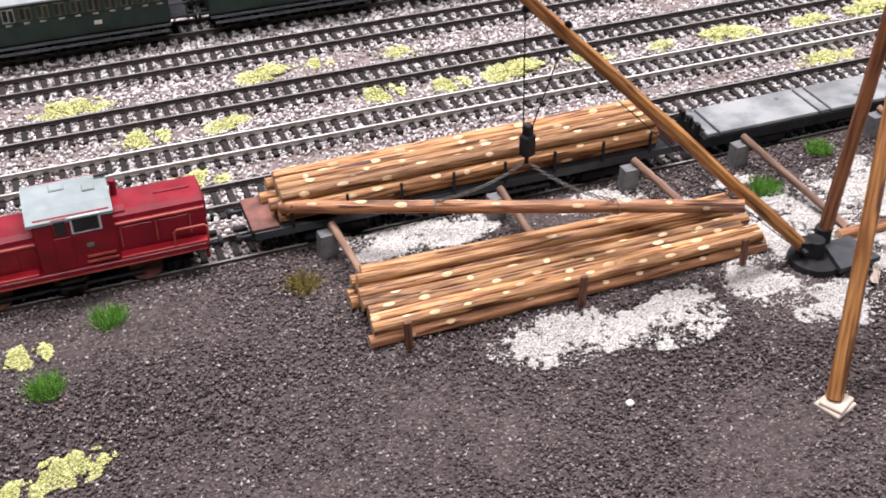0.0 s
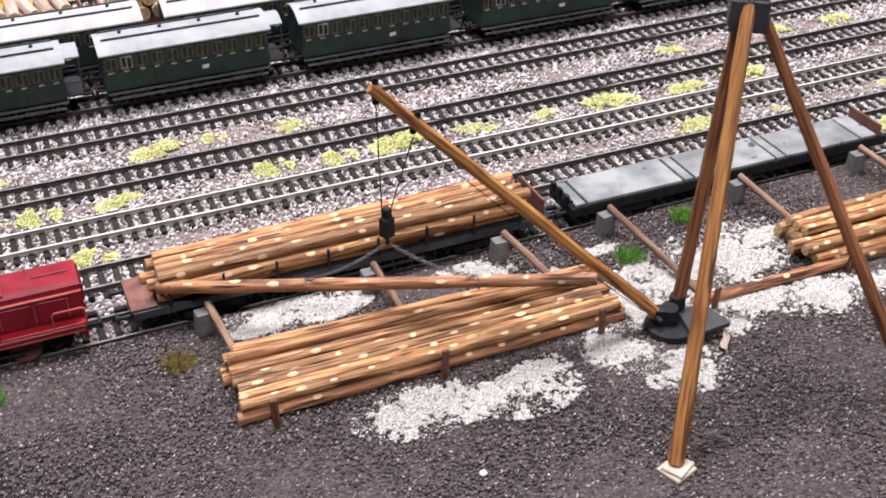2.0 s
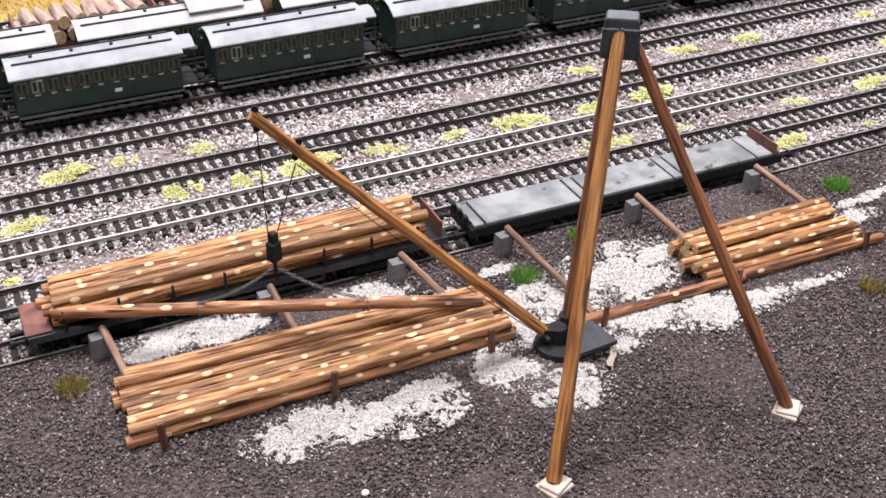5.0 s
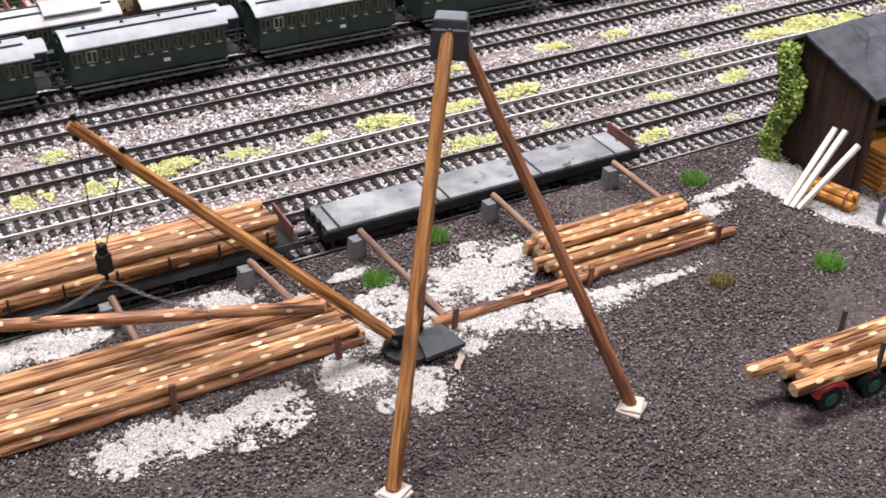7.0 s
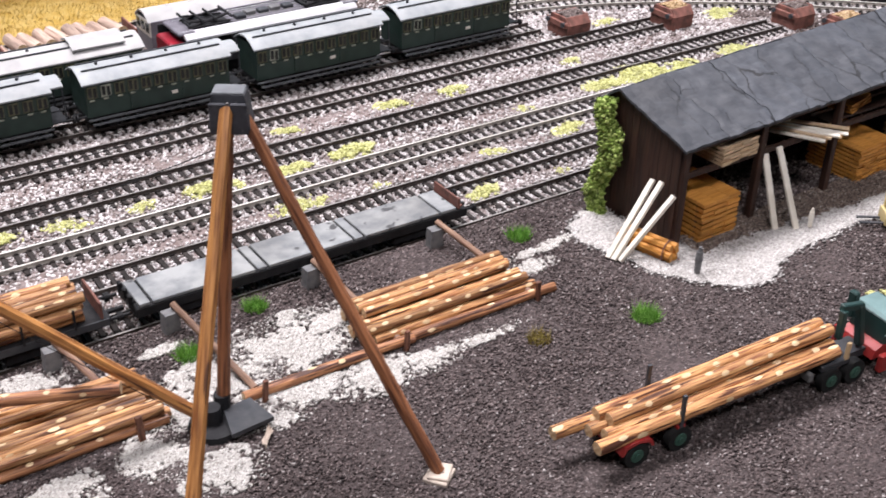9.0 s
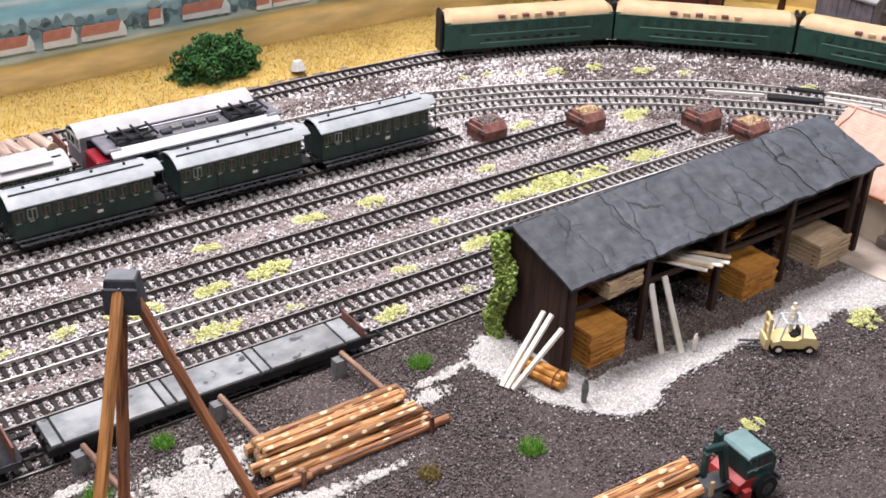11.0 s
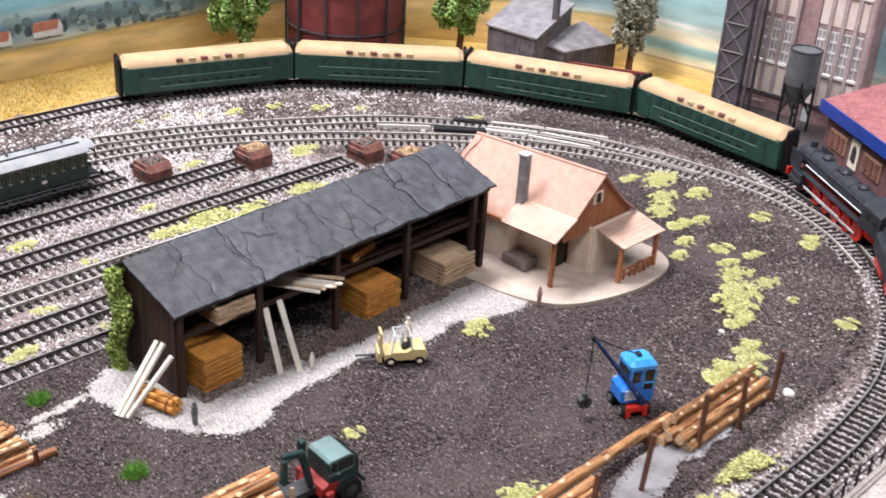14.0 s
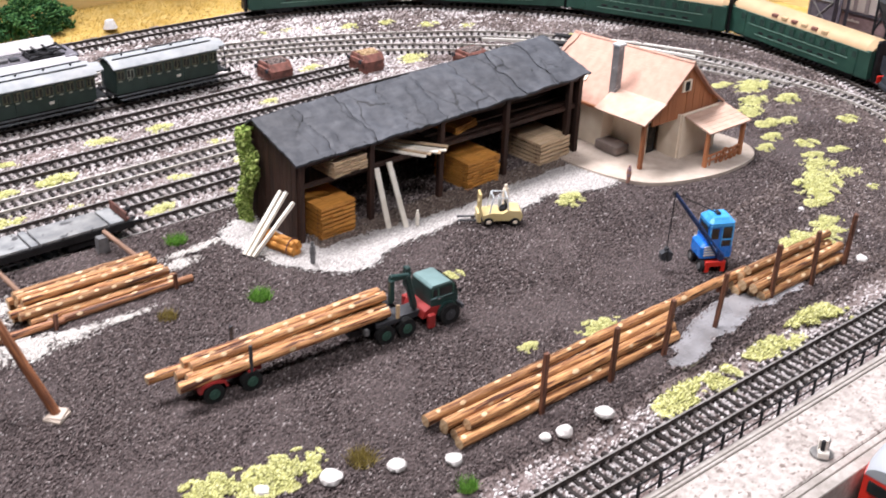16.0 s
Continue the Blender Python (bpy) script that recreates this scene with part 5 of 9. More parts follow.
def electric_loco():
    t = thing("electric_locomotive", (0.538, 0.733, RAIL_Z), "dark electric locomotive with white roof edges and lowered pantographs", "locomotive")
    t.scale = (1, 1, 1.12)
    part("body", Mesh().box((0, 0, 0.0210), (0.134, 0.0320, 0.0200), bevel=0.001), M_dark_grey, t, "dark grey body")
    part("frame", Mesh().box((0, 0, 0.0085), (0.124, 0.024, 0.0070)), M_black, t)
    part("cab_front", Mesh().box((-0.0730, 0, 0.0200), (0.0120, 0.0270, 0.0160), bevel=0.001), M_red, t, "dark red low front hood")
    for s in (-1, 1):
        m = Mesh().prism([(0.0125, 0.0330), (0.0205, 0.0300), (0.0205, 0.0312), (0.0180, 0.0330), (0.0125, 0.0346)], 0.138, u=(0, s, 0), v=(0, 0, 1), w=(1, 0, 0))
        part("roof_edge", m, M_eloc_roof, t, "white roof edge")
        for k in range(7):
            part("window", Mesh().box((-0.057 + k * 0.019, s * 0.0161, 0.0255), (0.0085, 0.0008, 0.0060)), M_window, t)
        part("handrail", Mesh().rod((-0.064, s * 0.0168, 0.0200), (0.064, s * 0.0168, 0.0200), 0.0004, n=6), M_lightgrey, t)
    part("roof_middle", Mesh().box((0, 0, 0.0326), (0.134, 0.0290, 0.0020)), M_violet_roof, t, "dull violet-grey roof middle")
    for y in (-0.0085, -0.0035, 0.0035, 0.0085):
        part("roof_conduit", Mesh().rod((-0.030, y, 0.0335), (0.030, y, 0.0335), 0.0006, n=6), M_grey, t, "grey roof conduit")
    for s in (-1, 1):
        part("cab_roof", Mesh().box((s * 0.066, 0, 0.0336), (0.013, 0.031, 0.0018), bevel=0.0006), M_violet_roof, t, "dull cab roof")
    for k in range(5):
        part("roof_box", Mesh().box((-0.020 + k * 0.010, jit(0.003), 0.0345), (0.008, 0.007, 0.0032), bevel=0.0005), M_grey if k % 2 else M_dark_grey, t, "grey roof box")
    for bx in (-0.046, 0.046):
        pan = part("pantograph", Mesh().box((bx, 0, 0.0342), (0.030, 0.019, 0.0020), bevel=0.0005), M_black, t, "black lowered pantograph")
        for s in (-1, 1):
            for d in (-1, 1):
                part("arm", Mesh().rod((bx - d * 0.016, s * 0.0085, 0.0350), (bx + d * 0.016, s * 0.006, 0.0388 + d * 0.0004), 0.0009, n=6), M_black, pan)
        for dx in (-0.016, -0.006, 0.004, 0.016):
            part("cross_bar", Mesh().rod((bx + dx, -0.012, 0.0388), (bx + dx, 0.012, 0.0388), 0.0009, n=6), M_black, pan)
    axle_set(t, (-0.052, -0.034, -0.010, 0.010, 0.034, 0.052), 0.0068, 0.0, 0.0085)
    buffers(t, 0.067, 0.0110, 1)


def white_railcar():
    t = thing("railcar", (0.533, 0.773, RAIL_Z), "violet-grey diesel railcar with white window ends and a white roof", "railcar")
    length, h = 0.146, 0.0152
    part("body", Mesh().prism([(-h, 0.0110), (h, 0.0110), (h, 0.0240), (-h, 0.0240)], length, u=(0, 1, 0), v=(0, 0, 1), w=(1, 0, 0)), M_railcar_side, t, "violet-grey lower body")
    part("window_band", Mesh().prism([(-h + 0.0004, 0.0240), (h - 0.0004, 0.0240), (h - 0.0012, 0.0350), (-h + 0.0012, 0.0350)], length - 0.001, u=(0, 1, 0), v=(0, 0, 1), w=(1, 0, 0)), M_railcar_side, t, "violet-grey window band")
    for s in (-1, 1):
        part("cab_face", Mesh().box((s * (length / 2 - 0.0001), 0, 0.0290), (0.0008, 0.0280, 0.0110)), M_cream_paint, t, "white cab face")
    for s in (-1, 1):
        for k in range(9):
            part("window", Mesh().box((-length * 0.42 + k * length * 0.105, s * (h - 0.0004), 0.0293), (length * 0.088, 0.0012, 0.0066)), M_window, t)
        for k in range(3):
            part("end_window", Mesh().box((s * (length / 2 + 0.0002), -0.0090 + k * 0.0090, 0.0296), (0.0010, 0.0062, 0.0064), bevel=0.0002), M_window, t)
    m = Mesh()
    arc_roof(m, -length / 2 - 0.001, length / 2 + 0.001, h - 0.0022, 0.0348, 0.0062, thick=0.0012)
    roof = part("roof", m, M_white_roof, t, "white arched roof", True)
    for k in range(7):
        part("roof_vent", Mesh().box((-length * 0.36 + k * length * 0.12, 0.0, 0.0405), (0.004, 0.0030, 0.0016), bevel=0.0004), M_white_roof, roof)
    part("underframe", Mesh().box((0, 0, 0.0090), (length * 0.94, 0.022, 0.0050)), M_black, t)
    axle_set(t, (-length * 0.36, -length * 0.24, length * 0.24, length * 0.36), 0.0058, 0.0, 0.0085)
    buffers(t, length / 2, 0.0110, 1)
    buffers(t, -length / 2, 0.0110, -1)


white_railcar()


electric_loco()


# ------------------------------------------------ the passenger train on the loop
ARC = [0.0]
for a, b in zip(LOOP, LOOP[1:]):
    ARC.append(ARC[-1] + (b - a).length)


def on_loop(s):
    i = max(0, min(len(LOOP) - 2, int(np.searchsorted(ARC, s)) - 1))
    return LOOP[i].lerp(LOOP[i + 1], (s - ARC[i]) / (ARC[i + 1] - ARC[i]))


def rail_pose(s, wheelbase):
    a, b = on_loop(s - wheelbase / 2), on_loop(s + wheelbase / 2)
    c = (a + b) / 2
    return pose(c.x, c.y, RAIL_Z, 0, 0, math.degrees(math.atan2((b - a).y, (b - a).x)))


def green_coach():
    t = thing("express_coach", (0, 0, 0), "long dark green coach with a cream-yellow roof", "coach", "coaches of the passenger train")
    length, h = 0.179, 0.0155
    m = Mesh().prism([(-h, 0.0080), (h, 0.0080), (h, 0.0360), (-h, 0.0360)], length, u=(0, 1, 0), v=(0, 0, 1), w=(1, 0, 0))
    part("body", m, M_green_train, t)
    m = Mesh()
    prof = [(-h - 0.0004, 0.0350), (-h + 0.0005, 0.0385), (-0.0105, 0.0425), (-0.005, 0.0445), (0.005, 0.0445), (0.0105, 0.0425), (h - 0.0005, 0.0385), (h + 0.0004, 0.0350)]
    m.prism(prof, length - 0.012, u=(0, 1, 0), v=(0, 0, 1), w=(1, 0, 0))
    for s in (-1, 1):
        m.add([(s * (length / 2 - 0.006), y, z) for y, z in prof] + [(s * length / 2, y * 0.86, 0.0350 + (z - 0.0350) * 0.55) for y, z in prof], [(i, (i + 1) % 8, 8 + (i + 1) % 8, 8 + i) for i in range(8)] + [tuple(range(8, 16))])
    roof = part("roof", m, M_cream_roof, t, "cream-yellow roof", True)
    for i in range(6):
        for s in (-1, 1):
            m = Mesh().box((-0.0320 + i * 0.0128, s * 0.0140, 0.0393), (0.0072, 0.0040, 0.0030), bevel=0.0005)
            part("roof_vent", m, M_cream_roof if i % 2 else M_rust, roof)
    for s in (-1, 1):
        for i in range(12):
            x = -0.0715 + i * 0.013
            if i in (0, 11):
                part("door", Mesh().box((x, s * (h + 0.0003), 0.0220), (0.0065, 0.0006, 0.0240)), M_green_train, t)
            part("window", Mesh().box((x, s * (h + 0.0003), 0.0285), (0.0072, 0.0007, 0.0080)), M_green_train, t, "dim window in a green frame")
            part("pane", Mesh().box((x, s * (h + 0.0006), 0.0285), (0.0050, 0.0007, 0.0058)), M_train_pane, t)
            if 1 < i < 10:
                part("vent_slot", Mesh().box((x, s * (h + 0.0003), 0.0165), (0.0062, 0.0006, 0.0020)), M_black, t)
        part("trim_line", Mesh().box((0, s * (h + 0.0003), 0.0225), (length * 0.72, 0.0006, 0.0008)).box((0, s * (h + 0.0003), 0.0345), (length * 0.98, 0.0006, 0.0008)).box((0, s * (h + 0.0003), 0.0135), (length * 0.60, 0.0006, 0.0007)), M_trim_green, t, "thin pale green trim line")
    part("underframe", Mesh().box((0, 0, 0.0070), (length * 0.96, 0.022, 0.0040)), M_black, t)
    for bx in (-0.055, 0.055):
        part("bogie", Mesh().box((bx, 0.0110, 0.0055), (0.032, 0.0015, 0.0050), bevel=0.0006).box((bx, -0.0110, 0.0055), (0.032, 0.0015, 0.0050), bevel=0.0006), M_black, t)
    axle_set(t, (-0.065, -0.045, 0.045, 0.065), 0.0056, 0.0, 0.0085)
    for s in (-1, 1):
        part("gangway", Mesh().box((s * (length / 2 + 0.0018), 0, 0.0250), (0.0036, 0.0190, 0.0400), bevel=0.003), M_black, t, "black gangway bellows")
    return t


def steam_loco():
    t = thing("steam_locomotive", (0, 0, 0), "black steam locomotive with red wheels and frame, with its tender", "locomotive")
    m = Mesh().rod((-0.070, 0, 0.0300), (0.040, 0, 0.0300), 0.0098, 0.0104, 24)
    m.rod((0.0, 0, 0.0300), (0.002, 0, 0.0300), 0.0107, n=24).rod((-0.030, 0, 0.0300), (-0.0285, 0, 0.0300), 0.0104, n=24)
    part("boiler", m, M_loco_black, t, "black boiler", True)
    m = Mesh().rod((-0.0895, 0, 0.0300), (-0.070, 0, 0.0300), 0.0102, 0.0102, 24).rod((-0.0915, 0, 0.0300), (-0.0895, 0, 0.0300), 0.0080, 0.0098, 24)
    part("smokebox", m, M_loco_black, t, "black smokebox", True)
    part("chimney", Mesh().rod((-0.080, 0, 0.038), (-0.080, 0, 0.0455), 0.0030, 0.0034, 16), M_loco_black, t, "black chimney", True)
    for x, w in ((-0.052, 0.010), (-0.022, 0.014), (0.012, 0.010)):
        part("dome", Mesh().box((x, 0, 0.0405), (w, 0.0095, 0.0050), bevel=0.0020), M_loco_black, t, "black dome")
    m = Mesh().prism([(-0.0155, 0.0190), (0.0155, 0.0190), (0.0155, 0.0380), (0.0090, 0.0440), (-0.0090, 0.0440), (-0.0155, 0.0380)], 0.0300, (0.0540, 0, 0), u=(0, 1, 0), v=(0, 0, 1), w=(1, 0, 0))
    cab = part("cab", m, M_loco_black, t, "black cab")
    for s in (-1, 1):
        for x in (0.049, 0.060):
            part("cab_window", Mesh().box((x, s * 0.0156, 0.0325), (0.0070, 0.0008, 0.0075)), M_window, cab)
        part("running_board", Mesh().box((-0.025, s * 0.0130, 0.0205), (0.125, 0.0060, 0.0010)), M_loco_black, t)
        part("smoke_deflector", Mesh().box((-0.080, s * 0.0148, 0.0290), (0.0210, 0.0007, 0.0150)), M_loco_black, t, "black smoke deflector")
        part("cylinder", Mesh().rod((-0.082, s * 0.0140, 0.0105), (-0.062, s * 0.0140, 0.0105), 0.0042, n=14).box((-0.072, s * 0.0140, 0.0165), (0.018, 0.0060, 0.0060), bevel=0.001), M_loco_black, t, "black cylinder block")
        part("connecting_rod", Mesh().box((-0.030, s * 0.0125, 0.0085), (0.066, 0.0010, 0.0018)).box((-0.005, s * 0.0118, 0.0070), (0.070, 0.0010, 0.0016)), M_lightgrey, t, "bright metal rods")
        part("pipe", Mesh().rod((-0.068, s * 0.0110, 0.0270), (0.038, s * 0.0112, 0.0270), 0.0007, n=6), M_lightgrey, t, "thin bright boiler pipe")
        part("handrail", Mesh().rod((-0.085, s * 0.0100, 0.0345), (0.036, s * 0.0104, 0.0345), 0.0004, n=6), M_dark_grey, t)
    part("frame", Mesh().box((-0.015, 0, 0.0120), (0.150, 0.0130, 0.0090)), M_bright_red, t, "red frame")
    part("beam", Mesh().box((-0.0935, 0, 0.0115), (0.0020, 0.0300, 0.0070), bevel=0.0004), M_bright_red, t, "red buffer beam")
    axle_set(t, (-0.042, -0.024, -0.006, 0.012, 0.030), 0.0080, 0.0, 0.0092, M_bright_red, M_chassis, "driving_wheel")
    axle_set(t, (-0.074,), 0.0052, 0.0, 0.0092, M_bright_red, M_chassis, "leading_wheel")
    buffers(t, -0.0945, 0.0110, -1)
    for s in (-1, 1):
        part("lamp", Mesh().rod((-0.0950, s * 0.008, 0.0200), (-0.0930, s * 0.008, 0.0200), 0.0016, n=10), M_lightgrey, t, "round front lamp")
    return t


def tender():
    t = thing("tender", (0, 0, 0), "black coal tender with red bogies", "tender")
    m = Mesh().prism([(-0.0150, 0.0140), (0.0150, 0.0140), (0.0150, 0.0270), (0.0125, 0.0300), (-0.0125, 0.0300), (-0.0150, 0.0270)], 0.0780, u=(0, 1, 0), v=(0, 0, 1), w=(1, 0, 0))
    part("tank", m, M_loco_black, t, "black water tank")
    m = Mesh().prism([(-0.0120, 0.0290), (0.0120, 0.0290), (0.0100, 0.0385), (-0.0100, 0.0385)], 0.0420, (-0.0140, 0, 0), u=(0, 1, 0), v=(0, 0, 1), w=(1, 0, 0))
    bunker = part("coal_bunker", m, M_loco_black, t, "raised black coal bunker")
    lumps = RNG.uniform((-0.033, -0.0088, 0.0385), (0.005, 0.0088, 0.0392), (220, 3))
    part("coal", pebbles("coal", lumps, RNG.uniform(0.0008, 0.0016, 220), M_tyre), None, bunker, "heap of black coal")
    part("frame", Mesh().box((0, 0, 0.0120), (0.078, 0.0240, 0.0040)), M_bright_red, t, "red frame")
    for bx in (-0.022, 0.022):
        for s in (-1, 1):
            part("bogie_side", Mesh().box((bx, s * 0.0115, 0.0065), (0.0300, 0.0016, 0.0052), bevel=0.001), M_bright_red, t, "red bogie side")
    axle_set(t, (-0.031, -0.013, 0.013, 0.031), 0.0056, 0.0, 0.0088, M_bright_red, M_chassis)
    part("ladder", Mesh().box((0.0396, 0.008, 0.021), (0.0008, 0.006, 0.012)), M_dark_grey, t)
    for s in (-1, 1):
        part("lamp", Mesh().rod((0.039, s * 0.008, 0.0250), (0.0408, s * 0.008, 0.0250), 0.0014, n=10), M_lightgrey, t, "round rear lamp")
    buffers(t, 0.039, 0.0110, 1)
    return t


EXPRESS = green_coach()
START = next(s for s, p in zip(ARC, LOOP) if p.x > 0.848)
EXPRESS.matrix_basis = rail_pose(START + 0.094, 0.11)
for k in range(1, 4):
    copy_thing(EXPRESS, rail_pose(START + 0.094 + k * 0.1865, 0.11))
ENGINE = steam_loco()
ENGINE.matrix_basis = rail_pose(START + 4 * 0.1865 + 0.106, 0.07)
TENDER = tender()
TENDER.matrix_basis = rail_pose(START + 4 * 0.1865 + 0.221, 0.045)


# ------------------------------------------------ buffer stops
def buffer_stop(x, y, rz, moss):
    t = thing("buffer_stop", (x, y, -0.008), "rust-brown wooden buffer stop box filled with earth", "buffer stop", "buffer stops", rz)
    end = [(-0.0125, 0), (0.0125, 0), (0.0130, 0.0125), (0.0085, 0.0185), (-0.0085, 0.0185), (-0.0130, 0.0125)]
    for sx in (-1, 1):
        part("end_wall", Mesh().prism(end, 0.0020, (sx * 0.011, 0, 0), u=(0, 1, 0), v=(0, 0, 1), w=(1, 0, 0)), M_rust, t)
    for s in (-1, 1):
        part("side_wall", Mesh().box((0, s * 0.0122, 0.0062), (0.0205, 0.0018, 0.0124), bevel=0.0003), M_rust, t)
        part("slope", Mesh().prism([(0.0128, 0.0124), (0.0136, 0.0124), (0.0090, 0.0184), (0.0082, 0.0184)], 0.0205, u=(0, s, 0), v=(0, 0, 1), w=(1, 0, 0)), M_rust, t)
        part("buffer", Mesh().rod((-0.012, s * 0.0095, 0.0135), (-0.0155, s * 0.0095, 0.0135), 0.0017, 0.0022, 10), M_dark_grey, t)
    part("beam", Mesh().box((-0.0130, 0, 0.0130), (0.0020, 0.025, 0.0042), bevel=0.0004), M_rust, t)
    fx, fy = RNG.uniform(-0.0095, 0.0095, 420), RNG.uniform(-0.0085, 0.0085, 420)
    part("filling", pebbles("filling", np.stack([fx, fy, np.full(420, 0.0170) + 0.0022 * (1 - (fy / 0.0085) ** 2)], 1), RNG.uniform(0.0007, 0.0016, 420), M_tan_earth if moss else M_rubble), None, t, "loose tan earth filling")
    part("earth", Mesh().box((0, 0, 0.0090), (0.0195, 0.0170, 0.0160)), M_bed, t)
    return t


for x, y, rz, g in ((0.780, 0.668, 0, 0), (0.868, 0.640, 0, 1), (0.958, 0.588, 0, 0), (0.975, 0.548, 0, 1)):
    buffer_stop(x, y, rz, g)

# ---------------------------------------------------------------- timber shed
SX0, SX1, SYF, SYB = 0.6035, 0.8740, 0.3615, 0.4270
shed = thing("timber_shed", (SX0, SYF, 0), "long open dark brown timber shed with a slate-grey roof", "shed")
S0 = Vector((SX0, SYF, 0))


def put(m, o):
    m.v = [tuple(Vector(p) - o) for p in m.v]
    return m


def ridge_z(x):
    return 0.0785 + (x - SX0) * 0.030


def eave_z(x):
    return 0.0625 + (x - SX0) * 0.028


def board_wall(parent, origin, y0, y1, top, x, mat, step=0.0052, thick=0.0016):
    """Upright boards side by side on a plane of constant x."""
    y = y0
    while y < y1 - 0.0005:
        w = min(step * random.uniform(0.85, 1.15), y1 - y)
        z0, z1 = top(y), top(y + w)
        m = Mesh().prism([(y + 0.0001, -0.002), (y + w - 0.0001, -0.002), (y + w - 0.0001, z1), (y + 0.0001, z0)], thick, (x + jit(0.00025), 0, 0), u=(0, 1, 0), v=(0, 0, 1), w=(1, 0, 0))
        part("board", put(m, origin), mat, parent)
        y += w


def side_top(x):
    def top(y):
        if y < 0.4115:
            return eave_z(x) + 0.0008 + (ridge_z(x) - eave_z(x)) * (y - 0.357) / (0.4115 - 0.357) - 0.0015
        return ridge_z(x) - 0.0015 - (y - 0.4115) * 0.75
    return top


for x in (SX0, SX1):
    board_wall(shed, S0, SYF, SYB, side_top(x), x, M_shed)
x = SX0
while x < SX1 - 0.001:
    w = min(random.uniform(0.0050, 0.0066), SX1 - x)
    m = Mesh().box((x + w / 2, SYB, (ridge_z(x) - 0.013) / 2 - 0.001), (w - 0.0002, 0.0016, ridge_z(x) - 0.011))
    part("board", put(m, S0), M_shed, shed)
    x += w
POSTS = (0.6645, 0.7285, 0.7935, 0.8610)
for x in (SX0 + 0.0022, *POSTS, SX1 - 0.002):
    h = eave_z(x) - 0.001
    part("post", put(Mesh().box((x, SYF - 0.0005, h / 2 - 0.001), (0.0042, 0.0042, h + 0.002), bevel=0.0003), S0), M_shed, shed)
    part("rafter", put(Mesh().prism([(SYF - 0.004, eave_z(x) - 0.0032), (0.4115, ridge_z(x) - 0.0036), (0.4115, ridge_z(x) - 0.0008), (SYF - 0.004, eave_z(x) - 0.0004)], 0.0028, (x, 0, 0), u=(0, 1, 0), v=(0, 0, 1), w=(1, 0, 0)), S0), M_shed, shed)
    part("shelf_bearer", put(Mesh().box((x, 0.393, 0.0415), (0.0030, 0.062, 0.0030)), S0), M_shed, shed)
part("front_beam", put(Mesh().prism([(SX0, eave_z(SX0) - 0.0055), (SX1, eave_z(SX1) - 0.0055), (SX1, eave_z(SX1) - 0.0015), (SX0, eave_z(SX0) - 0.0015)], 0.0030, (0, SYF, 0)), S0), M_shed, shed)
part("shelf_rail", put(Mesh().box(((SX0 + SX1) / 2, SYF + 0.001, 0.0425), (SX1 - SX0, 0.0022, 0.0030)), S0), M_shed, shed)
for y in (0.372, 0.385, 0.398, 0.411):
    part("shelf_plank", put(Mesh().box(((0.7285 + SX1) / 2, y, 0.0438), (SX1 - 0.7285, 0.0100, 0.0014)), S0), M_shed, shed)


# slate roof: broad uneven slabs with wavy joints
def slate_slope(y_top, y_bot, z_top, z_bot, cols, phase):
    edges = [SX0 - 0.0045 + (SX1 - SX0 + 0.009) * i / cols + (jit(0.004) if 0 < i < cols else 0) for i in range(cols + 1)]
    n = 20

    def wave(i, v):
        if i in (0, cols):
            return 0.0
        return 0.0090 * noise.noise((i * 3.1 + phase, v * 2.1, 1)) + 0.0030 * noise.noise((i * 5.7, v * 8, 4)) + 0.0012 * noise.noise((i * 9.7, v * 24, 4))
    for i in range(cols):
        m, lift, tilt = Mesh(), random.uniform(0, 0.0006), jit(0.0007)
        rows_t, rows_b = [], []
        for k in range(n + 1):
            v = k / n
            rt, rb = [], []
            for j in range(13):
                u = j / 12
                x = edges[i] + wave(i, v) + 0.00030 + (edges[i + 1] + wave(i + 1, v) - edges[i] - wave(i, v) - 0.00060) * u
                y = y_top + (y_bot - y_top) * v + (0.0013 * noise.noise((x * 120, phase, 0)) if k == n else 0)
                z = z_top(x) + (z_bot(x) - z_top(x)) * v + lift + tilt * (u - 0.5) + 0.0015 * noise.noise((x * 45, v * 3, phase)) + 0.0008 * noise.noise((x * 140, v * 8, phase))
                if j in (0, 12):
                    z -= 0.0003
                rt.append((x, y, z))
                rb.append((x, y, z - 0.0015))
            rows_t.append(rt)
            rows_b.append(rb)
        m.sheet(rows_t).sheet([list(reversed(r)) for r in rows_b])
        rim_t = rows_t[0] + [r[-1] for r in rows_t[1:]] + list(reversed(rows_t[-1]))[1:] + [r[0] for r in reversed(rows_t)][1:]
        rim_b = rows_b[0] + [r[-1] for r in rows_b[1:]] + list(reversed(rows_b[-1]))[1:] + [r[0] for r in reversed(rows_b)][1:]
        q = len(rim_t)
        m.add(rim_t + rim_b, [(a, (a + 1) % q, q + (a + 1) % q, q + a) for a in range(q)])
        part("slate", put(m, S0), M_slate, shed)


slate_slope(0.4105, 0.3555, ridge_z, lambda x: eave_z(x) + 0.0002, 8, 2.0)
slate_slope(0.4110, 0.4340, ridge_z, lambda x: ridge_z(x) - 0.0165, 5, 4.0)


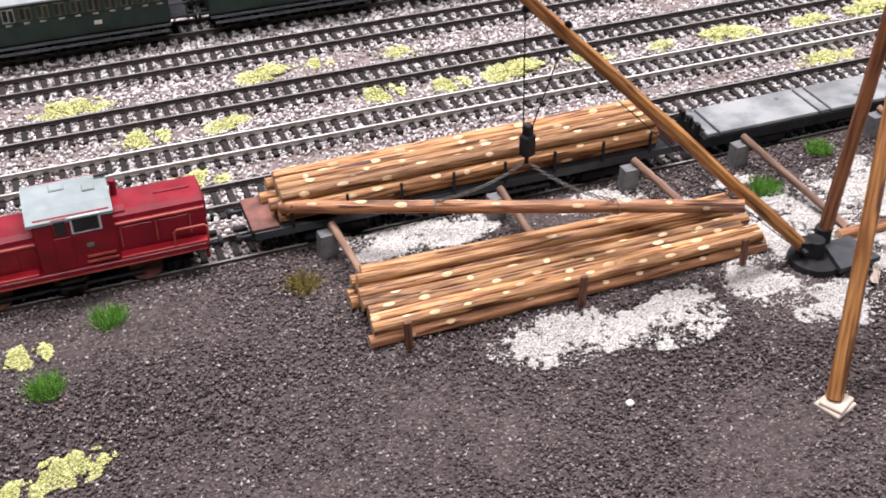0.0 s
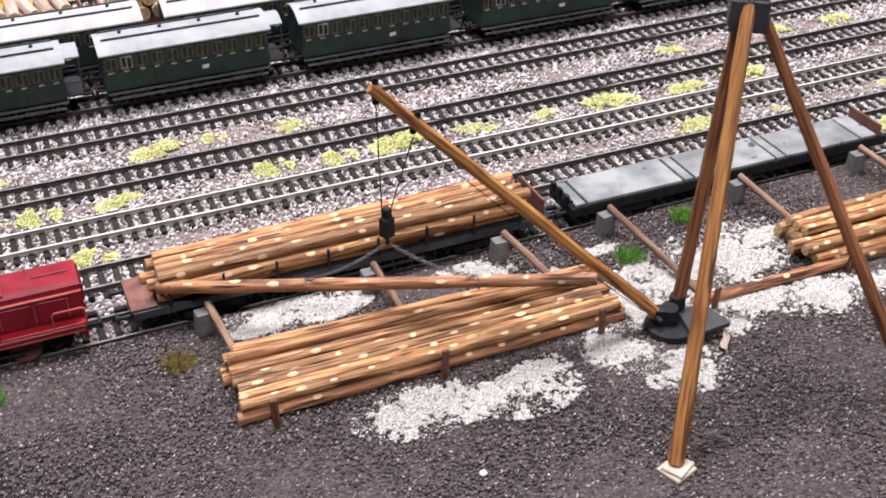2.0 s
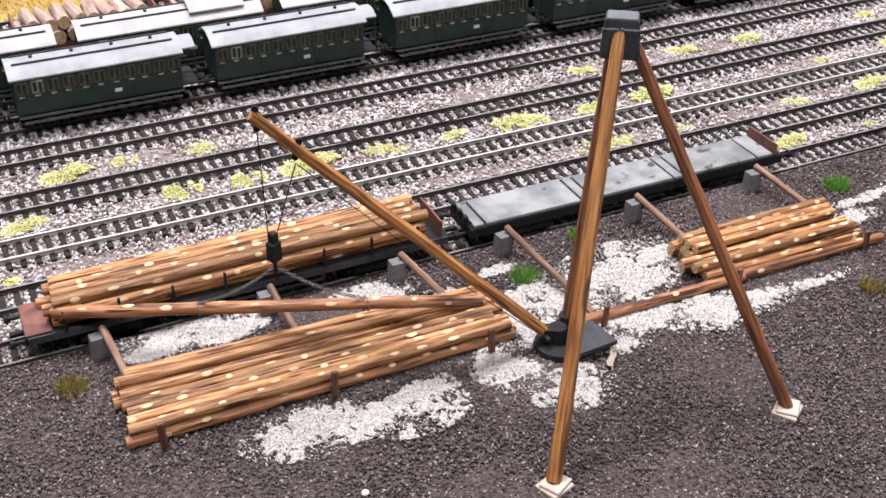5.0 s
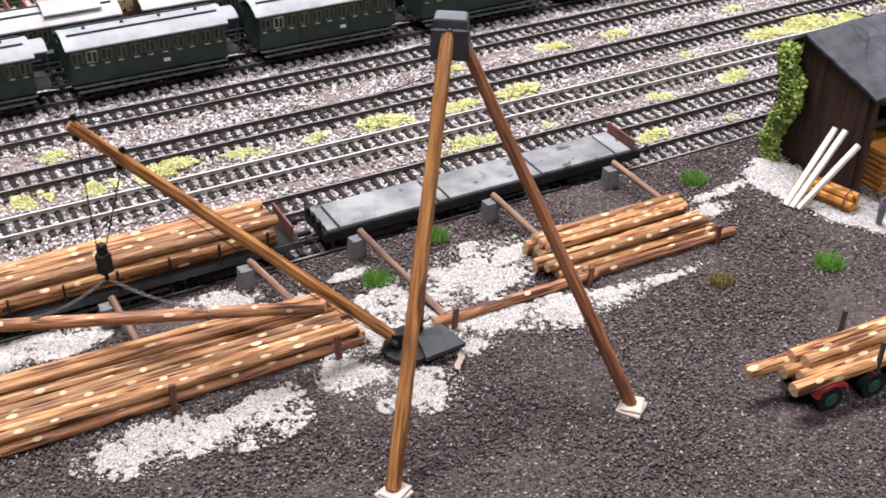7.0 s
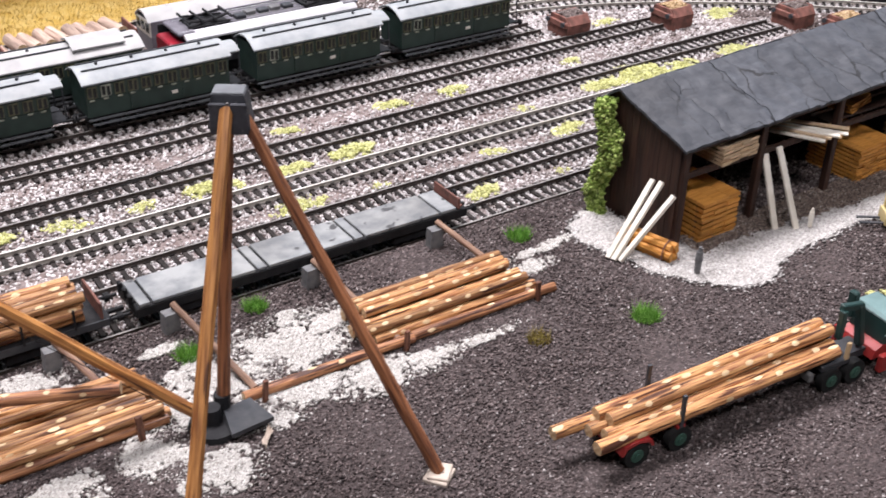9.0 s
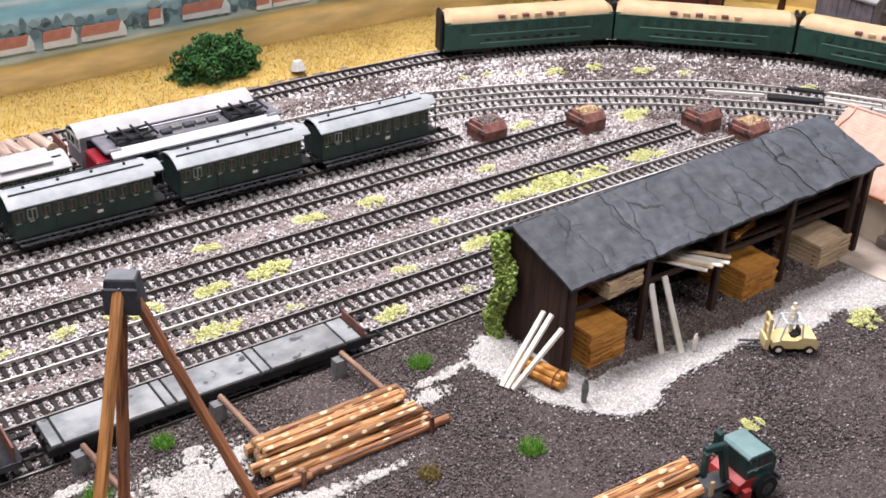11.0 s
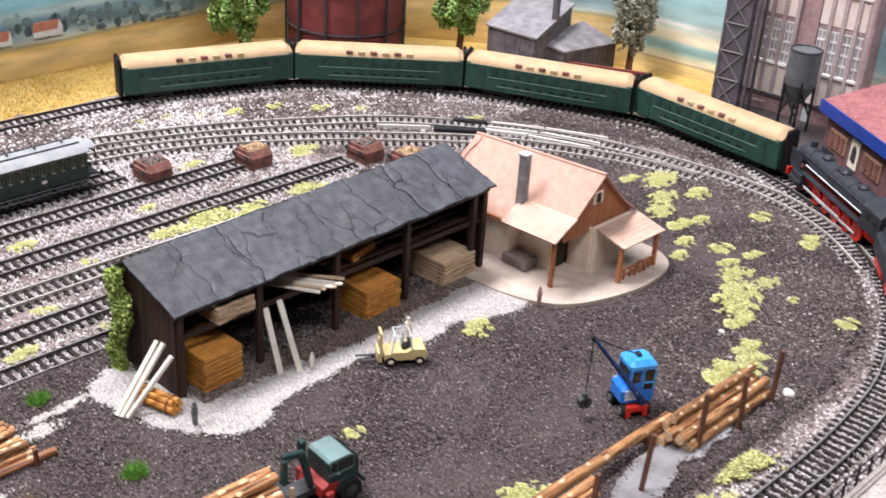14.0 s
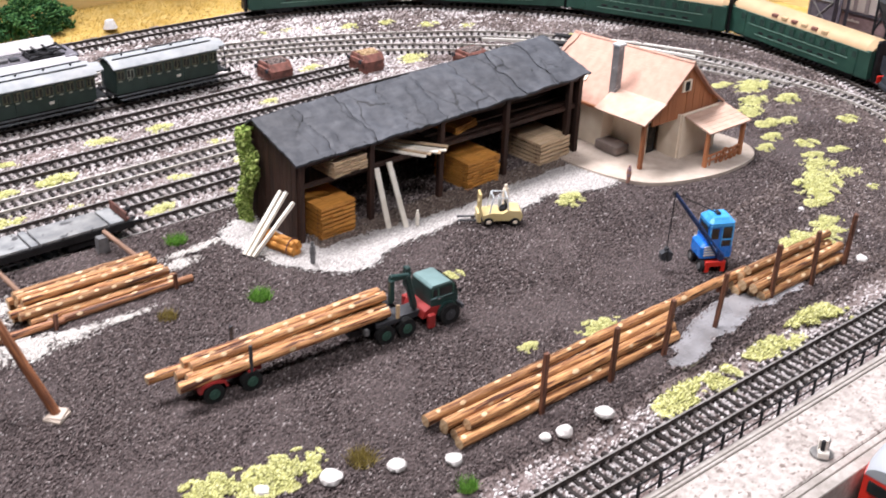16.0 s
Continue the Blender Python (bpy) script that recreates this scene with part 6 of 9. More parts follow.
# ------------------------------------------------ timber in and before the shed
def plank_stack(name, x, y, z, nx, nz, w, depth, h, mat, label, gap=0.0004, rz=0.0):
    t = thing(name, (x, y, z), label, "plank stack", "plank stacks in the shed", rz)
    for k in range(nz):
        row_shift = jit(0.0003)
        for i in range(nx):
            m = Mesh().box(((i + 0.5) * w / nx + jit(0.0002) + row_shift, depth / 2 + jit(0.0007), k * (h / nz) + h / nz / 2), (w / nx - 0.0001, depth + jit(0.0008), h / nz * 0.66))
            part("plank", m, mat, t)
        if k < nz - 1:
            for d in (0.15, 0.85):
                part("spacer", Mesh().box((w / 2, depth * d, (k + 1) * h / nz), (w * 0.98, 0.0016, h / nz * 0.32)), M_brown, t)
    return t


plank_stack("plank_stack", 0.6175, 0.3535, 0.0005, 3, 8, 0.0290, 0.036, 0.0265, M_orange, "stack of orange-brown planks on the shed floor", rz=2)
plank_stack("plank_stack", 0.6310, 0.3575, 0.0440, 4, 5, 0.0300, 0.034, 0.0115, M_pine, "stack of pale pinkish planks on the upper rack", rz=4)
plank_stack("plank_stack", 0.7525, 0.3560, 0.0005, 6, 9, 0.0330, 0.038, 0.0235, M_orange, "large stack of orange-brown battens", rz=2)
plank_stack("plank_stack", 0.8290, 0.3560, 0.0005, 3, 6, 0.0340, 0.038, 0.0205, M_pine, "stack of pale wide planks on the shed floor", rz=3)
plank_stack("plank_stack", 0.7480, 0.3660, 0.0450, 4, 3, 0.0270, 0.026, 0.0058, M_orange, "few orange-brown planks on the upper rack", rz=14)
for k in range(6):
    a = Vector((0.6760 + k * 0.0030, 0.3900, 0.0470 + (k % 2) * 0.0014))
    b = Vector((0.7050 + k * 0.0042, 0.3480 + jit(0.002), 0.0450 + (k % 3) * 0.0012))
    d = b - a
    m = Mesh().box((0, 0, 0), (0.0036, 0.0012, d.length), bevel=0.0002)
    single("plank", m, M_pine if k % 2 else M_white_wood, "loose pale plank sticking out of the upper rack", "plank", "loose planks", m=Matrix.Translation((a + b) / 2) @ d.to_track_quat("Z", "Y").to_matrix().to_4x4())


def leaning(a, b, w, t_, label, group):
    a, b = Vector(a), Vector(b)
    d = b - a
    m = Mesh().box((0, 0, 0), (w, t_, d.length), bevel=0.0002)
    single("board", m, M_white_wood, label, "board", group, m=Matrix.Translation((a + b) / 2) @ d.to_track_quat("Z", "Y").to_matrix().to_4x4())


leaning((0.5655, 0.3700, 0.001), (0.6010, 0.3785, 0.0355), 0.0030, 0.0022, "white squared timber leaning against the shed", "white timbers against the shed")
leaning((0.5670, 0.3668, 0.001), (0.6010, 0.3715, 0.0372), 0.0030, 0.0022, "white squared timber leaning against the shed", "white timbers against the shed")
leaning((0.5690, 0.3640, 0.001), (0.5985, 0.3590, 0.0350), 0.0030, 0.0022, "white squared timber leaning against the shed", "white timbers against the shed")
leaning((0.6675, 0.3430, 0.001), (0.6695, 0.3610, 0.0410), 0.0040, 0.0016, "white board leaning against the upper rack", "white boards before the shed")
leaning((0.6785, 0.3370, 0.001), (0.6805, 0.3610, 0.0430), 0.0040, 0.0016, "white board leaning against the upper rack", "white boards before the shed")
bundle = thing("post_bundle", (0.5885, 0.3640, 0.0062), "bundle of round orange posts lying beside the shed", "bundle", rz=-74)
bundle.scale = (1.0, 1.3, 1.3)
for q, r in [(0, 0)] + [(math.cos(a), math.sin(a)) for a in np.arange(6) * math.pi / 3]:
    part("post", Mesh().rod((-0.016 + jit(0.001), q * 0.0030, r * 0.0030), (0.016 + jit(0.001), q * 0.0030, r * 0.0030), 0.0016, n=8), M_orange, bundle)
for dx in (-0.011, 0.0125):
    part("band", Mesh().tube([(dx, 0.0049 * math.cos(a), 0.0049 * math.sin(a)) for a in np.linspace(0, 2 * math.pi, 13)], 0.0004), M_rust, bundle, "thin brown band")


# pale gravel apron before the shed, with a ragged rim
APRON = [(0.585, 0.418), (0.566, 0.402), (0.5655, 0.384), (0.573, 0.362), (0.578, 0.345), (0.590, 0.327), (0.606, 0.311), (0.625, 0.307), (0.640, 0.314), (0.656, 0.321), (0.685, 0.321), (0.715, 0.324), (0.735, 0.321), (0.762, 0.312), (0.784, 0.312), (0.800, 0.316), (0.820, 0.307), (0.848, 0.299), (0.866, 0.306), (0.872, 0.328), (0.870, 0.352), (0.84, 0.362), (0.76, 0.36), (0.68, 0.362), (0.615, 0.364), (0.60, 0.39), (0.598, 0.41)]
rim = [Vector((p.x + 0.0034 * noise.noise((p.x * 160, p.y * 160, 0)), p.y + 0.0034 * noise.noise((p.x * 160, p.y * 160, 8)))) for p in smooth_line(APRON + APRON[:1], 0.004)]
m = Mesh().prism([(p.x, p.y) for p in rim], 0.0020, (0, 0, 0.0004), u=(1, 0, 0), v=(0, 1, 0), w=(0, 0, 1))
M_apron = material("pale_gravel", (0.42, 0.40, 0.385), (0.29, 0.275, 0.262), 500, 0.95, bump=0.8, bump_scale=700, depth=0.0008)
M_apron_chip = many_coloured("gravel_chips", [(0.0, (0.26, 0.245, 0.235)), (0.25, (0.43, 0.41, 0.395)), (1.0, (0.62, 0.60, 0.585))], 0.9)
single("apron", m, M_apron, "pale gravel apron before the shed", "gravel", kind="structure")


def inside(poly, x, y):
    r = np.zeros(len(x), bool)
    for a, b in zip(poly, poly[1:] + poly[:1]):
        c = ((a[1] > y) != (b[1] > y)) & (x < (b[0] - a[0]) * (y - a[1]) / (b[1] - a[1] + 1e-12) + a[0])
        r ^= c
    return r


gx, gy = RNG.uniform(0.56, 0.88, 60000), RNG.uniform(0.295, 0.42, 60000)
ok = inside([(p.x, p.y) for p in rim], gx + RNG.normal(0, 0.0026, 60000), gy + RNG.normal(0, 0.0026, 60000))
ob = new("apron_chips", crumbs("apron_chips", np.stack([gx[ok], gy[ok], np.full(ok.sum(), 0.0012)], 1), RNG.uniform(0.0004, 0.0010, ok.sum()), M_apron_chip, 0.6, 1.4))
tagged(ob, "pale chips lying on the apron", "gravel", kind="stuff")
# floor litter, kept dense and dark to add the shade under the roof
gx, gy = RNG.uniform(0.61, 0.87, 15000), RNG.uniform(0.358, 0.425, 15000)
ob = new("shed_litter", crumbs("shed_litter", np.stack([gx, gy, np.full(15000, 0.0012)], 1), RNG.uniform(0.0005, 0.0012, 15000), M_grit, 0.6, 1.6))
tagged(ob, "dark litter on the shed's floor, dense to carry the roof's shade", "litter", kind="stuff")

gx, gy = RNG.uniform(0.612, 0.874, 26000), RNG.uniform(0.326, 0.364, 26000)
edge = 0.3475 + np.array([0.006 * noise.noise((a * 40, 2, 5)) + 0.003 * noise.noise((a * 170, 7, 5)) for a in gx]) - 0.007 * np.clip((gx - 0.66) / 0.05, 0, 1) * np.clip((0.80 - gx) / 0.04, 0, 1)
ok = gy + RNG.normal(0, 0.0012, 26000) > edge
ob = new("shed_earth", crumbs("shed_earth", np.stack([gx[ok], gy[ok], np.full(ok.sum(), 0.0017)], 1), RNG.uniform(0.0006, 0.0013, ok.sum()), M_earth_chip, 0.5, 1.6))
tagged(ob, "trodden brown earth before the shed's posts", "earth", kind="stuff")

# ivy up the shed's rear corner
n = 2600
iz = RNG.uniform(0.0, 0.070, n)
ia = RNG.uniform(0, 2 * np.pi, n)
ir = (0.0052 + 0.0034 * np.array([noise.noise((z * 90, a, 3)) for z, a in zip(iz, ia)])) * np.sqrt(RNG.uniform(0.3, 1, n)) * (0.80 + iz * 4.5 - (iz > 0.055) * 0.25)
ivy_places = np.stack([0.5945 + iz * 0.03 + np.cos(ia) * ir, 0.4130 + np.sin(ia) * ir * 1.5 + 0.004 * np.sin(iz * 120), iz], 1)
ob = thing("ivy", (0, 0, 0), "yellow-green ivy climbing the shed's corner", "ivy")
part("leaves", pebbles("leaves", ivy_places, RNG.uniform(0.0010, 0.0019, n), M_ivy, 0.35, 1.2), None, ob)
part("stem", Mesh().rod((0.596, 0.413, -0.002), (0.598, 0.414, 0.062), 0.0012, 0.0005, 6), M_brown, ob)

# ---------------------------------------------------------------- the pink-roofed house
H0 = Vector((0.93, 0.36, 0))
house = thing("house", (H0.x - 0.003, H0.y - 0.003, 0), "small cream house with a pink tiled roof and porches", "house")


def hpart(name, m, mats, label="", smooth=False, parent=None):
    # the roof sinks a little towards the rear
    m.v = [(p[0], p[1], p[2] * (1 - 0.80 * max(0.0, p[1] - GY)) if p[2] > 0.03 else p[2]) for p in m.v]
    return part(name, put(m, H0), mats, parent or house, label, smooth)


GY, BY = 0.3060, 0.4330
for c, sz in (((0.912, 0.378, 0.0200), (0.0020, 0.106, 0.0420)), ((0.978, 0.370, 0.0200), (0.0020, 0.122, 0.0420)), ((0.945, 0.4310, 0.0200), (0.064, 0.0020, 0.0420))):
    hpart("wall", Mesh().box(c, sz), M_plaster, "cream plaster wall")
m = Mesh()
m.box((0.9150, 0.3250, 0.0200), (0.0060, 0.0020, 0.0420)).box((0.9250, 0.3250, 0.0360), (0.0150, 0.0020, 0.0100)).box((0.9600, 0.3250, 0.0200), (0.0400, 0.0020, 0.0420))
m.box((0.9325, 0.3140, 0.0200), (0.0020, 0.0200, 0.0420)).box((0.9555, 0.3030, 0.0200), (0.0450, 0.0020, 0.0420))
hpart("front_wall", m, M_plaster, "cream plaster front wall")
hpart("door", Mesh().box((0.9245, 0.3258, 0.0160), (0.0100, 0.0014, 0.0300), bevel=0.0003), M_window, "dark house door")
# gable of upright boards
x = 0.9010
while x < 0.9790:
    w = 0.0043

    def gz(q):
        d = abs(q - 0.9395)
        return 0.0815 - d * 1.02 if d < 0.029 else 0.0519 - (d - 0.029) * 0.62
    m = Mesh().prism([(x + 0.0001, 0.0370), (x + w - 0.0001, 0.0370), (x + w - 0.0001, max(0.0375, gz(x + w))), (x + 0.0001, max(0.0375, gz(x)))], 0.0016, (0, GY + 0.0015 + jit(0.0002), 0))
    hpart("gable_board", m, M_gable)
    x += w
hpart("side_wall", Mesh().box((0.8990, 0.3940, 0.0200), (0.0020, 0.0760, 0.0420)).box((0.9055, 0.3570, 0.0200), (0.0110, 0.0020, 0.0420)), M_plaster, "cream plaster side wall")
hpart("rear_gable", Mesh().prism([(0.902, 0.037), (0.977, 0.037), (0.967, 0.052), (0.9395, 0.0800), (0.912, 0.052)], 0.0016, (0, BY - 0.003, 0)), M_gable)
gw = hpart("gable_window", Mesh().box((0.9375, GY + 0.0002, 0.0640), (0.0105, 0.0014, 0.0095)), M_plaster, "small gable window with pale shutters")
hpart("pane", Mesh().box((0.9375, GY - 0.0004, 0.0640), (0.0048, 0.0012, 0.0075)), M_window, parent=house)


def tile_slope(path, y0, y1, name, label, mat=None, thick=0.0012):
    """Courses of tiles laid down a slope given as points (x, z), each course one strip lapping the next."""
    segs = []
    for (xa, za), (xb, zb) in zip(path, path[1:]):
        k = max(1, round(math.hypot(xb - xa, zb - za) / 0.0030))
        segs += [((xa + (xb - xa) * i / k, za + (zb - za) * i / k), (xa + (xb - xa) * (i + 1) / k, za + (zb - za) * (i + 1) / k)) for i in range(k)]
    for (xa, za), (xb, zb) in segs:
        d = Vector((xb - xa, zb - za)).normalized()
        nrm = Vector((-d.y, d.x)) if -d.y * 0 + d.x * 1 > 0 else Vector((d.y, -d.x))
        up = Vector((nrm.x, nrm.y)) * 0.00007
        poly = [(xa - up.x * 0.2, za - up.y * 0.2), (xb + up.x, zb + up.y), (xb + up.x - nrm.x * thick, zb + up.y - nrm.y * thick), (xa - nrm.x * thick, za - nrm.y * thick)]
        hpart(name, Mesh().prism(poly, y1 - y0, (0, (y0 + y1) / 2, 0)), mat or M_roof_tile)


tile_slope([(0.9395, 0.0835), (0.9070, 0.0540)], GY - 0.0035, BY, "tile_course", "")
# veranda courses painted lighter so the crease below the main slope shows
tile_slope([(0.9088, 0.0562), (0.8970, 0.0500), (0.8850, 0.0434)], GY - 0.0045, 0.3550, "veranda_tile_course", "", M_porch_tile_lit)
tile_slope([(0.9070, 0.0540), (0.8995, 0.0465), (0.8945, 0.0405)], 0.3552, BY, "tile_course", "")
tile_slope([(0.9395, 0.0835), (0.9690, 0.0540), (0.9860, 0.0420)], GY - 0.0035, BY, "tile_course", "")
hpart("ridge_tiles", Mesh().rod((0.9395, GY - 0.0035, 0.0832), (0.9395, BY, 0.0832), 0.0014, n=8), M_roof_tile)
for k in range(7):
    y0, y1 = 0.3055 - k * 0.0043, 0.3055 - (k + 1) * 0.0043 - 0.0004
    z0, z1 = 0.0408 - k * 0.00100, 0.0408 - (k + 1) * 0.00100
    hpart("porch_tile_course", Mesh().prism([(y0, z0), (y1, z1 + 0.0001), (y1, z1 - 0.0010), (y0, z0 - 0.0012)], 0.0520, (0.9610, 0, 0), u=(0, 1, 0), v=(0, 0, 1), w=(1, 0, 0)), M_porch_tile_lit)
for x, y, h in ((0.8925, 0.3075, 0.0420), (0.9380, 0.2790, 0.0335), (0.9830, 0.2790, 0.0335)):
    hpart("porch_post", Mesh().box((x, y, h / 2 - 0.001), (0.0032, 0.0032, h), bevel=0.0003), M_gable, "brown porch post")
hpart("porch_beam", Mesh().box((0.9605, 0.2790, 0.0318), (0.048, 0.0026, 0.0022)).box((0.8925, 0.360, 0.0405), (0.0026, 0.110, 0.0022)), M_gable)
m = Mesh().box((0.9605, 0.2785, 0.0120), (0.043, 0.0012, 0.0014)).box((0.9605, 0.2785, 0.0075), (0.043, 0.0012, 0.0012))
for k in range(5):
    m.box((0.944 + k * 0.0083, 0.2785, 0.0070), (0.0012, 0.0012, 0.0110))
hpart("porch_railing", m, M_gable, "brown porch railing")
hpart("bench", Mesh().box((0.9010, 0.3460, 0.0078), (0.0150, 0.0240, 0.0070), bevel=0.0005).box((0.9010, 0.3380, 0.0030), (0.012, 0.0016, 0.0060)).box((0.9010, 0.3540, 0.0030), (0.012, 0.0016, 0.0060)), M_bench, "grey-brown table on the porch")
ch = hpart("chimney", Mesh().box((0.9065, 0.3540, 0.0710), (0.0066, 0.0070, 0.0450), bevel=0.0004), M_chimney, "grey stone chimney")
hpart("chimney_cap", Mesh().box((0.9065, 0.3540, 0.0945), (0.0082, 0.0086, 0.0018), bevel=0.0004), M_lightgrey, "light chimney cap")
SLAB = smooth_line([(0.874, 0.420), (0.856, 0.380), (0.857, 0.340), (0.864, 0.308), (0.880, 0.284), (0.910, 0.270), (0.950, 0.263), (0.990, 0.269), (1.006, 0.288), (1.006, 0.315), (0.992, 0.345), (0.990, 0.42), (0.93, 0.438), (0.874, 0.420)], 0.005)
m = Mesh().prism([(p.x, p.y) for p in SLAB], 0.0036, (0, 0, 0.0014), u=(1, 0, 0), v=(0, 1, 0), w=(0, 0, 1))
hpart("base_slab", m, M_slab, "pale rounded base slab")

hpart("flashing", Mesh().prism([(-0.0052, -0.0030), (0.0048, -0.0042), (0.0058, 0.0024), (-0.0036, 0.0036)], 0.0010, (0.9035, 0.3490, 0.0518), u=(0, 1, 0), v=(0.86, 0, 0.51), w=(-0.51, 0, 0.86)), M_plaster, "pale mortar patch")
hpart("flashing", Mesh().prism([(-0.0040, -0.0030), (0.0030, -0.0036), (0.0042, 0.0030), (-0.0028, 0.0036)], 0.0010, (0.9085, 0.3900, 0.0565), u=(0, 1, 0), v=(0.74, 0, 0.67), w=(-0.67, 0, 0.74)), M_plaster, "pale mortar patch")
hpart("verge_wire", Mesh().tube([(0.9395 - k * 0.0045, BY - 0.006 - 0.0015 * math.sin(k * 1.3), 0.0845 - k * 0.0040) for k in range(9)], 0.0007), M_roof_tile, "thin pink verge cord")
# wheel and odds on the veranda
t = thing("cart_wheel", (0.958, 0.2745, 0.0085), "brown spoked cart wheel leaning on the veranda railing", "wheel")
m = Mesh()
ring = [(0.0062 * math.cos(a), 0, 0.0062 * math.sin(a)) for a in np.linspace(0, 2 * math.pi, 17)]
for a, b in zip(ring, ring[1:]):
    m.rod(a, b, 0.0007, n=5)
for a in np.arange(6) * math.pi / 3:
    m.rod((0, 0, 0), (0.006 * math.cos(a), 0, 0.006 * math.sin(a)), 0.0005, n=5)
part("rim", m, M_gable, t)
part("hub", Mesh().wheel((0, 0, 0), (0, 1, 0), 0.0013, 0.002, 0, 8), M_gable, t)
copy_thing(t, pose(0.970, 0.2740, 0.0085, 8, 0, 10))


# plain painted figures
def figure(x, y, z, mat, h=0.019, rz=0):
    m = Mesh()
    m.rod((0, 0, 0), (0, 0, h * 0.48), h * 0.10, h * 0.12, 8).rod((0, 0, h * 0.46), (0, 0, h * 0.82), h * 0.14, h * 0.11, 8).rod((0, 0, h * 0.84), (0, 0, h), h * 0.075, h * 0.06, 8)
    return single("figurine", m, mat, "tiny plain painted model figurine", "figurine", m=pose(x, y, z, 0, 0, rz), smooth=True)


figure(0.8640, 0.2935, 0.002, M_skin, 0.015)
figure(0.5950, 0.3320, 0.002, M_grey, 0.016)
figure(0.6860, 0.3340, 0.002, M_white_wood, 0.012)
figure(0.7560, 0.3180, 0.002, M_plaster, 0.019)

# ---------------------------------------------------------------- log lorry
def tyre_wheel(parent, x, y, r, w=0.0042, hub=M_hub):
    ob = part("wheel", Mesh().wheel((0, 0, 0), (0, 1, 0), r, w, 0, 20), M_tyre, parent, "black tyre", True)
    ob.matrix_basis = pose(x, y, r)
    part("hub", Mesh().wheel((0, 0, 0), (0, 1, 0), r * 0.52, w * 1.12, 0, 14).wheel((0, 0, 0), (0, 1, 0), r * 0.2, w * 1.35, 0, 8), hub, ob, "painted hub")


def log_lorry():
    t = thing("log_lorry", (0.5300, 0.2430, 0.0), "dark green timber lorry with red chassis, carrying long logs", "lorry", rz=-4.8)
    r = 0.0062
    for x in (-0.0640, -0.0410):
        for s in (-1, 1):
            tyre_wheel(t, x, s * 0.0110, r)
    for x in (0.0470, 0.0620):
        for s in (-1, 1):
            tyre_wheel(t, x, s * 0.0110, r)
    for s in (-1, 1):
        tyre_wheel(t, 0.0925, s * 0.0125, 0.0070, 0.0046, M_dark_grey)
    part("trailer_frame", Mesh().box((-0.0520, 0, 0.0090), (0.0400, 0.0120, 0.0030)).box((-0.0640, 0, 0.0115), (0.0120, 0.0230, 0.0022), bevel=0.0005).box((-0.041, 0, 0.0120), (0.004, 0.0250, 0.0025)), M_chassis, t, "red trailer frame")
    for s in (-1, 1):
        part("mudguard", Mesh().prism([(-0.0085, 0.0090), (-0.0070, 0.0128), (-0.003, 0.0143), (0.003, 0.0143), (0.0070, 0.0128), (0.0085, 0.0090), (0.0072, 0.0090), (0.0058, 0.0118), (0.0, 0.0131), (-0.0058, 0.0118), (-0.0072, 0.0090)], 0.0052, (-0.0640, s * 0.0108, 0)), M_chassis, t, "red mudguard")
        part("bolster_post", Mesh().box((-0.0410, s * 0.0120, 0.0200), (0.0018, 0.0014, 0.0180)), M_dark_grey, t)
        part("bolster_post", Mesh().box((0.0560, s * 0.0110, 0.0190), (0.0020, 0.0014, 0.0090)), M_cream_roof, t, "ochre bolster post")
    part("chassis", Mesh().box((0.0620, 0, 0.0090), (0.0720, 0.0110, 0.0040)).box((0.0500, 0, 0.0135), (0.0180, 0.0230, 0.0030), bevel=0.0005), M_dark_grey, t, "dark chassis")
    part("rear_beam", Mesh().box((0.0345, 0, 0.0115), (0.0030, 0.0240, 0.0040), bevel=0.0005), M_grey, t)
    m = Mesh().prism([(0.0745, 0.0075), (0.098, 0.0075), (0.098, 0.0120), (0.088, 0.0130), (0.080, 0.0140), (0.0760, 0.0120)], 0.0215)
    part("chassis_red", m, M_chassis, t, "red chassis fairing")
    for s in (-1, 1):
        part("step", Mesh().box((0.0785, s * 0.0140, 0.0070), (0.0050, 0.0030, 0.0090), bevel=0.0005), M_chassis, t)
    prof = [(-0.0090, 0.0110), (0.0120, 0.0110), (0.0138, 0.0140), (0.0140, 0.0195), (0.0112, 0.0268), (0.0088, 0.0285), (-0.0080, 0.0285), (-0.0090, 0.0278)]
    cab = part("cab", Mesh().prism(prof, 0.0228, (0.0880, 0, 0)), M_cab, t, "dark green cab")
    cab.matrix_basis = Matrix.Translation((0.0905, 0, 0.0105)) @ Matrix.Diagonal((0.88, 0.90, 0.90, 1)) @ Matrix.Translation((-0.0905, 0, -0.0105))
    m = Mesh().prism([(-0.0088, 0.0285), (0.0092, 0.0285), (0.0072, 0.0300), (-0.0072, 0.0300)], 0.0222, (0.0880, 0, 0))
    part("cab_roof", m, M_cab_roof, cab, "pale green cab roof")
    for s in (-1, 1):
        part("side_window", Mesh().box((0.0915, s * 0.0114, 0.0238), (0.0105, 0.0008, 0.0062)), M_window, cab)
        part("rear_side_window", Mesh().box((0.0825, s * 0.0114, 0.0242), (0.0040, 0.0008, 0.0052)), M_window, cab)
        # lighter green pillars and ledge paint the highlights on the window edges
        for x in (0.0800, 0.0850, 0.0975):
            part("window_pillar", Mesh().box((x, s * 0.0117, 0.0240), (0.0010, 0.0008, 0.0072), bevel=0.0002), M_hub, cab)
        part("window_ledge", Mesh().box((0.0885, s * 0.0117, 0.0203), (0.0190, 0.0010, 0.0008)), M_cab_roof, cab, "light green ledge painted as an edge highlight")
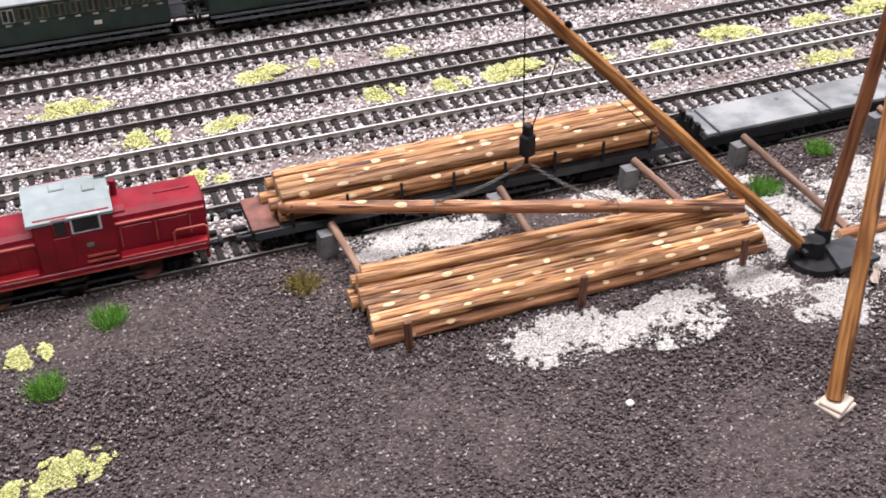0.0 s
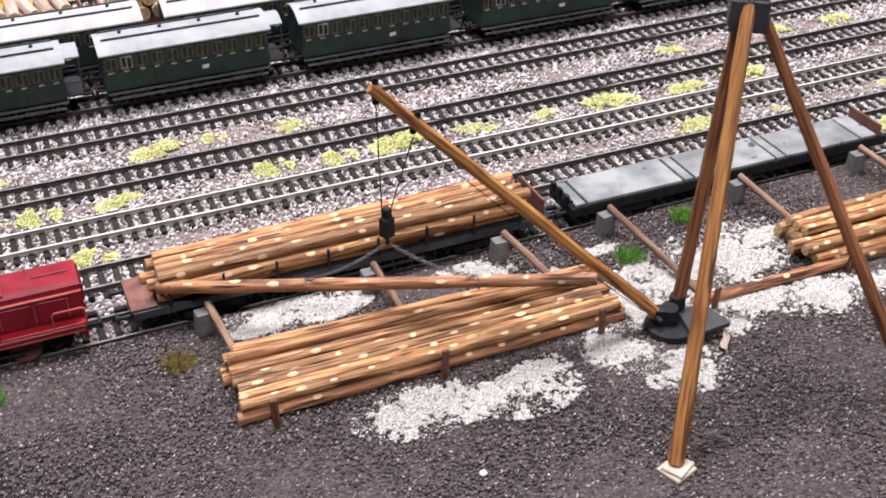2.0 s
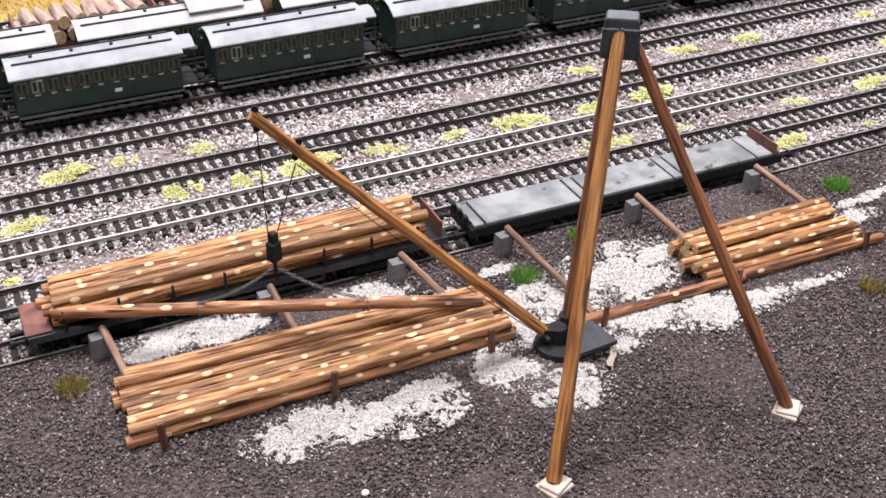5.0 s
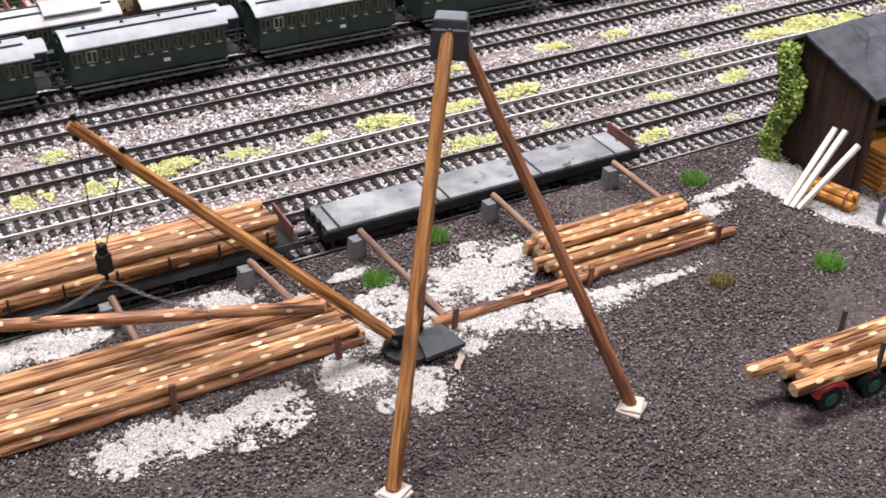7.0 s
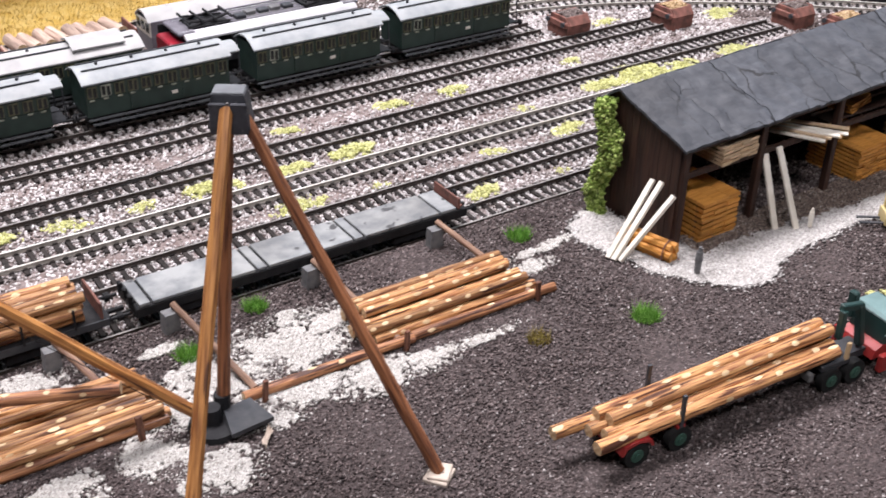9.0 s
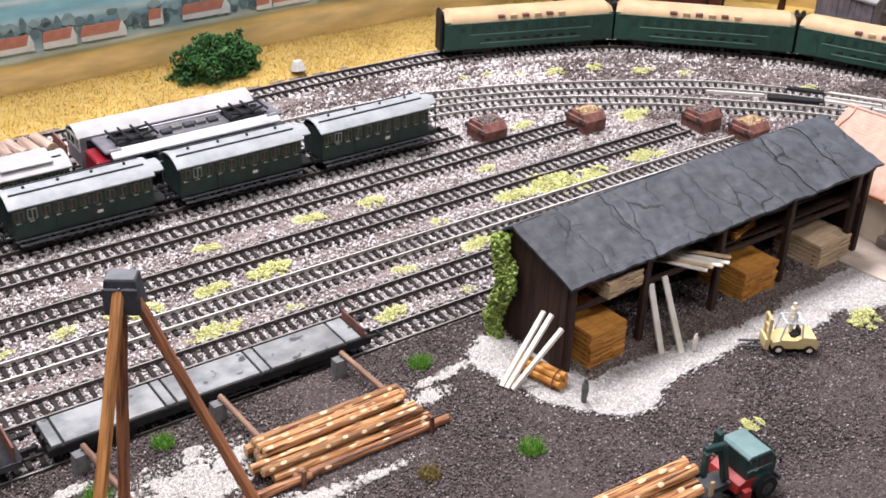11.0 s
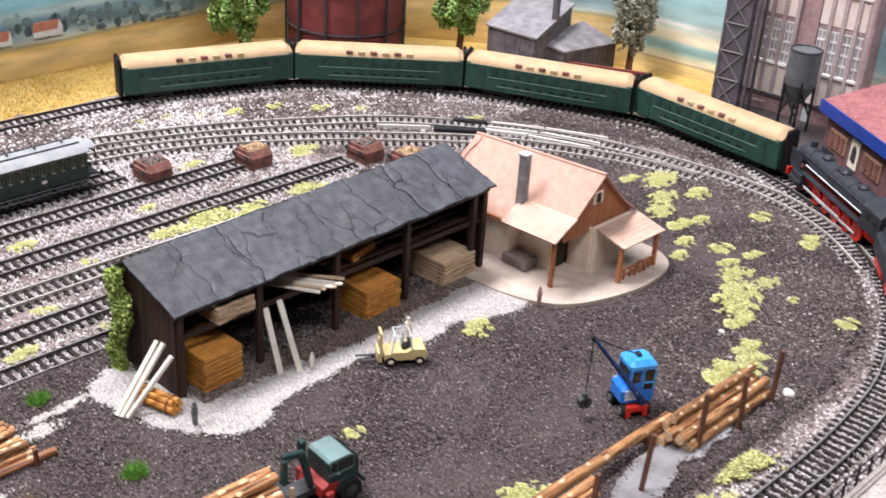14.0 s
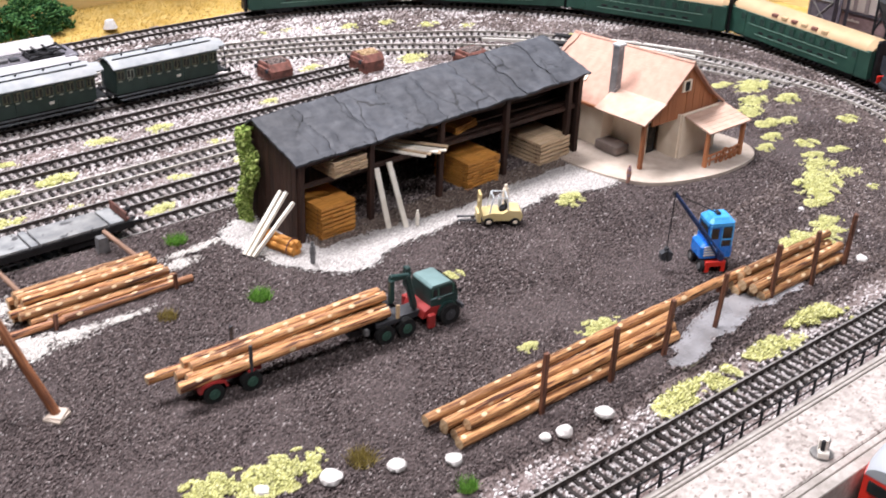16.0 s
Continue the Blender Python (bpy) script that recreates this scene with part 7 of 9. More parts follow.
        part("mirror", Mesh().rod((0.1000, s * 0.0115, 0.0225), (0.1010, s * 0.0142, 0.0235), 0.0003, n=5).box((0.1012, s * 0.0146, 0.0228), (0.0006, 0.0016, 0.0034)), M_black, cab)
        part("door_handle", Mesh().box((0.0860, s * 0.0116, 0.0190), (0.0020, 0.0008, 0.0005)), M_lightgrey, cab)
        part("wheel_arch", Mesh().prism([(0.0085 * math.cos(a), 0.0085 * math.sin(a)) for a in np.linspace(0, math.pi, 9)], 0.0030, (0.0925, s * 0.0122, 0.0070)), M_cab, cab)
        part("head_lamp", Mesh().rod((0.1015, s * 0.0095, 0.0150), (0.1030, s * 0.0095, 0.0150), 0.0016, n=10), M_lightgrey, cab, "round head lamp")
    part("windscreen", Mesh().prism([(0.0142, 0.0208), (0.0118, 0.0268), (0.0124, 0.0268), (0.0148, 0.0208)], 0.0205, (0.0880, 0, 0)), M_window, cab)
    part("windscreen_bar", Mesh().prism([(0.0146, 0.0204), (0.0120, 0.0270), (0.0130, 0.0270), (0.0156, 0.0204)], 0.0010, (0.0880, 0, 0)), M_cab, cab)
    part("grille", Mesh().box((0.1022, 0, 0.0158), (0.0008, 0.0120, 0.0050)), M_black, cab)
    part("bumper", Mesh().box((0.1025, 0, 0.0095), (0.0022, 0.0270, 0.0030), bevel=0.0005), M_dark_grey, t)
    m = Mesh().box((0.0700, -0.0030, 0.0250), (0.0036, 0.0040, 0.0250), bevel=0.0005, rot=Matrix.Rotation(radians(-14), 3, "Y")).box((0.0620, -0.0030, 0.0372), (0.0140, 0.0032, 0.0032), bevel=0.0005, rot=Matrix.Rotation(radians(10), 3, "Y")).box((0.0555, -0.0045, 0.0300), (0.0030, 0.0032, 0.0150), bevel=0.0004).box((0.0735, 0.0060, 0.0300), (0.0036, 0.0045, 0.0130), bevel=0.0005)
    part("loading_crane", m, M_cab, t, "folded dark green loading crane")
    a4 = t.matrix_basis
    for x0, x1, y, z0, z1 in ((-0.0940, 0.0500, 0.0068, 0.0150, 0.0205), (-0.0800, 0.0510, 0.0010, 0.0155, 0.0205), (-0.0760, 0.0510, -0.0050, 0.0160, 0.0205), (-0.0745, 0.0515, 0.0042, 0.0200, 0.0265), (-0.0720, 0.0520, -0.0018, 0.0205, 0.0265), (-0.0830, 0.0505, -0.0095, 0.0150, 0.0200)):
        make_log(a4 @ Vector((x0, y, z0)), a4 @ Vector((x1, y, z1)), 0.0031, 9, "logs on the lorry", "long pale pine log lying on the lorry")


log_lorry()


# ---------------------------------------------------------------- blue mobile crane
def mobile_crane():
    t = thing("mobile_crane", (0.8115, 0.1740, 0.0), "blue wheeled grab crane with a red undercarriage", "crane", rz=152)
    t.scale = (0.76, 0.76, 0.76)
    for y in (-0.0095, 0.0105):
        for x in (-0.0105, 0.0105):
            w = part("wheel", Mesh().wheel((x, y, 0.0056), (1, 0, 0), 0.0056, 0.0042, 0, 18), M_black, t, "black rubber wheel", True)
            part("rim", Mesh().wheel((x + (0.0012 if x > 0 else -0.0012), y, 0.0056), (1, 0, 0), 0.0030, 0.0032, 0, 12), M_grey, w)
    m = Mesh().box((0, 0, 0.0085), (0.0150, 0.0250, 0.0040), bevel=0.0006)
    for y in (-0.0145, 0.0155):
        m.box((0, y, 0.0098), (0.0190, 0.0030, 0.0050), bevel=0.0005).box((-0.0075, y, 0.0050), (0.0040, 0.0030, 0.0060), bevel=0.0005).box((0.0075, y, 0.0050), (0.0040, 0.0030, 0.0060), bevel=0.0005)
    part("undercarriage", m, M_bright_red, t, "bright red undercarriage")
    part("slew_ring", Mesh().rod((0, 0, 0.0100), (0, 0, 0.0132), 0.0080, n=18), M_black, t)
    body = part("house", Mesh().box((-0.0020, 0, 0.0195), (0.0300, 0.0230, 0.0130), bevel=0.0022), M_blue, t, "bright blue machine house")
    part("cab", Mesh().box((-0.0040, 0, 0.0345), (0.0230, 0.0226, 0.0210), bevel=0.0024), M_blue, body)
    part("roof_dome", Mesh().box((-0.0040, 0, 0.0468), (0.0250, 0.0240, 0.0060), bevel=0.0034).box((-0.0040, 0, 0.0500), (0.0180, 0.0170, 0.0022), bevel=0.0018), M_blue_glint, body, "glossy blue domed roof, lightened by a painted highlight")
    for sd in (-1, 1):
        part("side_window", Mesh().box((-0.0095, sd * 0.0112, 0.0375), (0.0085, 0.0010, 0.0110)), M_window, body)
        part("side_window", Mesh().box((-0.0095, sd * 0.0112, 0.0275), (0.0085, 0.0010, 0.0058)), M_window, body)
        part("side_window", Mesh().box((0.0020, sd * 0.0112, 0.0370), (0.0070, 0.0010, 0.0100)), M_window, body)
        for x in (-0.0144, -0.0042, 0.0066):
            part("pillar", Mesh().box((x, sd * 0.0116, 0.0345), (0.0015, 0.0012, 0.0205), bevel=0.0003), M_blue_glint, body, "light blue window pillar")
        part("window_bar", Mesh().box((-0.0093, sd * 0.0116, 0.0312), (0.0092, 0.0012, 0.0012), bevel=0.0003), M_blue_glint, body)
        for k in range(4):
            part("louvre", Mesh().box((0.0050, sd * 0.0117, 0.0165 + k * 0.0026), (0.0110, 0.0012, 0.0012), bevel=0.0003), M_lightgrey, body, "light grey louvre slat")
    part("front_window", Mesh().box((0.0076, 0.0, 0.0365), (0.0010, 0.0160, 0.0110)), M_window, body)
    part("rear_window", Mesh().box((-0.0156, 0.0, 0.0370), (0.0010, 0.0140, 0.0090)), M_window, body)
    tip, foot = Vector((0.0420, 0.0050, 0.0760)), Vector((-0.0040, 0.0170, 0.0170))
    for s in (-1, 1):
        m = Mesh().rod(foot + Vector((0, s * 0.0026, s * 0.0026)), tip + Vector((0, s * 0.0008, s * 0.0008)), 0.0010, n=6)
        part("boom", m, M_blue_dark, t, "dark blue lattice boom")
    m = Mesh()
    for k in range(9):
        a, b = k / 9, (k + 1) / 9
        s = 1 if k % 2 else -1
        m.rod(foot.lerp(tip, a) + Vector((0, s * 0.0026 * (1 - a), s * 0.0026 * (1 - a))), foot.lerp(tip, b) + Vector((0, -s * 0.0026 * (1 - b), -s * 0.0026 * (1 - b))), 0.0005, n=5)
    part("boom_lacing", m, M_blue_dark, t)
    part("boom_foot", Mesh().box(foot + Vector((0, -0.0030, 0)), (0.0050, 0.0080, 0.0060), bevel=0.0006), M_blue_dark, t, "dark blue boom bracket")
    part("boom_head", Mesh().wheel(tip, (0, 1, 0), 0.0022, 0.0030, 0, 12), M_black, t)
    part("stay_wire", Mesh().rod(tip, (-0.0020, 0, 0.0525), 0.0003, n=5).rod(tip + Vector((0, 0.001, 0)), (-0.0020, 0.002, 0.0525), 0.0003, n=5), M_wire, t)
    part("stay_frame", Mesh().box((-0.0030, 0, 0.0520), (0.0040, 0.0060, 0.0030), bevel=0.0005), M_black, t)
    m = Mesh().rod(tip, tip + Vector((0.0015, 0.0005, -0.0540)), 0.0003, n=5).rod(tip + Vector((0, 0.0012, 0)), tip + Vector((0.0015, 0.0012, -0.0540)), 0.0003, n=5)
    part("grab_wire", m, M_wire, t)
    g = tip + Vector((0.0015, 0.0008, -0.0540))
    m = Mesh().box(g, (0.0040, 0.0040, 0.0050), bevel=0.0006)
    for s in (-1, 1):
        m.prism([(0, 0), (s * 0.0055, -0.0030), (s * 0.0050, -0.0090), (s * 0.0010, -0.0115), (s * 0.0015, -0.006)], 0.0060, g)
    part("grab", m, M_dark_grey, t, "dark metal grab")


mobile_crane()


# ---------------------------------------------------------------- forklift
def forklift():
    t = thing("forklift", (0.7385, 0.3055, 0.0018), "small pale yellow forklift truck before the shed", "forklift", rz=146)
    t.scale = (1.12, 1.08, 0.88)
    part("body", Mesh().prism([(-0.0135, 0.0035), (0.0110, 0.0035), (0.0110, 0.0085), (0.0060, 0.0100), (-0.0020, 0.0100), (-0.0050, 0.0125), (-0.0125, 0.0120), (-0.0145, 0.0080)], 0.0130), M_yellow, t, "pale yellow body")
    for x, r in ((0.0075, 0.0032), (-0.0095, 0.0030)):
        for s in (-1, 1):
            tyre_wheel(t, x, s * 0.0062, r, 0.0030, M_plaster)
    m = Mesh()
    for s in (-1, 1):
        m.box((0.0130, s * 0.0040, 0.0130), (0.0016, 0.0016, 0.0240))
    m.box((0.0130, 0, 0.0180), (0.0014, 0.0090, 0.0014)).box((0.0130, 0, 0.0250), (0.0014, 0.0090, 0.0014)).box((0.0142, 0, 0.0060), (0.0014, 0.0110, 0.0080))
    part("mast", m, M_yellow, t, "yellow lifting mast")
    for s in (-1, 1):
        part("fork", Mesh().box((0.0205, s * 0.0030, 0.0026), (0.0130, 0.0016, 0.0008)), M_dark_grey, t, "dark fork tine")
        part("guard_post", Mesh().rod((0.0070, s * 0.0058, 0.009), (0.0050, s * 0.0056, 0.0235), 0.0005, n=6).rod((-0.0050, s * 0.0058, 0.012), (-0.0040, s * 0.0056, 0.0235), 0.0005, n=6), M_lightgrey, t)
    part("guard_frame", Mesh().tube([(0.005, -0.0056, 0.0235), (-0.004, -0.0056, 0.0235), (-0.004, 0.0056, 0.0235), (0.005, 0.0056, 0.0235), (0.005, -0.0056, 0.0235)], 0.0005), M_lightgrey, t, "light guard frame")
    part("seat", Mesh().box((-0.0020, 0, 0.0115), (0.0045, 0.0060, 0.0030), bevel=0.0006).box((-0.0040, 0, 0.0140), (0.0012, 0.0060, 0.0050)), M_black, t)


forklift()
figure(0.7390, 0.3062, 0.0125, M_lightgrey, 0.0105)

# ---------------------------------------------------------------- stacks behind tall posts along the front track
for x, y in ((0.601, 0.1195), (0.655, 0.1180), (0.700, 0.1172), (0.7495, 0.1180), (0.8085, 0.1190), (0.8460, 0.1135), (0.8890, 0.1165)):
    h = 0.0395 + jit(0.0015)
    m = Mesh().box((0, 0, h / 2 - 0.002), (0.0030, 0.0026, h + 0.004), bevel=0.0003)
    single("post", m, M_brown, "tall dark brown post before the log stacks", "post", "posts along the front track", m=pose(x, y, 0, jit(3), jit(3), jit(15)))
RF = 0.0034
FRONT = [("front", 0.549, 0.722, 0.1245, RF), ("front", 0.545, 0.728, 0.1318, RF), ("front", 0.550, 0.730, 0.1392, RF), ("front", 0.556, 0.724, 0.1282, RF * 2.75), ("front", 0.546, 0.731, 0.1356, RF * 2.75)]
for nm, x0, x1, y, z in FRONT:
    make_log((x0 + jit(0.004), y, z), (x1 + jit(0.006), y, z), RF * random.uniform(0.92, 1.05), 7, "logs in the left front stack", "brown log in the low stack behind posts")
make_log((0.541, 0.1470, RF + 0.003), (0.670, 0.1450, RF + 0.006), RF, 7, "logs in the left front stack", "long brown log at the stack's rear")
make_log((0.670, 0.1450, RF + 0.006), (0.812, 0.1440, RF + 0.006), RF, 6, "logs in the left front stack", "long brown log bridging the two stacks")
for x, y in ((0.672, 0.1450), (0.790, 0.1442)):
    single("bearer", Mesh().box((0, 0, 0.0030), (0.006, 0.006, 0.0064), bevel=0.0004), M_brown, "short brown bearer under the long log", "bearer", "bearers", m=pose(x, y, 0))
for row, ys in enumerate(((0.1225, 0.1297, 0.1370, 0.1442), (0.1260, 0.1333, 0.1405))):
    for y in ys:
        make_log((0.797 + jit(0.005), y - 0.001, RF + row * RF * 1.75), (0.891 + jit(0.006), y - 0.001, RF + row * RF * 1.75), RF * random.uniform(0.92, 1.05), 6, "logs in the right front stack", "brown log in the tall stack behind posts")
make_log((0.803, 0.1360, 0.0153), (0.893, 0.1353, 0.0153), RF * 0.9, 8, "logs in the right front stack", "brown log on top of the stack")

# grey puddle by the posts
PUD = smooth_line([(0.690, 0.104), (0.706, 0.116), (0.724, 0.123), (0.745, 0.131), (0.770, 0.136), (0.800, 0.134), (0.826, 0.124), (0.842, 0.116), (0.822, 0.114), (0.800, 0.113), (0.782, 0.116), (0.762, 0.108), (0.738, 0.109), (0.722, 0.102), (0.706, 0.100), (0.690, 0.104)], 0.0015)
wob = [(p.x + 0.0042 * noise.noise((p.x * 120, p.y * 120, 3)) + 0.0016 * noise.noise((p.x * 420, p.y * 420, 6)), p.y + 0.0042 * noise.noise((p.x * 120, p.y * 120, 9)) + 0.0016 * noise.noise((p.x * 420, p.y * 420, 1))) for p in PUD[:-1]]
m = Mesh().prism(wob, 0.0028, (0, 0, 0.0001), u=(1, 0, 0), v=(0, 1, 0), w=(0, 0, 1))
pick = RNG.integers(0, len(wob), 700)
pp = np.array(wob)[pick] + RNG.normal(0, 0.0016, (700, 2))
ob = new("puddle_grit", pebbles("puddle_grit", np.stack([pp[:, 0], pp[:, 1], np.full(700, 0.0012)], 1), RNG.uniform(0.0004, 0.0012, 700), M_grit, 0.6, 1.4))
tagged(ob, "dark grit round the puddle's rim", "grit", kind="stuff")
single("puddle", m, M_puddle, "smooth grey puddle round the posts", "puddle", kind="structure")

# low black fence and the speckled parapet
FENCE = [Vector((x, 0.0385)) for x in np.arange(0.505, 1.30, 0.0166)]
FENCE = [p if p.x < 0.95 else Vector((p.x, p.y + (p.x - 0.95) ** 2 * 1.5)) for p in FENCE]
fence = thing("fence", (0, 0, -0.004), "low thin black railing beside the front track", "fence")
for p in FENCE:
    part("fence_post", Mesh().box((p.x, p.y, 0.0080), (0.0013, 0.0012, 0.0160)), M_black, fence)
for z in (0.0090, 0.0150):
    for a, b in zip(FENCE, FENCE[1:]):
        part("fence_rail", Mesh().rod((a.x, a.y, z), (b.x, b.y, z), 0.00050, n=5), M_black, fence)


def par_y(x):
    return 0.0362 - (x - 0.6) * 0.004 + max(0.0, x - 0.98) ** 2 * 1.4


xs = np.linspace(0.40, 1.5, 111)
m = Mesh()
prof = [(-0.0425, -0.02), (-0.0425, 0.0040), (-0.0415, 0.0048), (-0.0075, 0.0048), (-0.0065, 0.0040), (-0.0065, -0.02)]
m.sheet([[(x, par_y(x) + a, b + (0.0005 * noise.noise((x * 130, a * 130, 4)) if b > 0.003 else 0)) for a, b in prof] for x in xs])
single("parapet", m, M_parapet, "pale speckled granite kerb along the layout's edge", "kerb", kind="structure")
M_lip = material("pale_kerb_lip", (0.42, 0.39, 0.365), (0.32, 0.295, 0.27), 260, 0.85, bump=0.5, bump_scale=500)
for y0, y1 in ((-0.0058, -0.0038), (-0.0034, 0.0), (-0.0475, -0.0432), (-0.0545, -0.0480)):
    m = Mesh().sheet([[(x, par_y(x) + a, b) for a, b in ((y0, -0.020), (y0, 0.0040), (y0 + 0.0004, 0.0046), (y1 - 0.0004, 0.0046), (y1, 0.0040), (y1, -0.020))] for x in xs])
    single("kerb_lip", m, M_lip, "narrow pale stone lip along the kerb", "kerb", kind="structure")
# a round base with a white signal motor on the kerb
t = thing("signal_motor", (0.689, 0.0010, 0.0050), "small white signal motor with a black pin on the kerb", "signal motor", rz=35)
part("base", Mesh().rod((0, 0, -0.0006), (0, 0, 0.0010), 0.0062, 0.0060, 20), M_chain, t, "grey round base", True)
part("housing", Mesh().box((0.0010, 0, 0.0050), (0.0032, 0.0050, 0.0085), bevel=0.0004).box((-0.0035, -0.0004, 0.0026), (0.0040, 0.0056, 0.0036), bevel=0.0004), M_cream_paint, t, "white housing")
part("rib", Mesh().box((0.0018, -0.0027, 0.0052), (0.0005, 0.0006, 0.0074)).box((0.0004, -0.0027, 0.0052), (0.0005, 0.0006, 0.0074)), M_dark_grey, t)
part("pin", Mesh().rod((-0.0030, 0.0005, 0.0044), (-0.0030, 0.0005, 0.0105), 0.0011, 0.0011, 10).rod((-0.0030, 0.0005, 0.0075), (0.0010, 0.0005, 0.0078), 0.0005, n=6), M_black, t, "black pin")


# a red railcar with a white roof on the lower track before the kerb
def lower_railcar():
    t = thing("railcar", (0.818, -0.0385, -0.0185), "red railcar with a smooth white roof below the kerb", "railcar", rz=-0.5)
    length, h = 0.262, 0.0160
    x0 = -length / 2
    rows = []
    for u, inset, drop in ((0.0, 0.0030, 0.0045), (0.006, 0.0012, 0.0016), (0.016, 0.0, 0.0), (length - 0.016, 0.0, 0.0), (length - 0.006, 0.0012, 0.0016), (length, 0.0030, 0.0045)):
        w = h - inset
        rows.append([(x0 + u, -w, 0.0060), (x0 + u, -w, 0.0330 - drop), (x0 + u, w, 0.0330 - drop), (x0 + u, w, 0.0060)])
    m = Mesh().sheet(rows)
    m.add(rows[0], [(0, 1, 2, 3)]).add(rows[-1], [(3, 2, 1, 0)])
    part("body", m, M_bright_red, t, "bright red body")
    rows = []
    for u, inset, drop in ((0.0, 0.0034, 0.0050), (0.006, 0.0014, 0.0018), (0.018, 0.0, 0.0), (length - 0.018, 0.0, 0.0), (length - 0.006, 0.0014, 0.0018), (length, 0.0034, 0.0050)):
        rows.append([(x0 + u, (h - inset) * math.cos(a), 0.0330 - drop + (0.0120 - drop) * math.sin(a)) for a in np.linspace(math.pi, 0, 13)])
    m = Mesh().sheet(rows)
    m.add(rows[0], [tuple(range(13))]).add(rows[-1], [tuple(range(12, -1, -1))])
    roof = part("roof", m, M_railcar_roof, t, "smooth white roof", True)
    for dx, dy in ((0.0045, 0.0), (-0.0045, 0.0), (0.0, 0.0042), (0.0, -0.0042)):
        part("roof_fan", Mesh().rod((-0.052 + dx, 0.003 + dy, 0.0430), (-0.052 + dx, 0.003 + dy, 0.0470), 0.0019, 0.0017, 12), M_grey, roof, "small grey roof fan")
    for s in (-1, 1):
        for k in range(9):
            part("window", Mesh().box((-0.100 + k * 0.025, s * (h + 0.0001), 0.0250), (0.0190, 0.0010, 0.0080), bevel=0.0002), M_window, t)
        part("end_window", Mesh().box((s * (length / 2 + 0.0002), 0, 0.0225), (0.0010, 0.0190, 0.0070)), M_window, t)
        part("stripe", Mesh().box((0, s * (h + 0.0001), 0.0185), (length - 0.020, 0.0006, 0.0012)), M_cream_paint, t, "pale waist line")
    part("underframe", Mesh().box((0, 0, 0.0050), (length - 0.02, 0.022, 0.0070)), M_black, t, "black underframe")
    axle_set(t, (-0.105, -0.085, 0.085, 0.105), 0.0056, 0.0, 0.0085)
    buffers(t, -length / 2, 0.0100, -1)
    buffers(t, length / 2, 0.0100, 1)


lower_railcar()

# white stones in the grass by the front track
for x, y, s in ((0.628, 0.0985, 0.0055), (0.599, 0.100, 0.005), (0.588, 0.103, 0.0035), (0.510, 0.132, 0.005), (0.478, 0.144, 0.006), (0.536, 0.118, 0.005), (0.446, 0.157, 0.004), (0.939, 0.186, 0.0024), (0.905, 0.113, 0.004), (0.214, 0.304, 0.0016)):
    m = Mesh()
    bm = bmesh.new()
    bmesh.ops.create_icosphere(bm, subdivisions=2, radius=s)
    for v in bm.verts:
        v.co *= 1 + 0.35 * noise.noise(v.co * (0.9 / s) + Vector((x * 50, y * 50, 0)))
        v.co.z *= 0.6
    me = bpy.data.meshes.new("stone")
    bm.to_mesh(me)
    bm.free()
    me.materials.append(M_stone)
    single("stone", me, None, "white rough stone lying on the ground", "stone", "white stones", m=pose(x, y, s * 0.3, 0, 0, jit(180)))


# ---------------------------------------------------------------- grass
def tuft_mesh(name, n, radius, height, mat, lean=0.35):
    a, r = RNG.uniform(0, 2 * np.pi, n), radius * np.sqrt(RNG.uniform(0, 1, n))
    roots = np.stack([np.cos(a) * r, np.sin(a) * r, np.full(n, -0.0005)], 1)
    return blades(name, roots, height, 0.0005, mat, lean)


GREEN = [tuft_mesh("grass_tuft", 520, 0.0062, 0.0080, M_green_grass, 0.55) for _ in range(3)]
DRY = [tuft_mesh("dry_tuft", 330, 0.0065, 0.0075, M_brown_grass, 0.5) for _ in range(2)]


def flock_mesh(n, rx, ry):
    a, r = RNG.uniform(0, 2 * np.pi, n), np.sqrt(RNG.uniform(0, 1, n))
    x, y = np.cos(a) * r * rx, np.sin(a) * r * ry
    f = np.array([noise.noise((p * 160, q * 160, rx * 900)) for p, q in zip(x, y)])
    f += 0.6 * np.array([noise.noise((p * 420, q * 420, ry * 900)) for p, q in zip(x, y)])
    ok = f + (1 - r) * 0.9 > 0.16
    x, y, r = x[ok], y[ok], r[ok]
    z = 0.0004 + 0.0018 * (1 - r ** 2) * RNG.uniform(0, 1, len(x))
    n1 = crumbs("yellow_flock", np.stack([x, y, z], 1), RNG.uniform(0.00022, 0.00048, len(x)), M_yellow_grass, 0.4, 2.2)
    return n1


FLOCK = [flock_mesh(4200, 0.012, 0.0080), flock_mesh(5000, 0.014, 0.0095), flock_mesh(3200, 0.010, 0.0075), flock_mesh(7000, 0.019, 0.0105)]


def clump(name, mesh, x, y, s, label, cat, group, z=None):
    h = float(ground_height(np.array([x]), np.array([y]))[0]) if z is None else z
    ob = single(name, mesh, None, label, cat, group)
    ob.matrix_basis = pose(x, y, h, 0, 0, random.uniform(-25, 25)) @ Matrix.Diagonal((s, s, s, 1)) @ Matrix.Diagonal((1.2, 1.2, 1, 1) if cat == "grass" and name == "yellow_grass" else (1, 1, 1, 1))


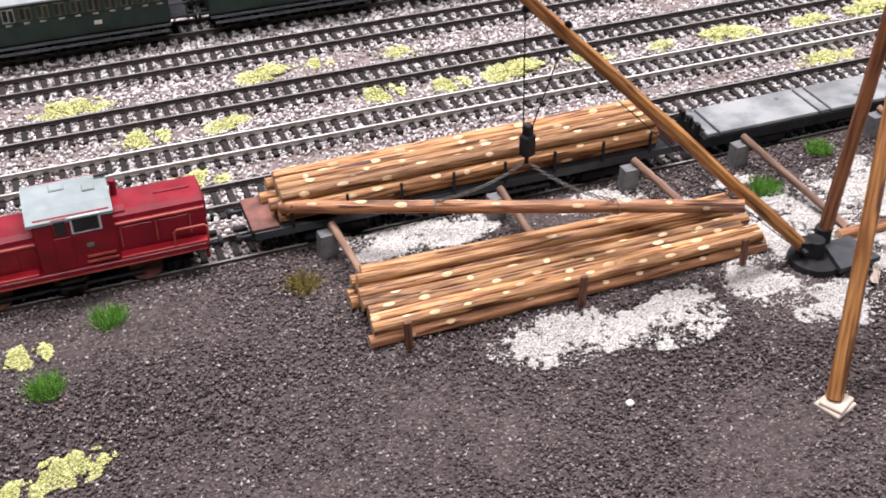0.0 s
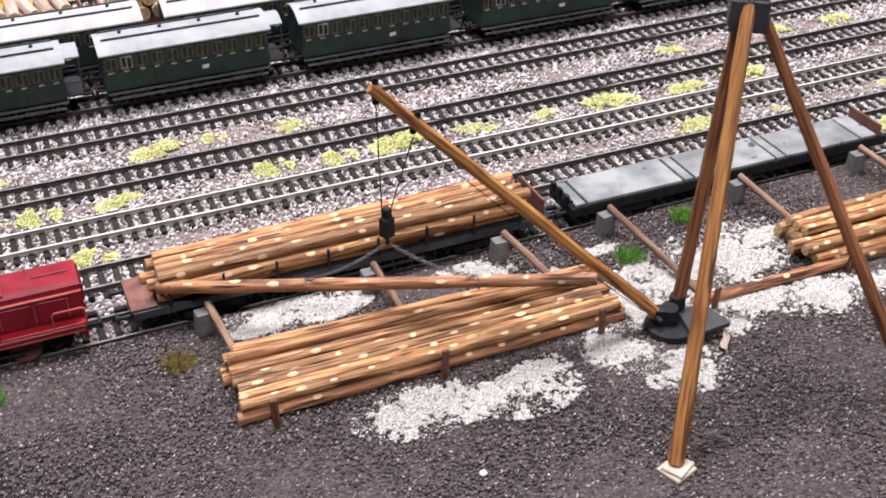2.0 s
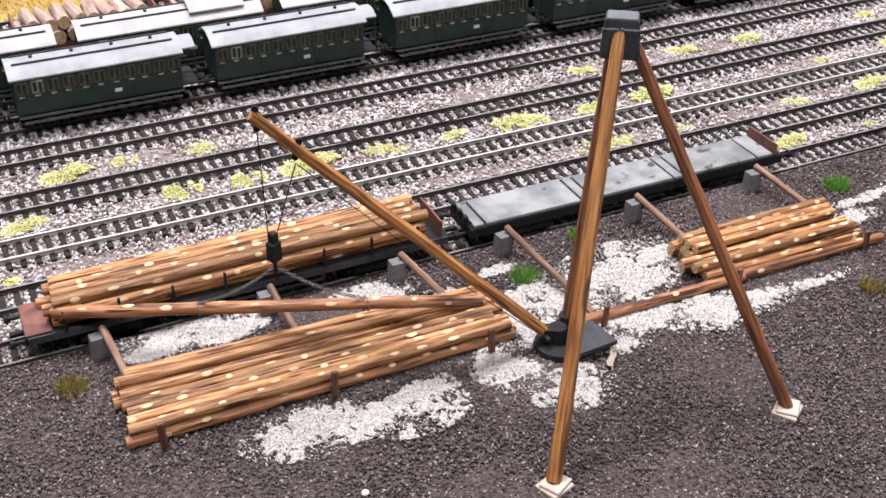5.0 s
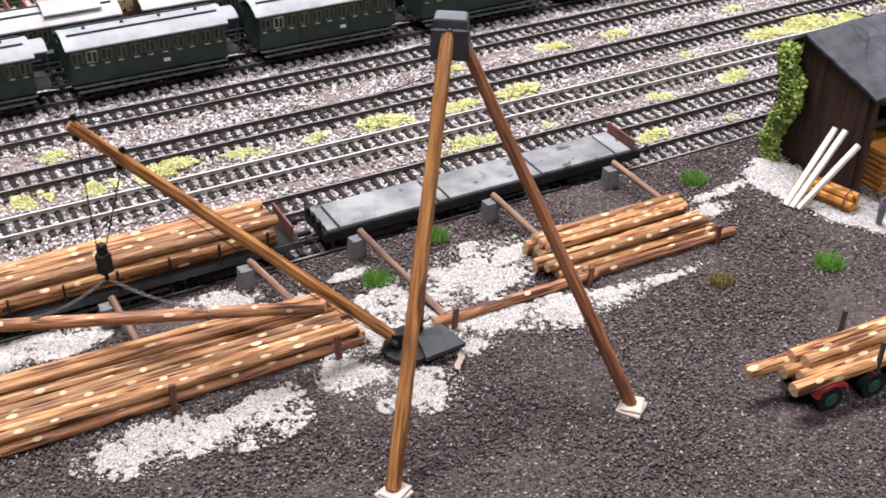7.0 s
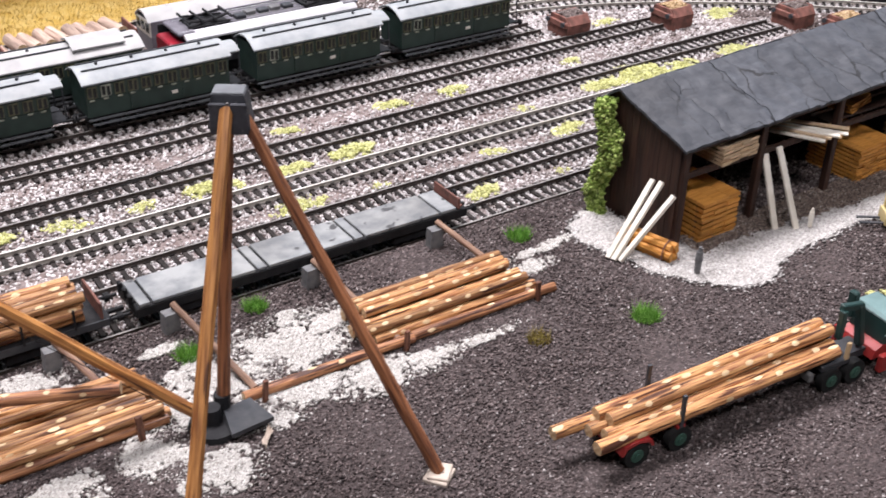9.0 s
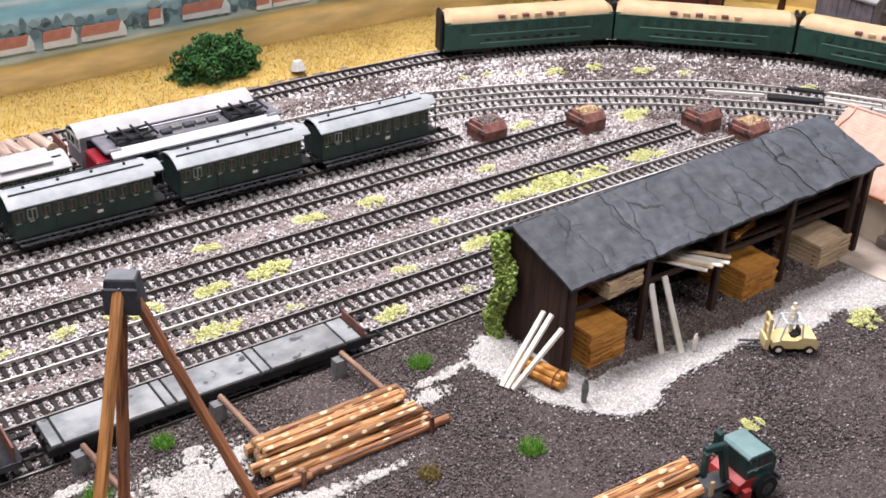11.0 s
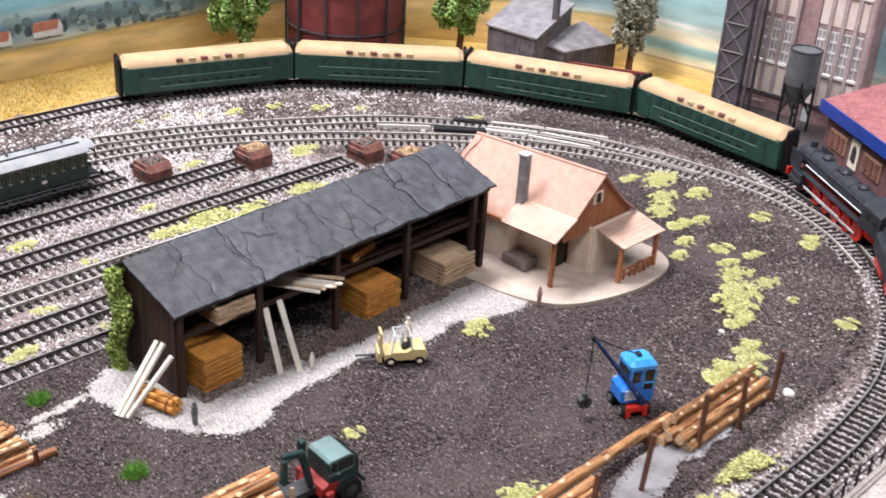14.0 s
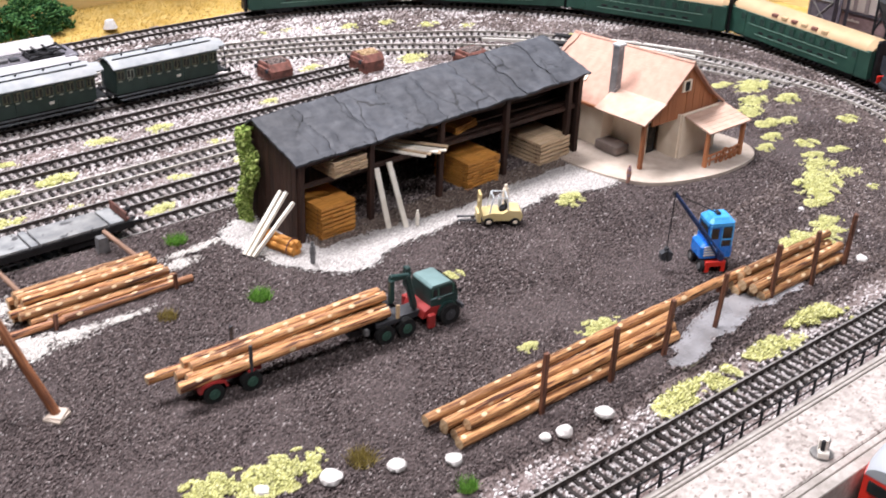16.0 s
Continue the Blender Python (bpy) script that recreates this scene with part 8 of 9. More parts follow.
for x, y, s in ((0.045, 0.419, 1.0), (0.018, 0.386, 1.0), (0.338, 0.407, 1.0), (0.382, 0.428, 0.9), (0.538, 0.414, 1.0), (0.5445, 0.3165, 1.05), (0.530, 0.100, 0.8)):
    clump("grass_tuft", random.choice(GREEN), x, y, s, "bright green static grass tuft on the cinders", "grass", "green grass tufts")
for x, y, s in ((0.122, 0.413, 1.0), (0.487, 0.330, 0.9), (0.499, 0.147, 1.1)):
    clump("dry_grass_tuft", random.choice(DRY), x, y, s, "olive-brown dry grass tuft", "grass", "dry grass tufts")
YARD_MOSS = [(0.012, 0.408, 0.9), (0.022, 0.343, 0.7), (0.004, 0.337, 0.8), (0.809, 0.301, 1.15), (0.662, 0.266, 0.7), (0.695, 0.16, 0.9), (0.642, 0.172, 0.6), (0.716, 0.086, 1.5), (0.686, 0.090, 1.6), (0.771, 0.092, 1.3), (0.820, 0.096, 1.8), (0.895, 0.155, 1.2), (0.461, 0.163, 1.2), (0.428, 0.172, 1.1)]
BEND_MOSS = [(0.912, 0.145, 1), (0.935, 0.16, 1), (0.977, 0.193, 1.3), (0.99, 0.205, 1.3), (1.052, 0.259, 1.1), (1.066, 0.305, 1), (1.131, 0.333, 1.2), (1.126, 0.373, 1), (1.132, 0.27, 1.1), (1.125, 0.217, 1), (1.02, 0.131, 1), (1.03, 0.204, 0.7), (1.016, 0.274, 0.8), (1.021, 0.176, 0.6), (1.035, 0.24, 0.9), (1.04, 0.285, 0.9), (1.01, 0.222, 0.8), (1.075, 0.335, 0.9), (1.065, 0.235, 0.7), (1.004, 0.215, 0.8), (1.085, 0.3, 0.9), (1.1, 0.35, 0.9), (1.025, 0.228, 0.8), (0.962, 0.184, 0.9), (1.11, 0.392, 0.8), (0.925, 0.15, 0.9), (1.136, 0.378, 0.9)]
SIDING_MOSS = [(0.207, 0.572, 1.2), (0.233, 0.618, 0.6), (0.287, 0.572, 1.3), (0.331, 0.572, 0.7), (0.377, 0.569, 0.8), (0.419, 0.569, 1.3), (0.456, 0.522, 0.9), (0.498, 0.619, 0.7), (0.478, 0.567, 0.9), (0.428, 0.567, 1.1), (0.356, 0.478, 1), (0.08, 0.57, 1.2), (0.05, 0.615, 1), (0.125, 0.57, 0.9), (0.155, 0.617, 1.1), (0.1, 0.52, 1.2), (0.185, 0.62, 0.8), (0.245, 0.569, 1.1)]
TRACK_MOSS = [(0.52, 0.567, 1.4), (0.581, 0.619, 0.9), (0.633, 0.618, 1), (0.658, 0.566, 0.7), (0.561, 0.477, 1.1), (0.665, 0.524, 1), (0.743, 0.618, 0.8), (0.777, 0.569, 1.6), (0.815, 0.567, 1.2), (0.735, 0.568, 1.2), (0.825, 0.672, 0.9), (0.873, 0.571, 1), (0.511, 0.52, 0.6), (0.901, 0.771, 0.8), (0.933, 0.758, 1), (0.975, 0.748, 1), (1.01, 0.717, 1.1), (1.043, 0.69, 0.9), (0.926, 0.64, 1), (1.118, 0.597, 1), (0.845, 0.79, 0.7), (0.87, 0.785, 0.8), (0.6, 0.52, 0.7), (0.62, 0.477, 0.6)]
YELLOW = YARD_MOSS + BEND_MOSS + SIDING_MOSS + TRACK_MOSS
for x, y, s in YELLOW:
    clump("yellow_grass", random.choice(FLOCK), x, y, s, "flat patch of yellow-green grass flock", "grass", "yellow grass patches")

# ---------------------------------------------------------------- painted backdrop and what stands before it
WALL = smooth_line([(-0.9, 0.945), (0.2, 0.945), (0.60, 0.945), (0.80, 0.942), (0.95, 0.936), (1.09, 0.922), (1.225, 0.872), (1.32, 0.775), (1.38, 0.65), (1.41, 0.50), (1.42, 0.36), (1.42, -0.3)], 0.01)


def mural_material():
    """Layers of paint by height: mustard hills, teal woods and meadows, pale sky."""
    m = bpy.data.materials.new("painted_landscape")
    m.use_nodes = True
    n, l = m.node_tree.nodes, m.node_tree.links
    bsdf = n["Principled BSDF"]
    bsdf.inputs["Roughness"].default_value = 0.7
    tex = n.new("ShaderNodeTexCoord")
    sep = n.new("ShaderNodeSeparateXYZ")
    l.new(tex.outputs["Object"], sep.inputs[0])
    mp = n.new("ShaderNodeMapping")
    mp.inputs["Scale"].default_value = (6, 6, 26)
    l.new(tex.outputs["Object"], mp.inputs["Vector"])
    no = n.new("ShaderNodeTexNoise")
    no.inputs["Scale"].default_value, no.inputs["Detail"].default_value = 1.6, 5
    l.new(mp.outputs[0], no.inputs["Vector"])
    add = n.new("ShaderNodeMath")
    add.operation = "MULTIPLY_ADD"
    l.new(no.outputs["Fac"], add.inputs[0])
    add.inputs[1].default_value = 0.010
    l.new(sep.outputs["Z"], add.inputs[2])
    slope = n.new("ShaderNodeMath")
    slope.operation = "MULTIPLY_ADD"
    l.new(sep.outputs["X"], slope.inputs[0])
    slope.inputs[1].default_value = -0.020
    l.new(add.outputs[0], slope.inputs[2])
    mr = n.new("ShaderNodeMapRange")
    mr.inputs["From Min"].default_value, mr.inputs["From Max"].default_value = -0.05, 0.25
    l.new(slope.outputs[0], mr.inputs["Value"])
    r = n.new("ShaderNodeValToRGB")
    stops = [(0.0, (0.66, 0.44, 0.15)), (0.16, (0.74, 0.53, 0.21)), (0.22, (0.84, 0.63, 0.30)), (0.245, (0.80, 0.56, 0.20)), (0.258, (0.42, 0.38, 0.20)), (0.268, (0.56, 0.60, 0.50)), (0.282, (0.36, 0.48, 0.48)), (0.31, (0.20, 0.32, 0.35)), (0.345, (0.26, 0.42, 0.46)), (0.365, (0.56, 0.72, 0.72)), (0.39, (0.28, 0.58, 0.66)), (0.425, (0.36, 0.68, 0.76)), (0.435, (0.82, 0.90, 0.90)), (0.45, (0.40, 0.72, 0.80)), (0.55, (0.52, 0.78, 0.85)), (0.75, (0.58, 0.80, 0.88)), (1.0, (0.64, 0.82, 0.92))]
    e = r.color_ramp.elements
    while len(e) < len(stops):
        e.new(0.5)
    for el, (at, c) in zip(e, stops):
        el.position, el.color = at, (*c, 1)
    l.new(mr.outputs[0], r.inputs["Fac"])
    n2 = n.new("ShaderNodeTexNoise")
    n2.inputs["Scale"].default_value, n2.inputs["Detail"].default_value = 3.0, 6
    l.new(mp.outputs[0], n2.inputs["Vector"])
    mr2 = n.new("ShaderNodeMapRange")
    mr2.inputs["From Min"].default_value, mr2.inputs["From Max"].default_value = 0.3, 0.7
    mr2.inputs["To Min"].default_value, mr2.inputs["To Max"].default_value = 0.75, 1.2
    l.new(n2.outputs["Fac"], mr2.inputs["Value"])
    hs = n.new("ShaderNodeHueSaturation")
    l.new(mr2.outputs[0], hs.inputs["Value"])
    shore = n.new("ShaderNodeValToRGB")
    bands = [(0.0, (0.80, 0.62, 0.26)), (0.13, (0.84, 0.68, 0.34)), (0.138, (0.42, 0.34, 0.20)), (0.146, (0.86, 0.80, 0.62)), (0.165, (0.66, 0.76, 0.60)), (0.18, (0.30, 0.54, 0.56)), (0.205, (0.36, 0.60, 0.62)), (0.22, (0.84, 0.80, 0.62)), (0.25, (0.86, 0.84, 0.68)), (0.265, (0.62, 0.76, 0.70)), (0.28, (0.88, 0.90, 0.86)), (0.295, (0.45, 0.68, 0.70)), (0.37, (0.36, 0.60, 0.64)), (0.46, (0.44, 0.64, 0.76)), (1.0, (0.50, 0.68, 0.84))]
    while len(shore.color_ramp.elements) < len(bands):
        shore.color_ramp.elements.new(0.5)
    for el, (at, c) in zip(shore.color_ramp.elements, bands):
        el.position, el.color = at, (*c, 1)
    l.new(mr.outputs[0], shore.inputs["Fac"])
    east = n.new("ShaderNodeMapRange")
    east.inputs["From Min"].default_value, east.inputs["From Max"].default_value = 1.386, 1.392
    l.new(sep.outputs["X"], east.inputs["Value"])
    both = n.new("ShaderNodeMix")
    both.data_type = "RGBA"
    l.new(east.outputs[0], both.inputs[0])
    l.new(r.outputs["Color"], both.inputs[6])
    l.new(shore.outputs["Color"], both.inputs[7])
    l.new(both.outputs[2], hs.inputs["Color"])
    l.new(hs.outputs[0], bsdf.inputs["Base Color"])
    return m


M_mural = mural_material()
m = Mesh().sheet([[(p.x, p.y, z) for p in WALL] for z in (-0.012, 0.1, 0.25, 0.42)])
ob = single("backdrop", m, M_mural, "painted landscape backdrop with mustard hills and teal woods", "backdrop", kind="structure")
ob.modifiers.new("thick", "SOLIDIFY").thickness = 0.004

WARC = [0.0]
for a, b in zip(WALL, WALL[1:]):
    WARC.append(WARC[-1] + (b - a).length)


def wall_frame(x, off=0.0):
    """Place on the backdrop at plan x (along the bend), and the turn of things that face the yard there."""
    i = min(range(len(WALL) - 1), key=lambda k: abs(WALL[k].x - x) + (0 if WALL[k].y > 0.3 else 9))
    d = (WALL[i + 1] - WALL[i]).normalized()
    nrm = Vector((d.y, -d.x))
    p = WALL[i] + nrm * off
    return p, math.degrees(math.atan2(d.y, d.x))


# painted cottages, flat as they are on the backdrop
M_red_roof = material("painted_red_roof", (0.58, 0.25, 0.17), (0.48, 0.19, 0.13), 120, 0.7, bump=0.1)
M_paint_white = material("painted_white_wall", (0.80, 0.80, 0.76), (0.68, 0.70, 0.68), 120, 0.7, bump=0.1)
M_paint_dark = material("painted_dark_tree", (0.13, 0.20, 0.21), (0.20, 0.29, 0.29), 160, 0.8, bump=0.1)
M_paint_teal = material("painted_teal_tree", (0.26, 0.38, 0.39), (0.36, 0.48, 0.47), 160, 0.8, bump=0.1)
for x, z, w in ((0.553, 0.0410, 0.042), (0.512, 0.0405, 0.030), (0.600, 0.0450, 0.014), (0.652, 0.0450, 0.048), (0.705, 0.0425, 0.016), (0.739, 0.0430, 0.040), (0.783, 0.0425, 0.022), (0.829, 0.0455, 0.032), (0.465, 0.041, 0.034)):
    p, rz = wall_frame(x, 0.0072)
    t = thing("painted_cottage", (p.x, p.y, z), "small white cottage with a red roof painted on the backdrop", "painted cottage", "painted cottages", rz)
    h = 0.0085 + jit(0.001)
    part("wall", Mesh().prism([(-w * 0.5, 0), (w * 0.30, 0), (w * 0.30, h), (-w * 0.5, h)], 0.0004), M_paint_white, t)
    part("gable", Mesh().prism([(w * 0.30, 0), (w * 0.5, 0), (w * 0.5, h - 0.001), (w * 0.41, h + 0.0065), (w * 0.30, h - 0.001)], 0.0006), M_paint_white, t)
    part("roof", Mesh().prism([(-w * 0.53, h - 0.0035), (w * 0.31, h - 0.003), (w * 0.40, h + 0.0066), (-w * 0.46, h + 0.0060)], 0.0010), M_red_roof, t)
for k in range(200):
    x = 0.42 + k * 0.0029 + jit(0.004)
    p, rz = wall_frame(x, 0.0044 + random.choice((0.0, 0.0016)))
    h, w = random.uniform(0.005, 0.015), random.uniform(0.003, 0.0075)
    z = 0.0430 + random.random() ** 1.8 * 0.018
    m = Mesh().prism([(w * math.cos(a) * random.uniform(0.65, 1.15), h / 2 + h / 2 * math.sin(a) * random.uniform(0.8, 1.1)) for a in np.linspace(0, 2 * math.pi, 13)[:-1]], 0.0004)
    single("painted_tree", m, random.choice((M_paint_dark, M_paint_dark, M_paint_teal)), "dark tree painted on the backdrop", "painted tree", "painted trees", m=pose(p.x, p.y, z, 0, 0, rz))


# bushes and trees before the backdrop
def crown(name, centre, radii, n, size, mat, parent):
    d = RNG.normal(size=(n, 3))
    d /= np.linalg.norm(d, axis=1)[:, None]
    rad = np.array([0.72 + 0.45 * noise.noise(Vector(v) * 2.3 + Vector(centre) * 9) for v in d]) * RNG.uniform(0.55, 1.05, n) ** 0.4
    p = np.array(centre) + d * rad[:, None] * np.array(radii)
    p = p[p[:, 2] > -0.008]
    return part(name, pebbles(name, p, RNG.uniform(size * 0.6, size * 1.2, len(p)), mat, 0.4, 1.3), None, parent)


for x, y, rx, rz_ in ((0.642, 0.905, 0.052, 0.034), (0.262, 0.880, 0.026, 0.030)):
    t = thing("bush", (x, y, 0.0), "dense dark green bush before the backdrop", "bush", "bushes")
    crown("leaves", (0, 0, 0.010), (rx, 0.022, rz_), 4200, 0.0022, M_bush, t)
    part("stem", Mesh().rod((0, 0, -0.004), (0, 0, 0.012), 0.003, 0.002, 6), M_brown, t)
for x, y, h, rx in ((1.020, 0.865, 0.130, 0.044), (1.245, 0.745, 0.120, 0.044), (1.352, 0.578, 0.115, 0.034)):
    t = thing("tree", (x, y, 0.0), "leafy light green model tree beside the gasholder" if x < 1.3 else "thin grey-green model tree by the works", "tree", "trees")
    part("trunk", Mesh().rod((0, 0, -0.01), (0.003, 0.001, h * 0.55), 0.0045, 0.0026, 8, wobble=0.0004, rings=5), M_brown, t)
    for k in range(5):
        a = k * 1.3
        part("limb", Mesh().rod((0.002, 0, h * (0.28 + k * 0.05)), (rx * 0.6 * math.cos(a), rx * 0.5 * math.sin(a), h * (0.5 + k * 0.07)), 0.0018, 0.0008, 6), M_brown, t)
    crown("crown", (0, 0, h * 0.66), (rx, rx * 0.8, h * 0.48), 6500 if x < 1.3 else 2300, 0.0030, M_tree if x < 1.3 else M_grey_tree, t)


# gasholder
t = thing("gasholder", (1.137, 0.824, 0.0), "round rust-red gasholder with dark hoops", "gasholder")
part("tank", Mesh().rod((0, 0, 0.006), (0, 0, 0.130), 0.0660, 0.0660, 40), M_tank, t, "rust-red riveted tank", True)
part("base_ring", Mesh().rod((0, 0, -0.006), (0, 0, 0.008), 0.0700, 0.0690, 40), M_tank, t, "rust-red base ring", True)
for z in (0.040, 0.085, 0.126):
    m = Mesh()
    m.tube([(0.0680 * math.cos(a), 0.0680 * math.sin(a), z) for a in np.linspace(0, 2 * math.pi, 41)], 0.0012)
    part("hoop", m, M_dark_grey, t, "dark iron hoop")
for a in np.linspace(0, 2 * math.pi, 13)[:-1]:
    part("guide_post", Mesh().box((0.0685 * math.cos(a), 0.0685 * math.sin(a), 0.068), (0.0024, 0.0024, 0.136), rz=math.degrees(a)), M_dark_grey, t, "dark guide post")


# grey works with broad low sheet roofs
def lean_roofed(parent, foot, tops, wall_mat, roof_mat, over=0.004):
    """A walled block on a footprint whose corners have tops of their own, under one sheet roof."""
    c = sum((Vector(p) for p in foot), Vector((0, 0))) / len(foot)
    k = len(foot)
    m = Mesh().add([(p[0], p[1], -0.012) for p in foot] + [(p[0], p[1], z) for p, z in zip(foot, tops)], [(i, (i + 1) % k, k + (i + 1) % k, k + i) for i in range(k)] + [tuple(range(k - 1, -1, -1)), tuple(range(k, 2 * k))])
    part("wall", put(m, WORKS), wall_mat, parent, "dark weathered board wall")
    rim = [Vector(p) + (Vector(p) - c).normalized() * over for p in foot]
    m = Mesh().add([(p.x, p.y, z + 0.0008) for p, z in zip(rim, tops)] + [(p.x, p.y, z + 0.0030) for p, z in zip(rim, tops)], [(i, (i + 1) % k, k + (i + 1) % k, k + i) for i in range(k)] + [tuple(range(k - 1, -1, -1)), tuple(range(k, 2 * k))])
    part("roof", put(m, WORKS), roof_mat, parent, "dull violet-grey sheet roof")
    for (a, b), (za, zb) in zip(zip(foot, foot[1:]), zip(tops, tops[1:])):
        a, b = Vector(a), Vector(b)
        n_board = max(1, int((b - a).length / 0.0066))
        out = Vector(((b - a).y, -(b - a).x)).normalized()
        for i in range(n_board):
            p, q = a.lerp(b, (i + 0.04) / n_board) + out * 0.0002, a.lerp(b, (i + 0.96) / n_board) + out * 0.0002
            o = out * (0.0011 + jit(0.0004))
            z0, z1 = za + (zb - za) * i / n_board, za + (zb - za) * (i + 1) / n_board
            m = Mesh().add([(p.x, p.y, -0.012), (q.x, q.y, -0.012), (q.x, q.y, z1), (p.x, p.y, z0), (p.x + o.x, p.y + o.y, -0.012), (q.x + o.x, q.y + o.y, -0.012), (q.x + o.x, q.y + o.y, z1), (p.x + o.x, p.y + o.y, z0)], [(4, 5, 6, 7), (0, 3, 2, 1), (0, 4, 7, 3), (1, 2, 6, 5), (3, 7, 6, 2), (0, 1, 5, 4)])
            part("board", put(m, WORKS), wall_mat, parent)


WORKS = Vector((1.29, 0.65, 0.0))
t = thing("works_building", tuple(WORKS), "weathered grey works with broad low sheet roofs and a pipe", "works building")
lean_roofed(t, [(1.238, 0.695), (1.242, 0.628), (1.330, 0.652), (1.335, 0.725)], (0.047, 0.047, 0.066, 0.066), M_factory, M_works_roof)
part("annex_base", put(Mesh().box((1.31, 0.632, -0.008), (0.090, 0.028, 0.008)), WORKS), M_factory, t)
lean_roofed(t, [(1.268, 0.643), (1.283, 0.617), (1.358, 0.604), (1.350, 0.650)], (0.036, 0.027, 0.027, 0.042), M_factory, M_works_roof)
part("stack", put(Mesh().rod((1.290, 0.642, 0.030), (1.290, 0.642, 0.150), 0.0046, 0.0038, 12), WORKS), M_factory, t, "grey pipe")
single("brick_wall", Mesh().box((0, 0, 0.006), (0.12, 0.004, 0.024)), M_tank, "low red-brown brick wall behind the track", "wall", m=pose(1.300, 0.590, 0, 0, 0, -62))

# brick mill with a lattice hoist tower and a bunker
t = thing("brick_mill", (1.398, 0.390, 0.0), "tall violet-brown mill with strips of pale windows", "mill", rz=-84)
part("wall", Mesh().box((0, 0, 0.085), (0.140, 0.030, 0.190)), M_mill, t, "dull violet-brown brick wall")
for x, w in ((-0.066, 0.008), (0.0085, 0.010), (0.066, 0.008)):
    part("pier", Mesh().box((x, -0.0165, 0.085), (w, 0.0034, 0.190), bevel=0.0004), M_mill, t)
for x0 in (-0.0565, 0.0185):
    for i in range(4):
        x = x0 + i * 0.0134
        part("mullion", Mesh().box((x + 0.0067, -0.0168, 0.100), (0.0042, 0.0034, 0.160), bevel=0.0004), M_mill_rib, t, "pale violet rib")
        for k in range(2):
            z = 0.0205 + k * 0.0850
            part("spandrel", Mesh().box((x, -0.0156, z + 0.0160), (0.0092, 0.0024, 0.0320)), M_mill_pane, t, "cream panel under the window")
            part("window_sill", Mesh().box((x, -0.0170, z + 0.0335), (0.0096, 0.0044, 0.0030), bevel=0.0005), M_mill_white, t, "white sill")
            w_ = part("window", Mesh().box((x, -0.0150, z + 0.0575), (0.0092, 0.0014, 0.0450)), M_mill_glass, t, "tall grey window")
            for dz in (-0.0115, 0.0, 0.0115, 0.0215):
                part("glazing_bar", Mesh().box((x, -0.0160, z + 0.0575 + dz), (0.0092, 0.0010, 0.0022)), M_mill_white, w_, "white glazing bar")
            for dx in (-0.0040, 0.0, 0.0040):
                part("glazing_bar", Mesh().box((x + dx, -0.0158, z + 0.0575), (0.0010, 0.0008, 0.0448)), M_mill_white, w_)
            part("lintel", Mesh().box((x, -0.0156, z + 0.0822), (0.0092, 0.0024, 0.0036)), M_mill, t)
part("sill_band", Mesh().box((0, -0.0163, 0.0185), (0.132, 0.0030, 0.0022)), M_lattice, t)
part("emblem", Mesh().prism([(-0.009, 0.004), (0.009, 0.004), (0.007, 0.0065), (0.002, 0.0055), (0.0, 0.0075), (-0.002, 0.0055), (-0.007, 0.0065)], 0.0010, (-0.038, -0.0156, 0.004)), M_mill_pane, t, "pale arched ornament")
part("gate", Mesh().box((0.012, -0.0158, 0.004), (0.020, 0.0014, 0.022)), M_lightgrey, t)
t = thing("hoist_tower", (1.353, 0.442, 0.0), "dark iron lattice hoist tower", "tower", rz=-82)
for sx in (-1, 1):
    for sy in (-1, 1):
        part("corner_post", Mesh().box((sx * 0.0170, sy * 0.010, 0.085), (0.0028, 0.0028, 0.190)), M_lattice, t)
part("panel", Mesh().box((-0.003, -0.0045, 0.085), (0.0260, 0.012, 0.186)), M_lattice, t, "dull violet-grey sheeting")
for k in range(6):
    z = 0.004 + k * 0.030
    m = Mesh().rod((-0.0165, -0.0112, z), (0.0085, -0.0112, z + 0.030), 0.0008, n=5).rod((0.0085, -0.0112, z), (-0.0165, -0.0112, z + 0.030), 0.0008, n=5).rod((-0.0165, -0.0112, z), (0.0085, -0.0112, z), 0.0009, n=5)
    part("cross_brace", m, M_chain, t, "grey cross brace")
t = thing("bunker", (1.350, 0.366, 0.0), "dark grey round bunker on a braced frame", "bunker")
m = Mesh().tube([(0.0154 * math.cos(a), 0.0154 * math.sin(a), 0.0855) for a in np.linspace(0, 2 * math.pi, 25)], 0.0012)
part("rim", m, M_dark_grey, t)
for a in np.arange(4) * math.pi / 2 + 0.6:
    b = a + math.pi / 2
    part("brace", Mesh().rod((0.015 * math.cos(a), 0.015 * math.sin(a), 0.046), (0.015 * math.cos(b), 0.015 * math.sin(b), 0.016), 0.0012, n=6), M_black, t)
part("drum", Mesh().rod((0, 0, 0.050), (0, 0, 0.085), 0.0156, 0.0160, 22), M_bunker, t, "dark grey drum", True)
part("cone", Mesh().rod((0, 0, 0.030), (0, 0, 0.050), 0.0070, 0.0156, 22), M_bunker, t, "", True)
for a in np.arange(4) * math.pi / 2 + 0.6:
    part("leg", Mesh().rod((0.015 * math.cos(a), 0.015 * math.sin(a), -0.006), (0.015 * math.cos(a), 0.015 * math.sin(a), 0.055), 0.0014, n=6), M_black, t)

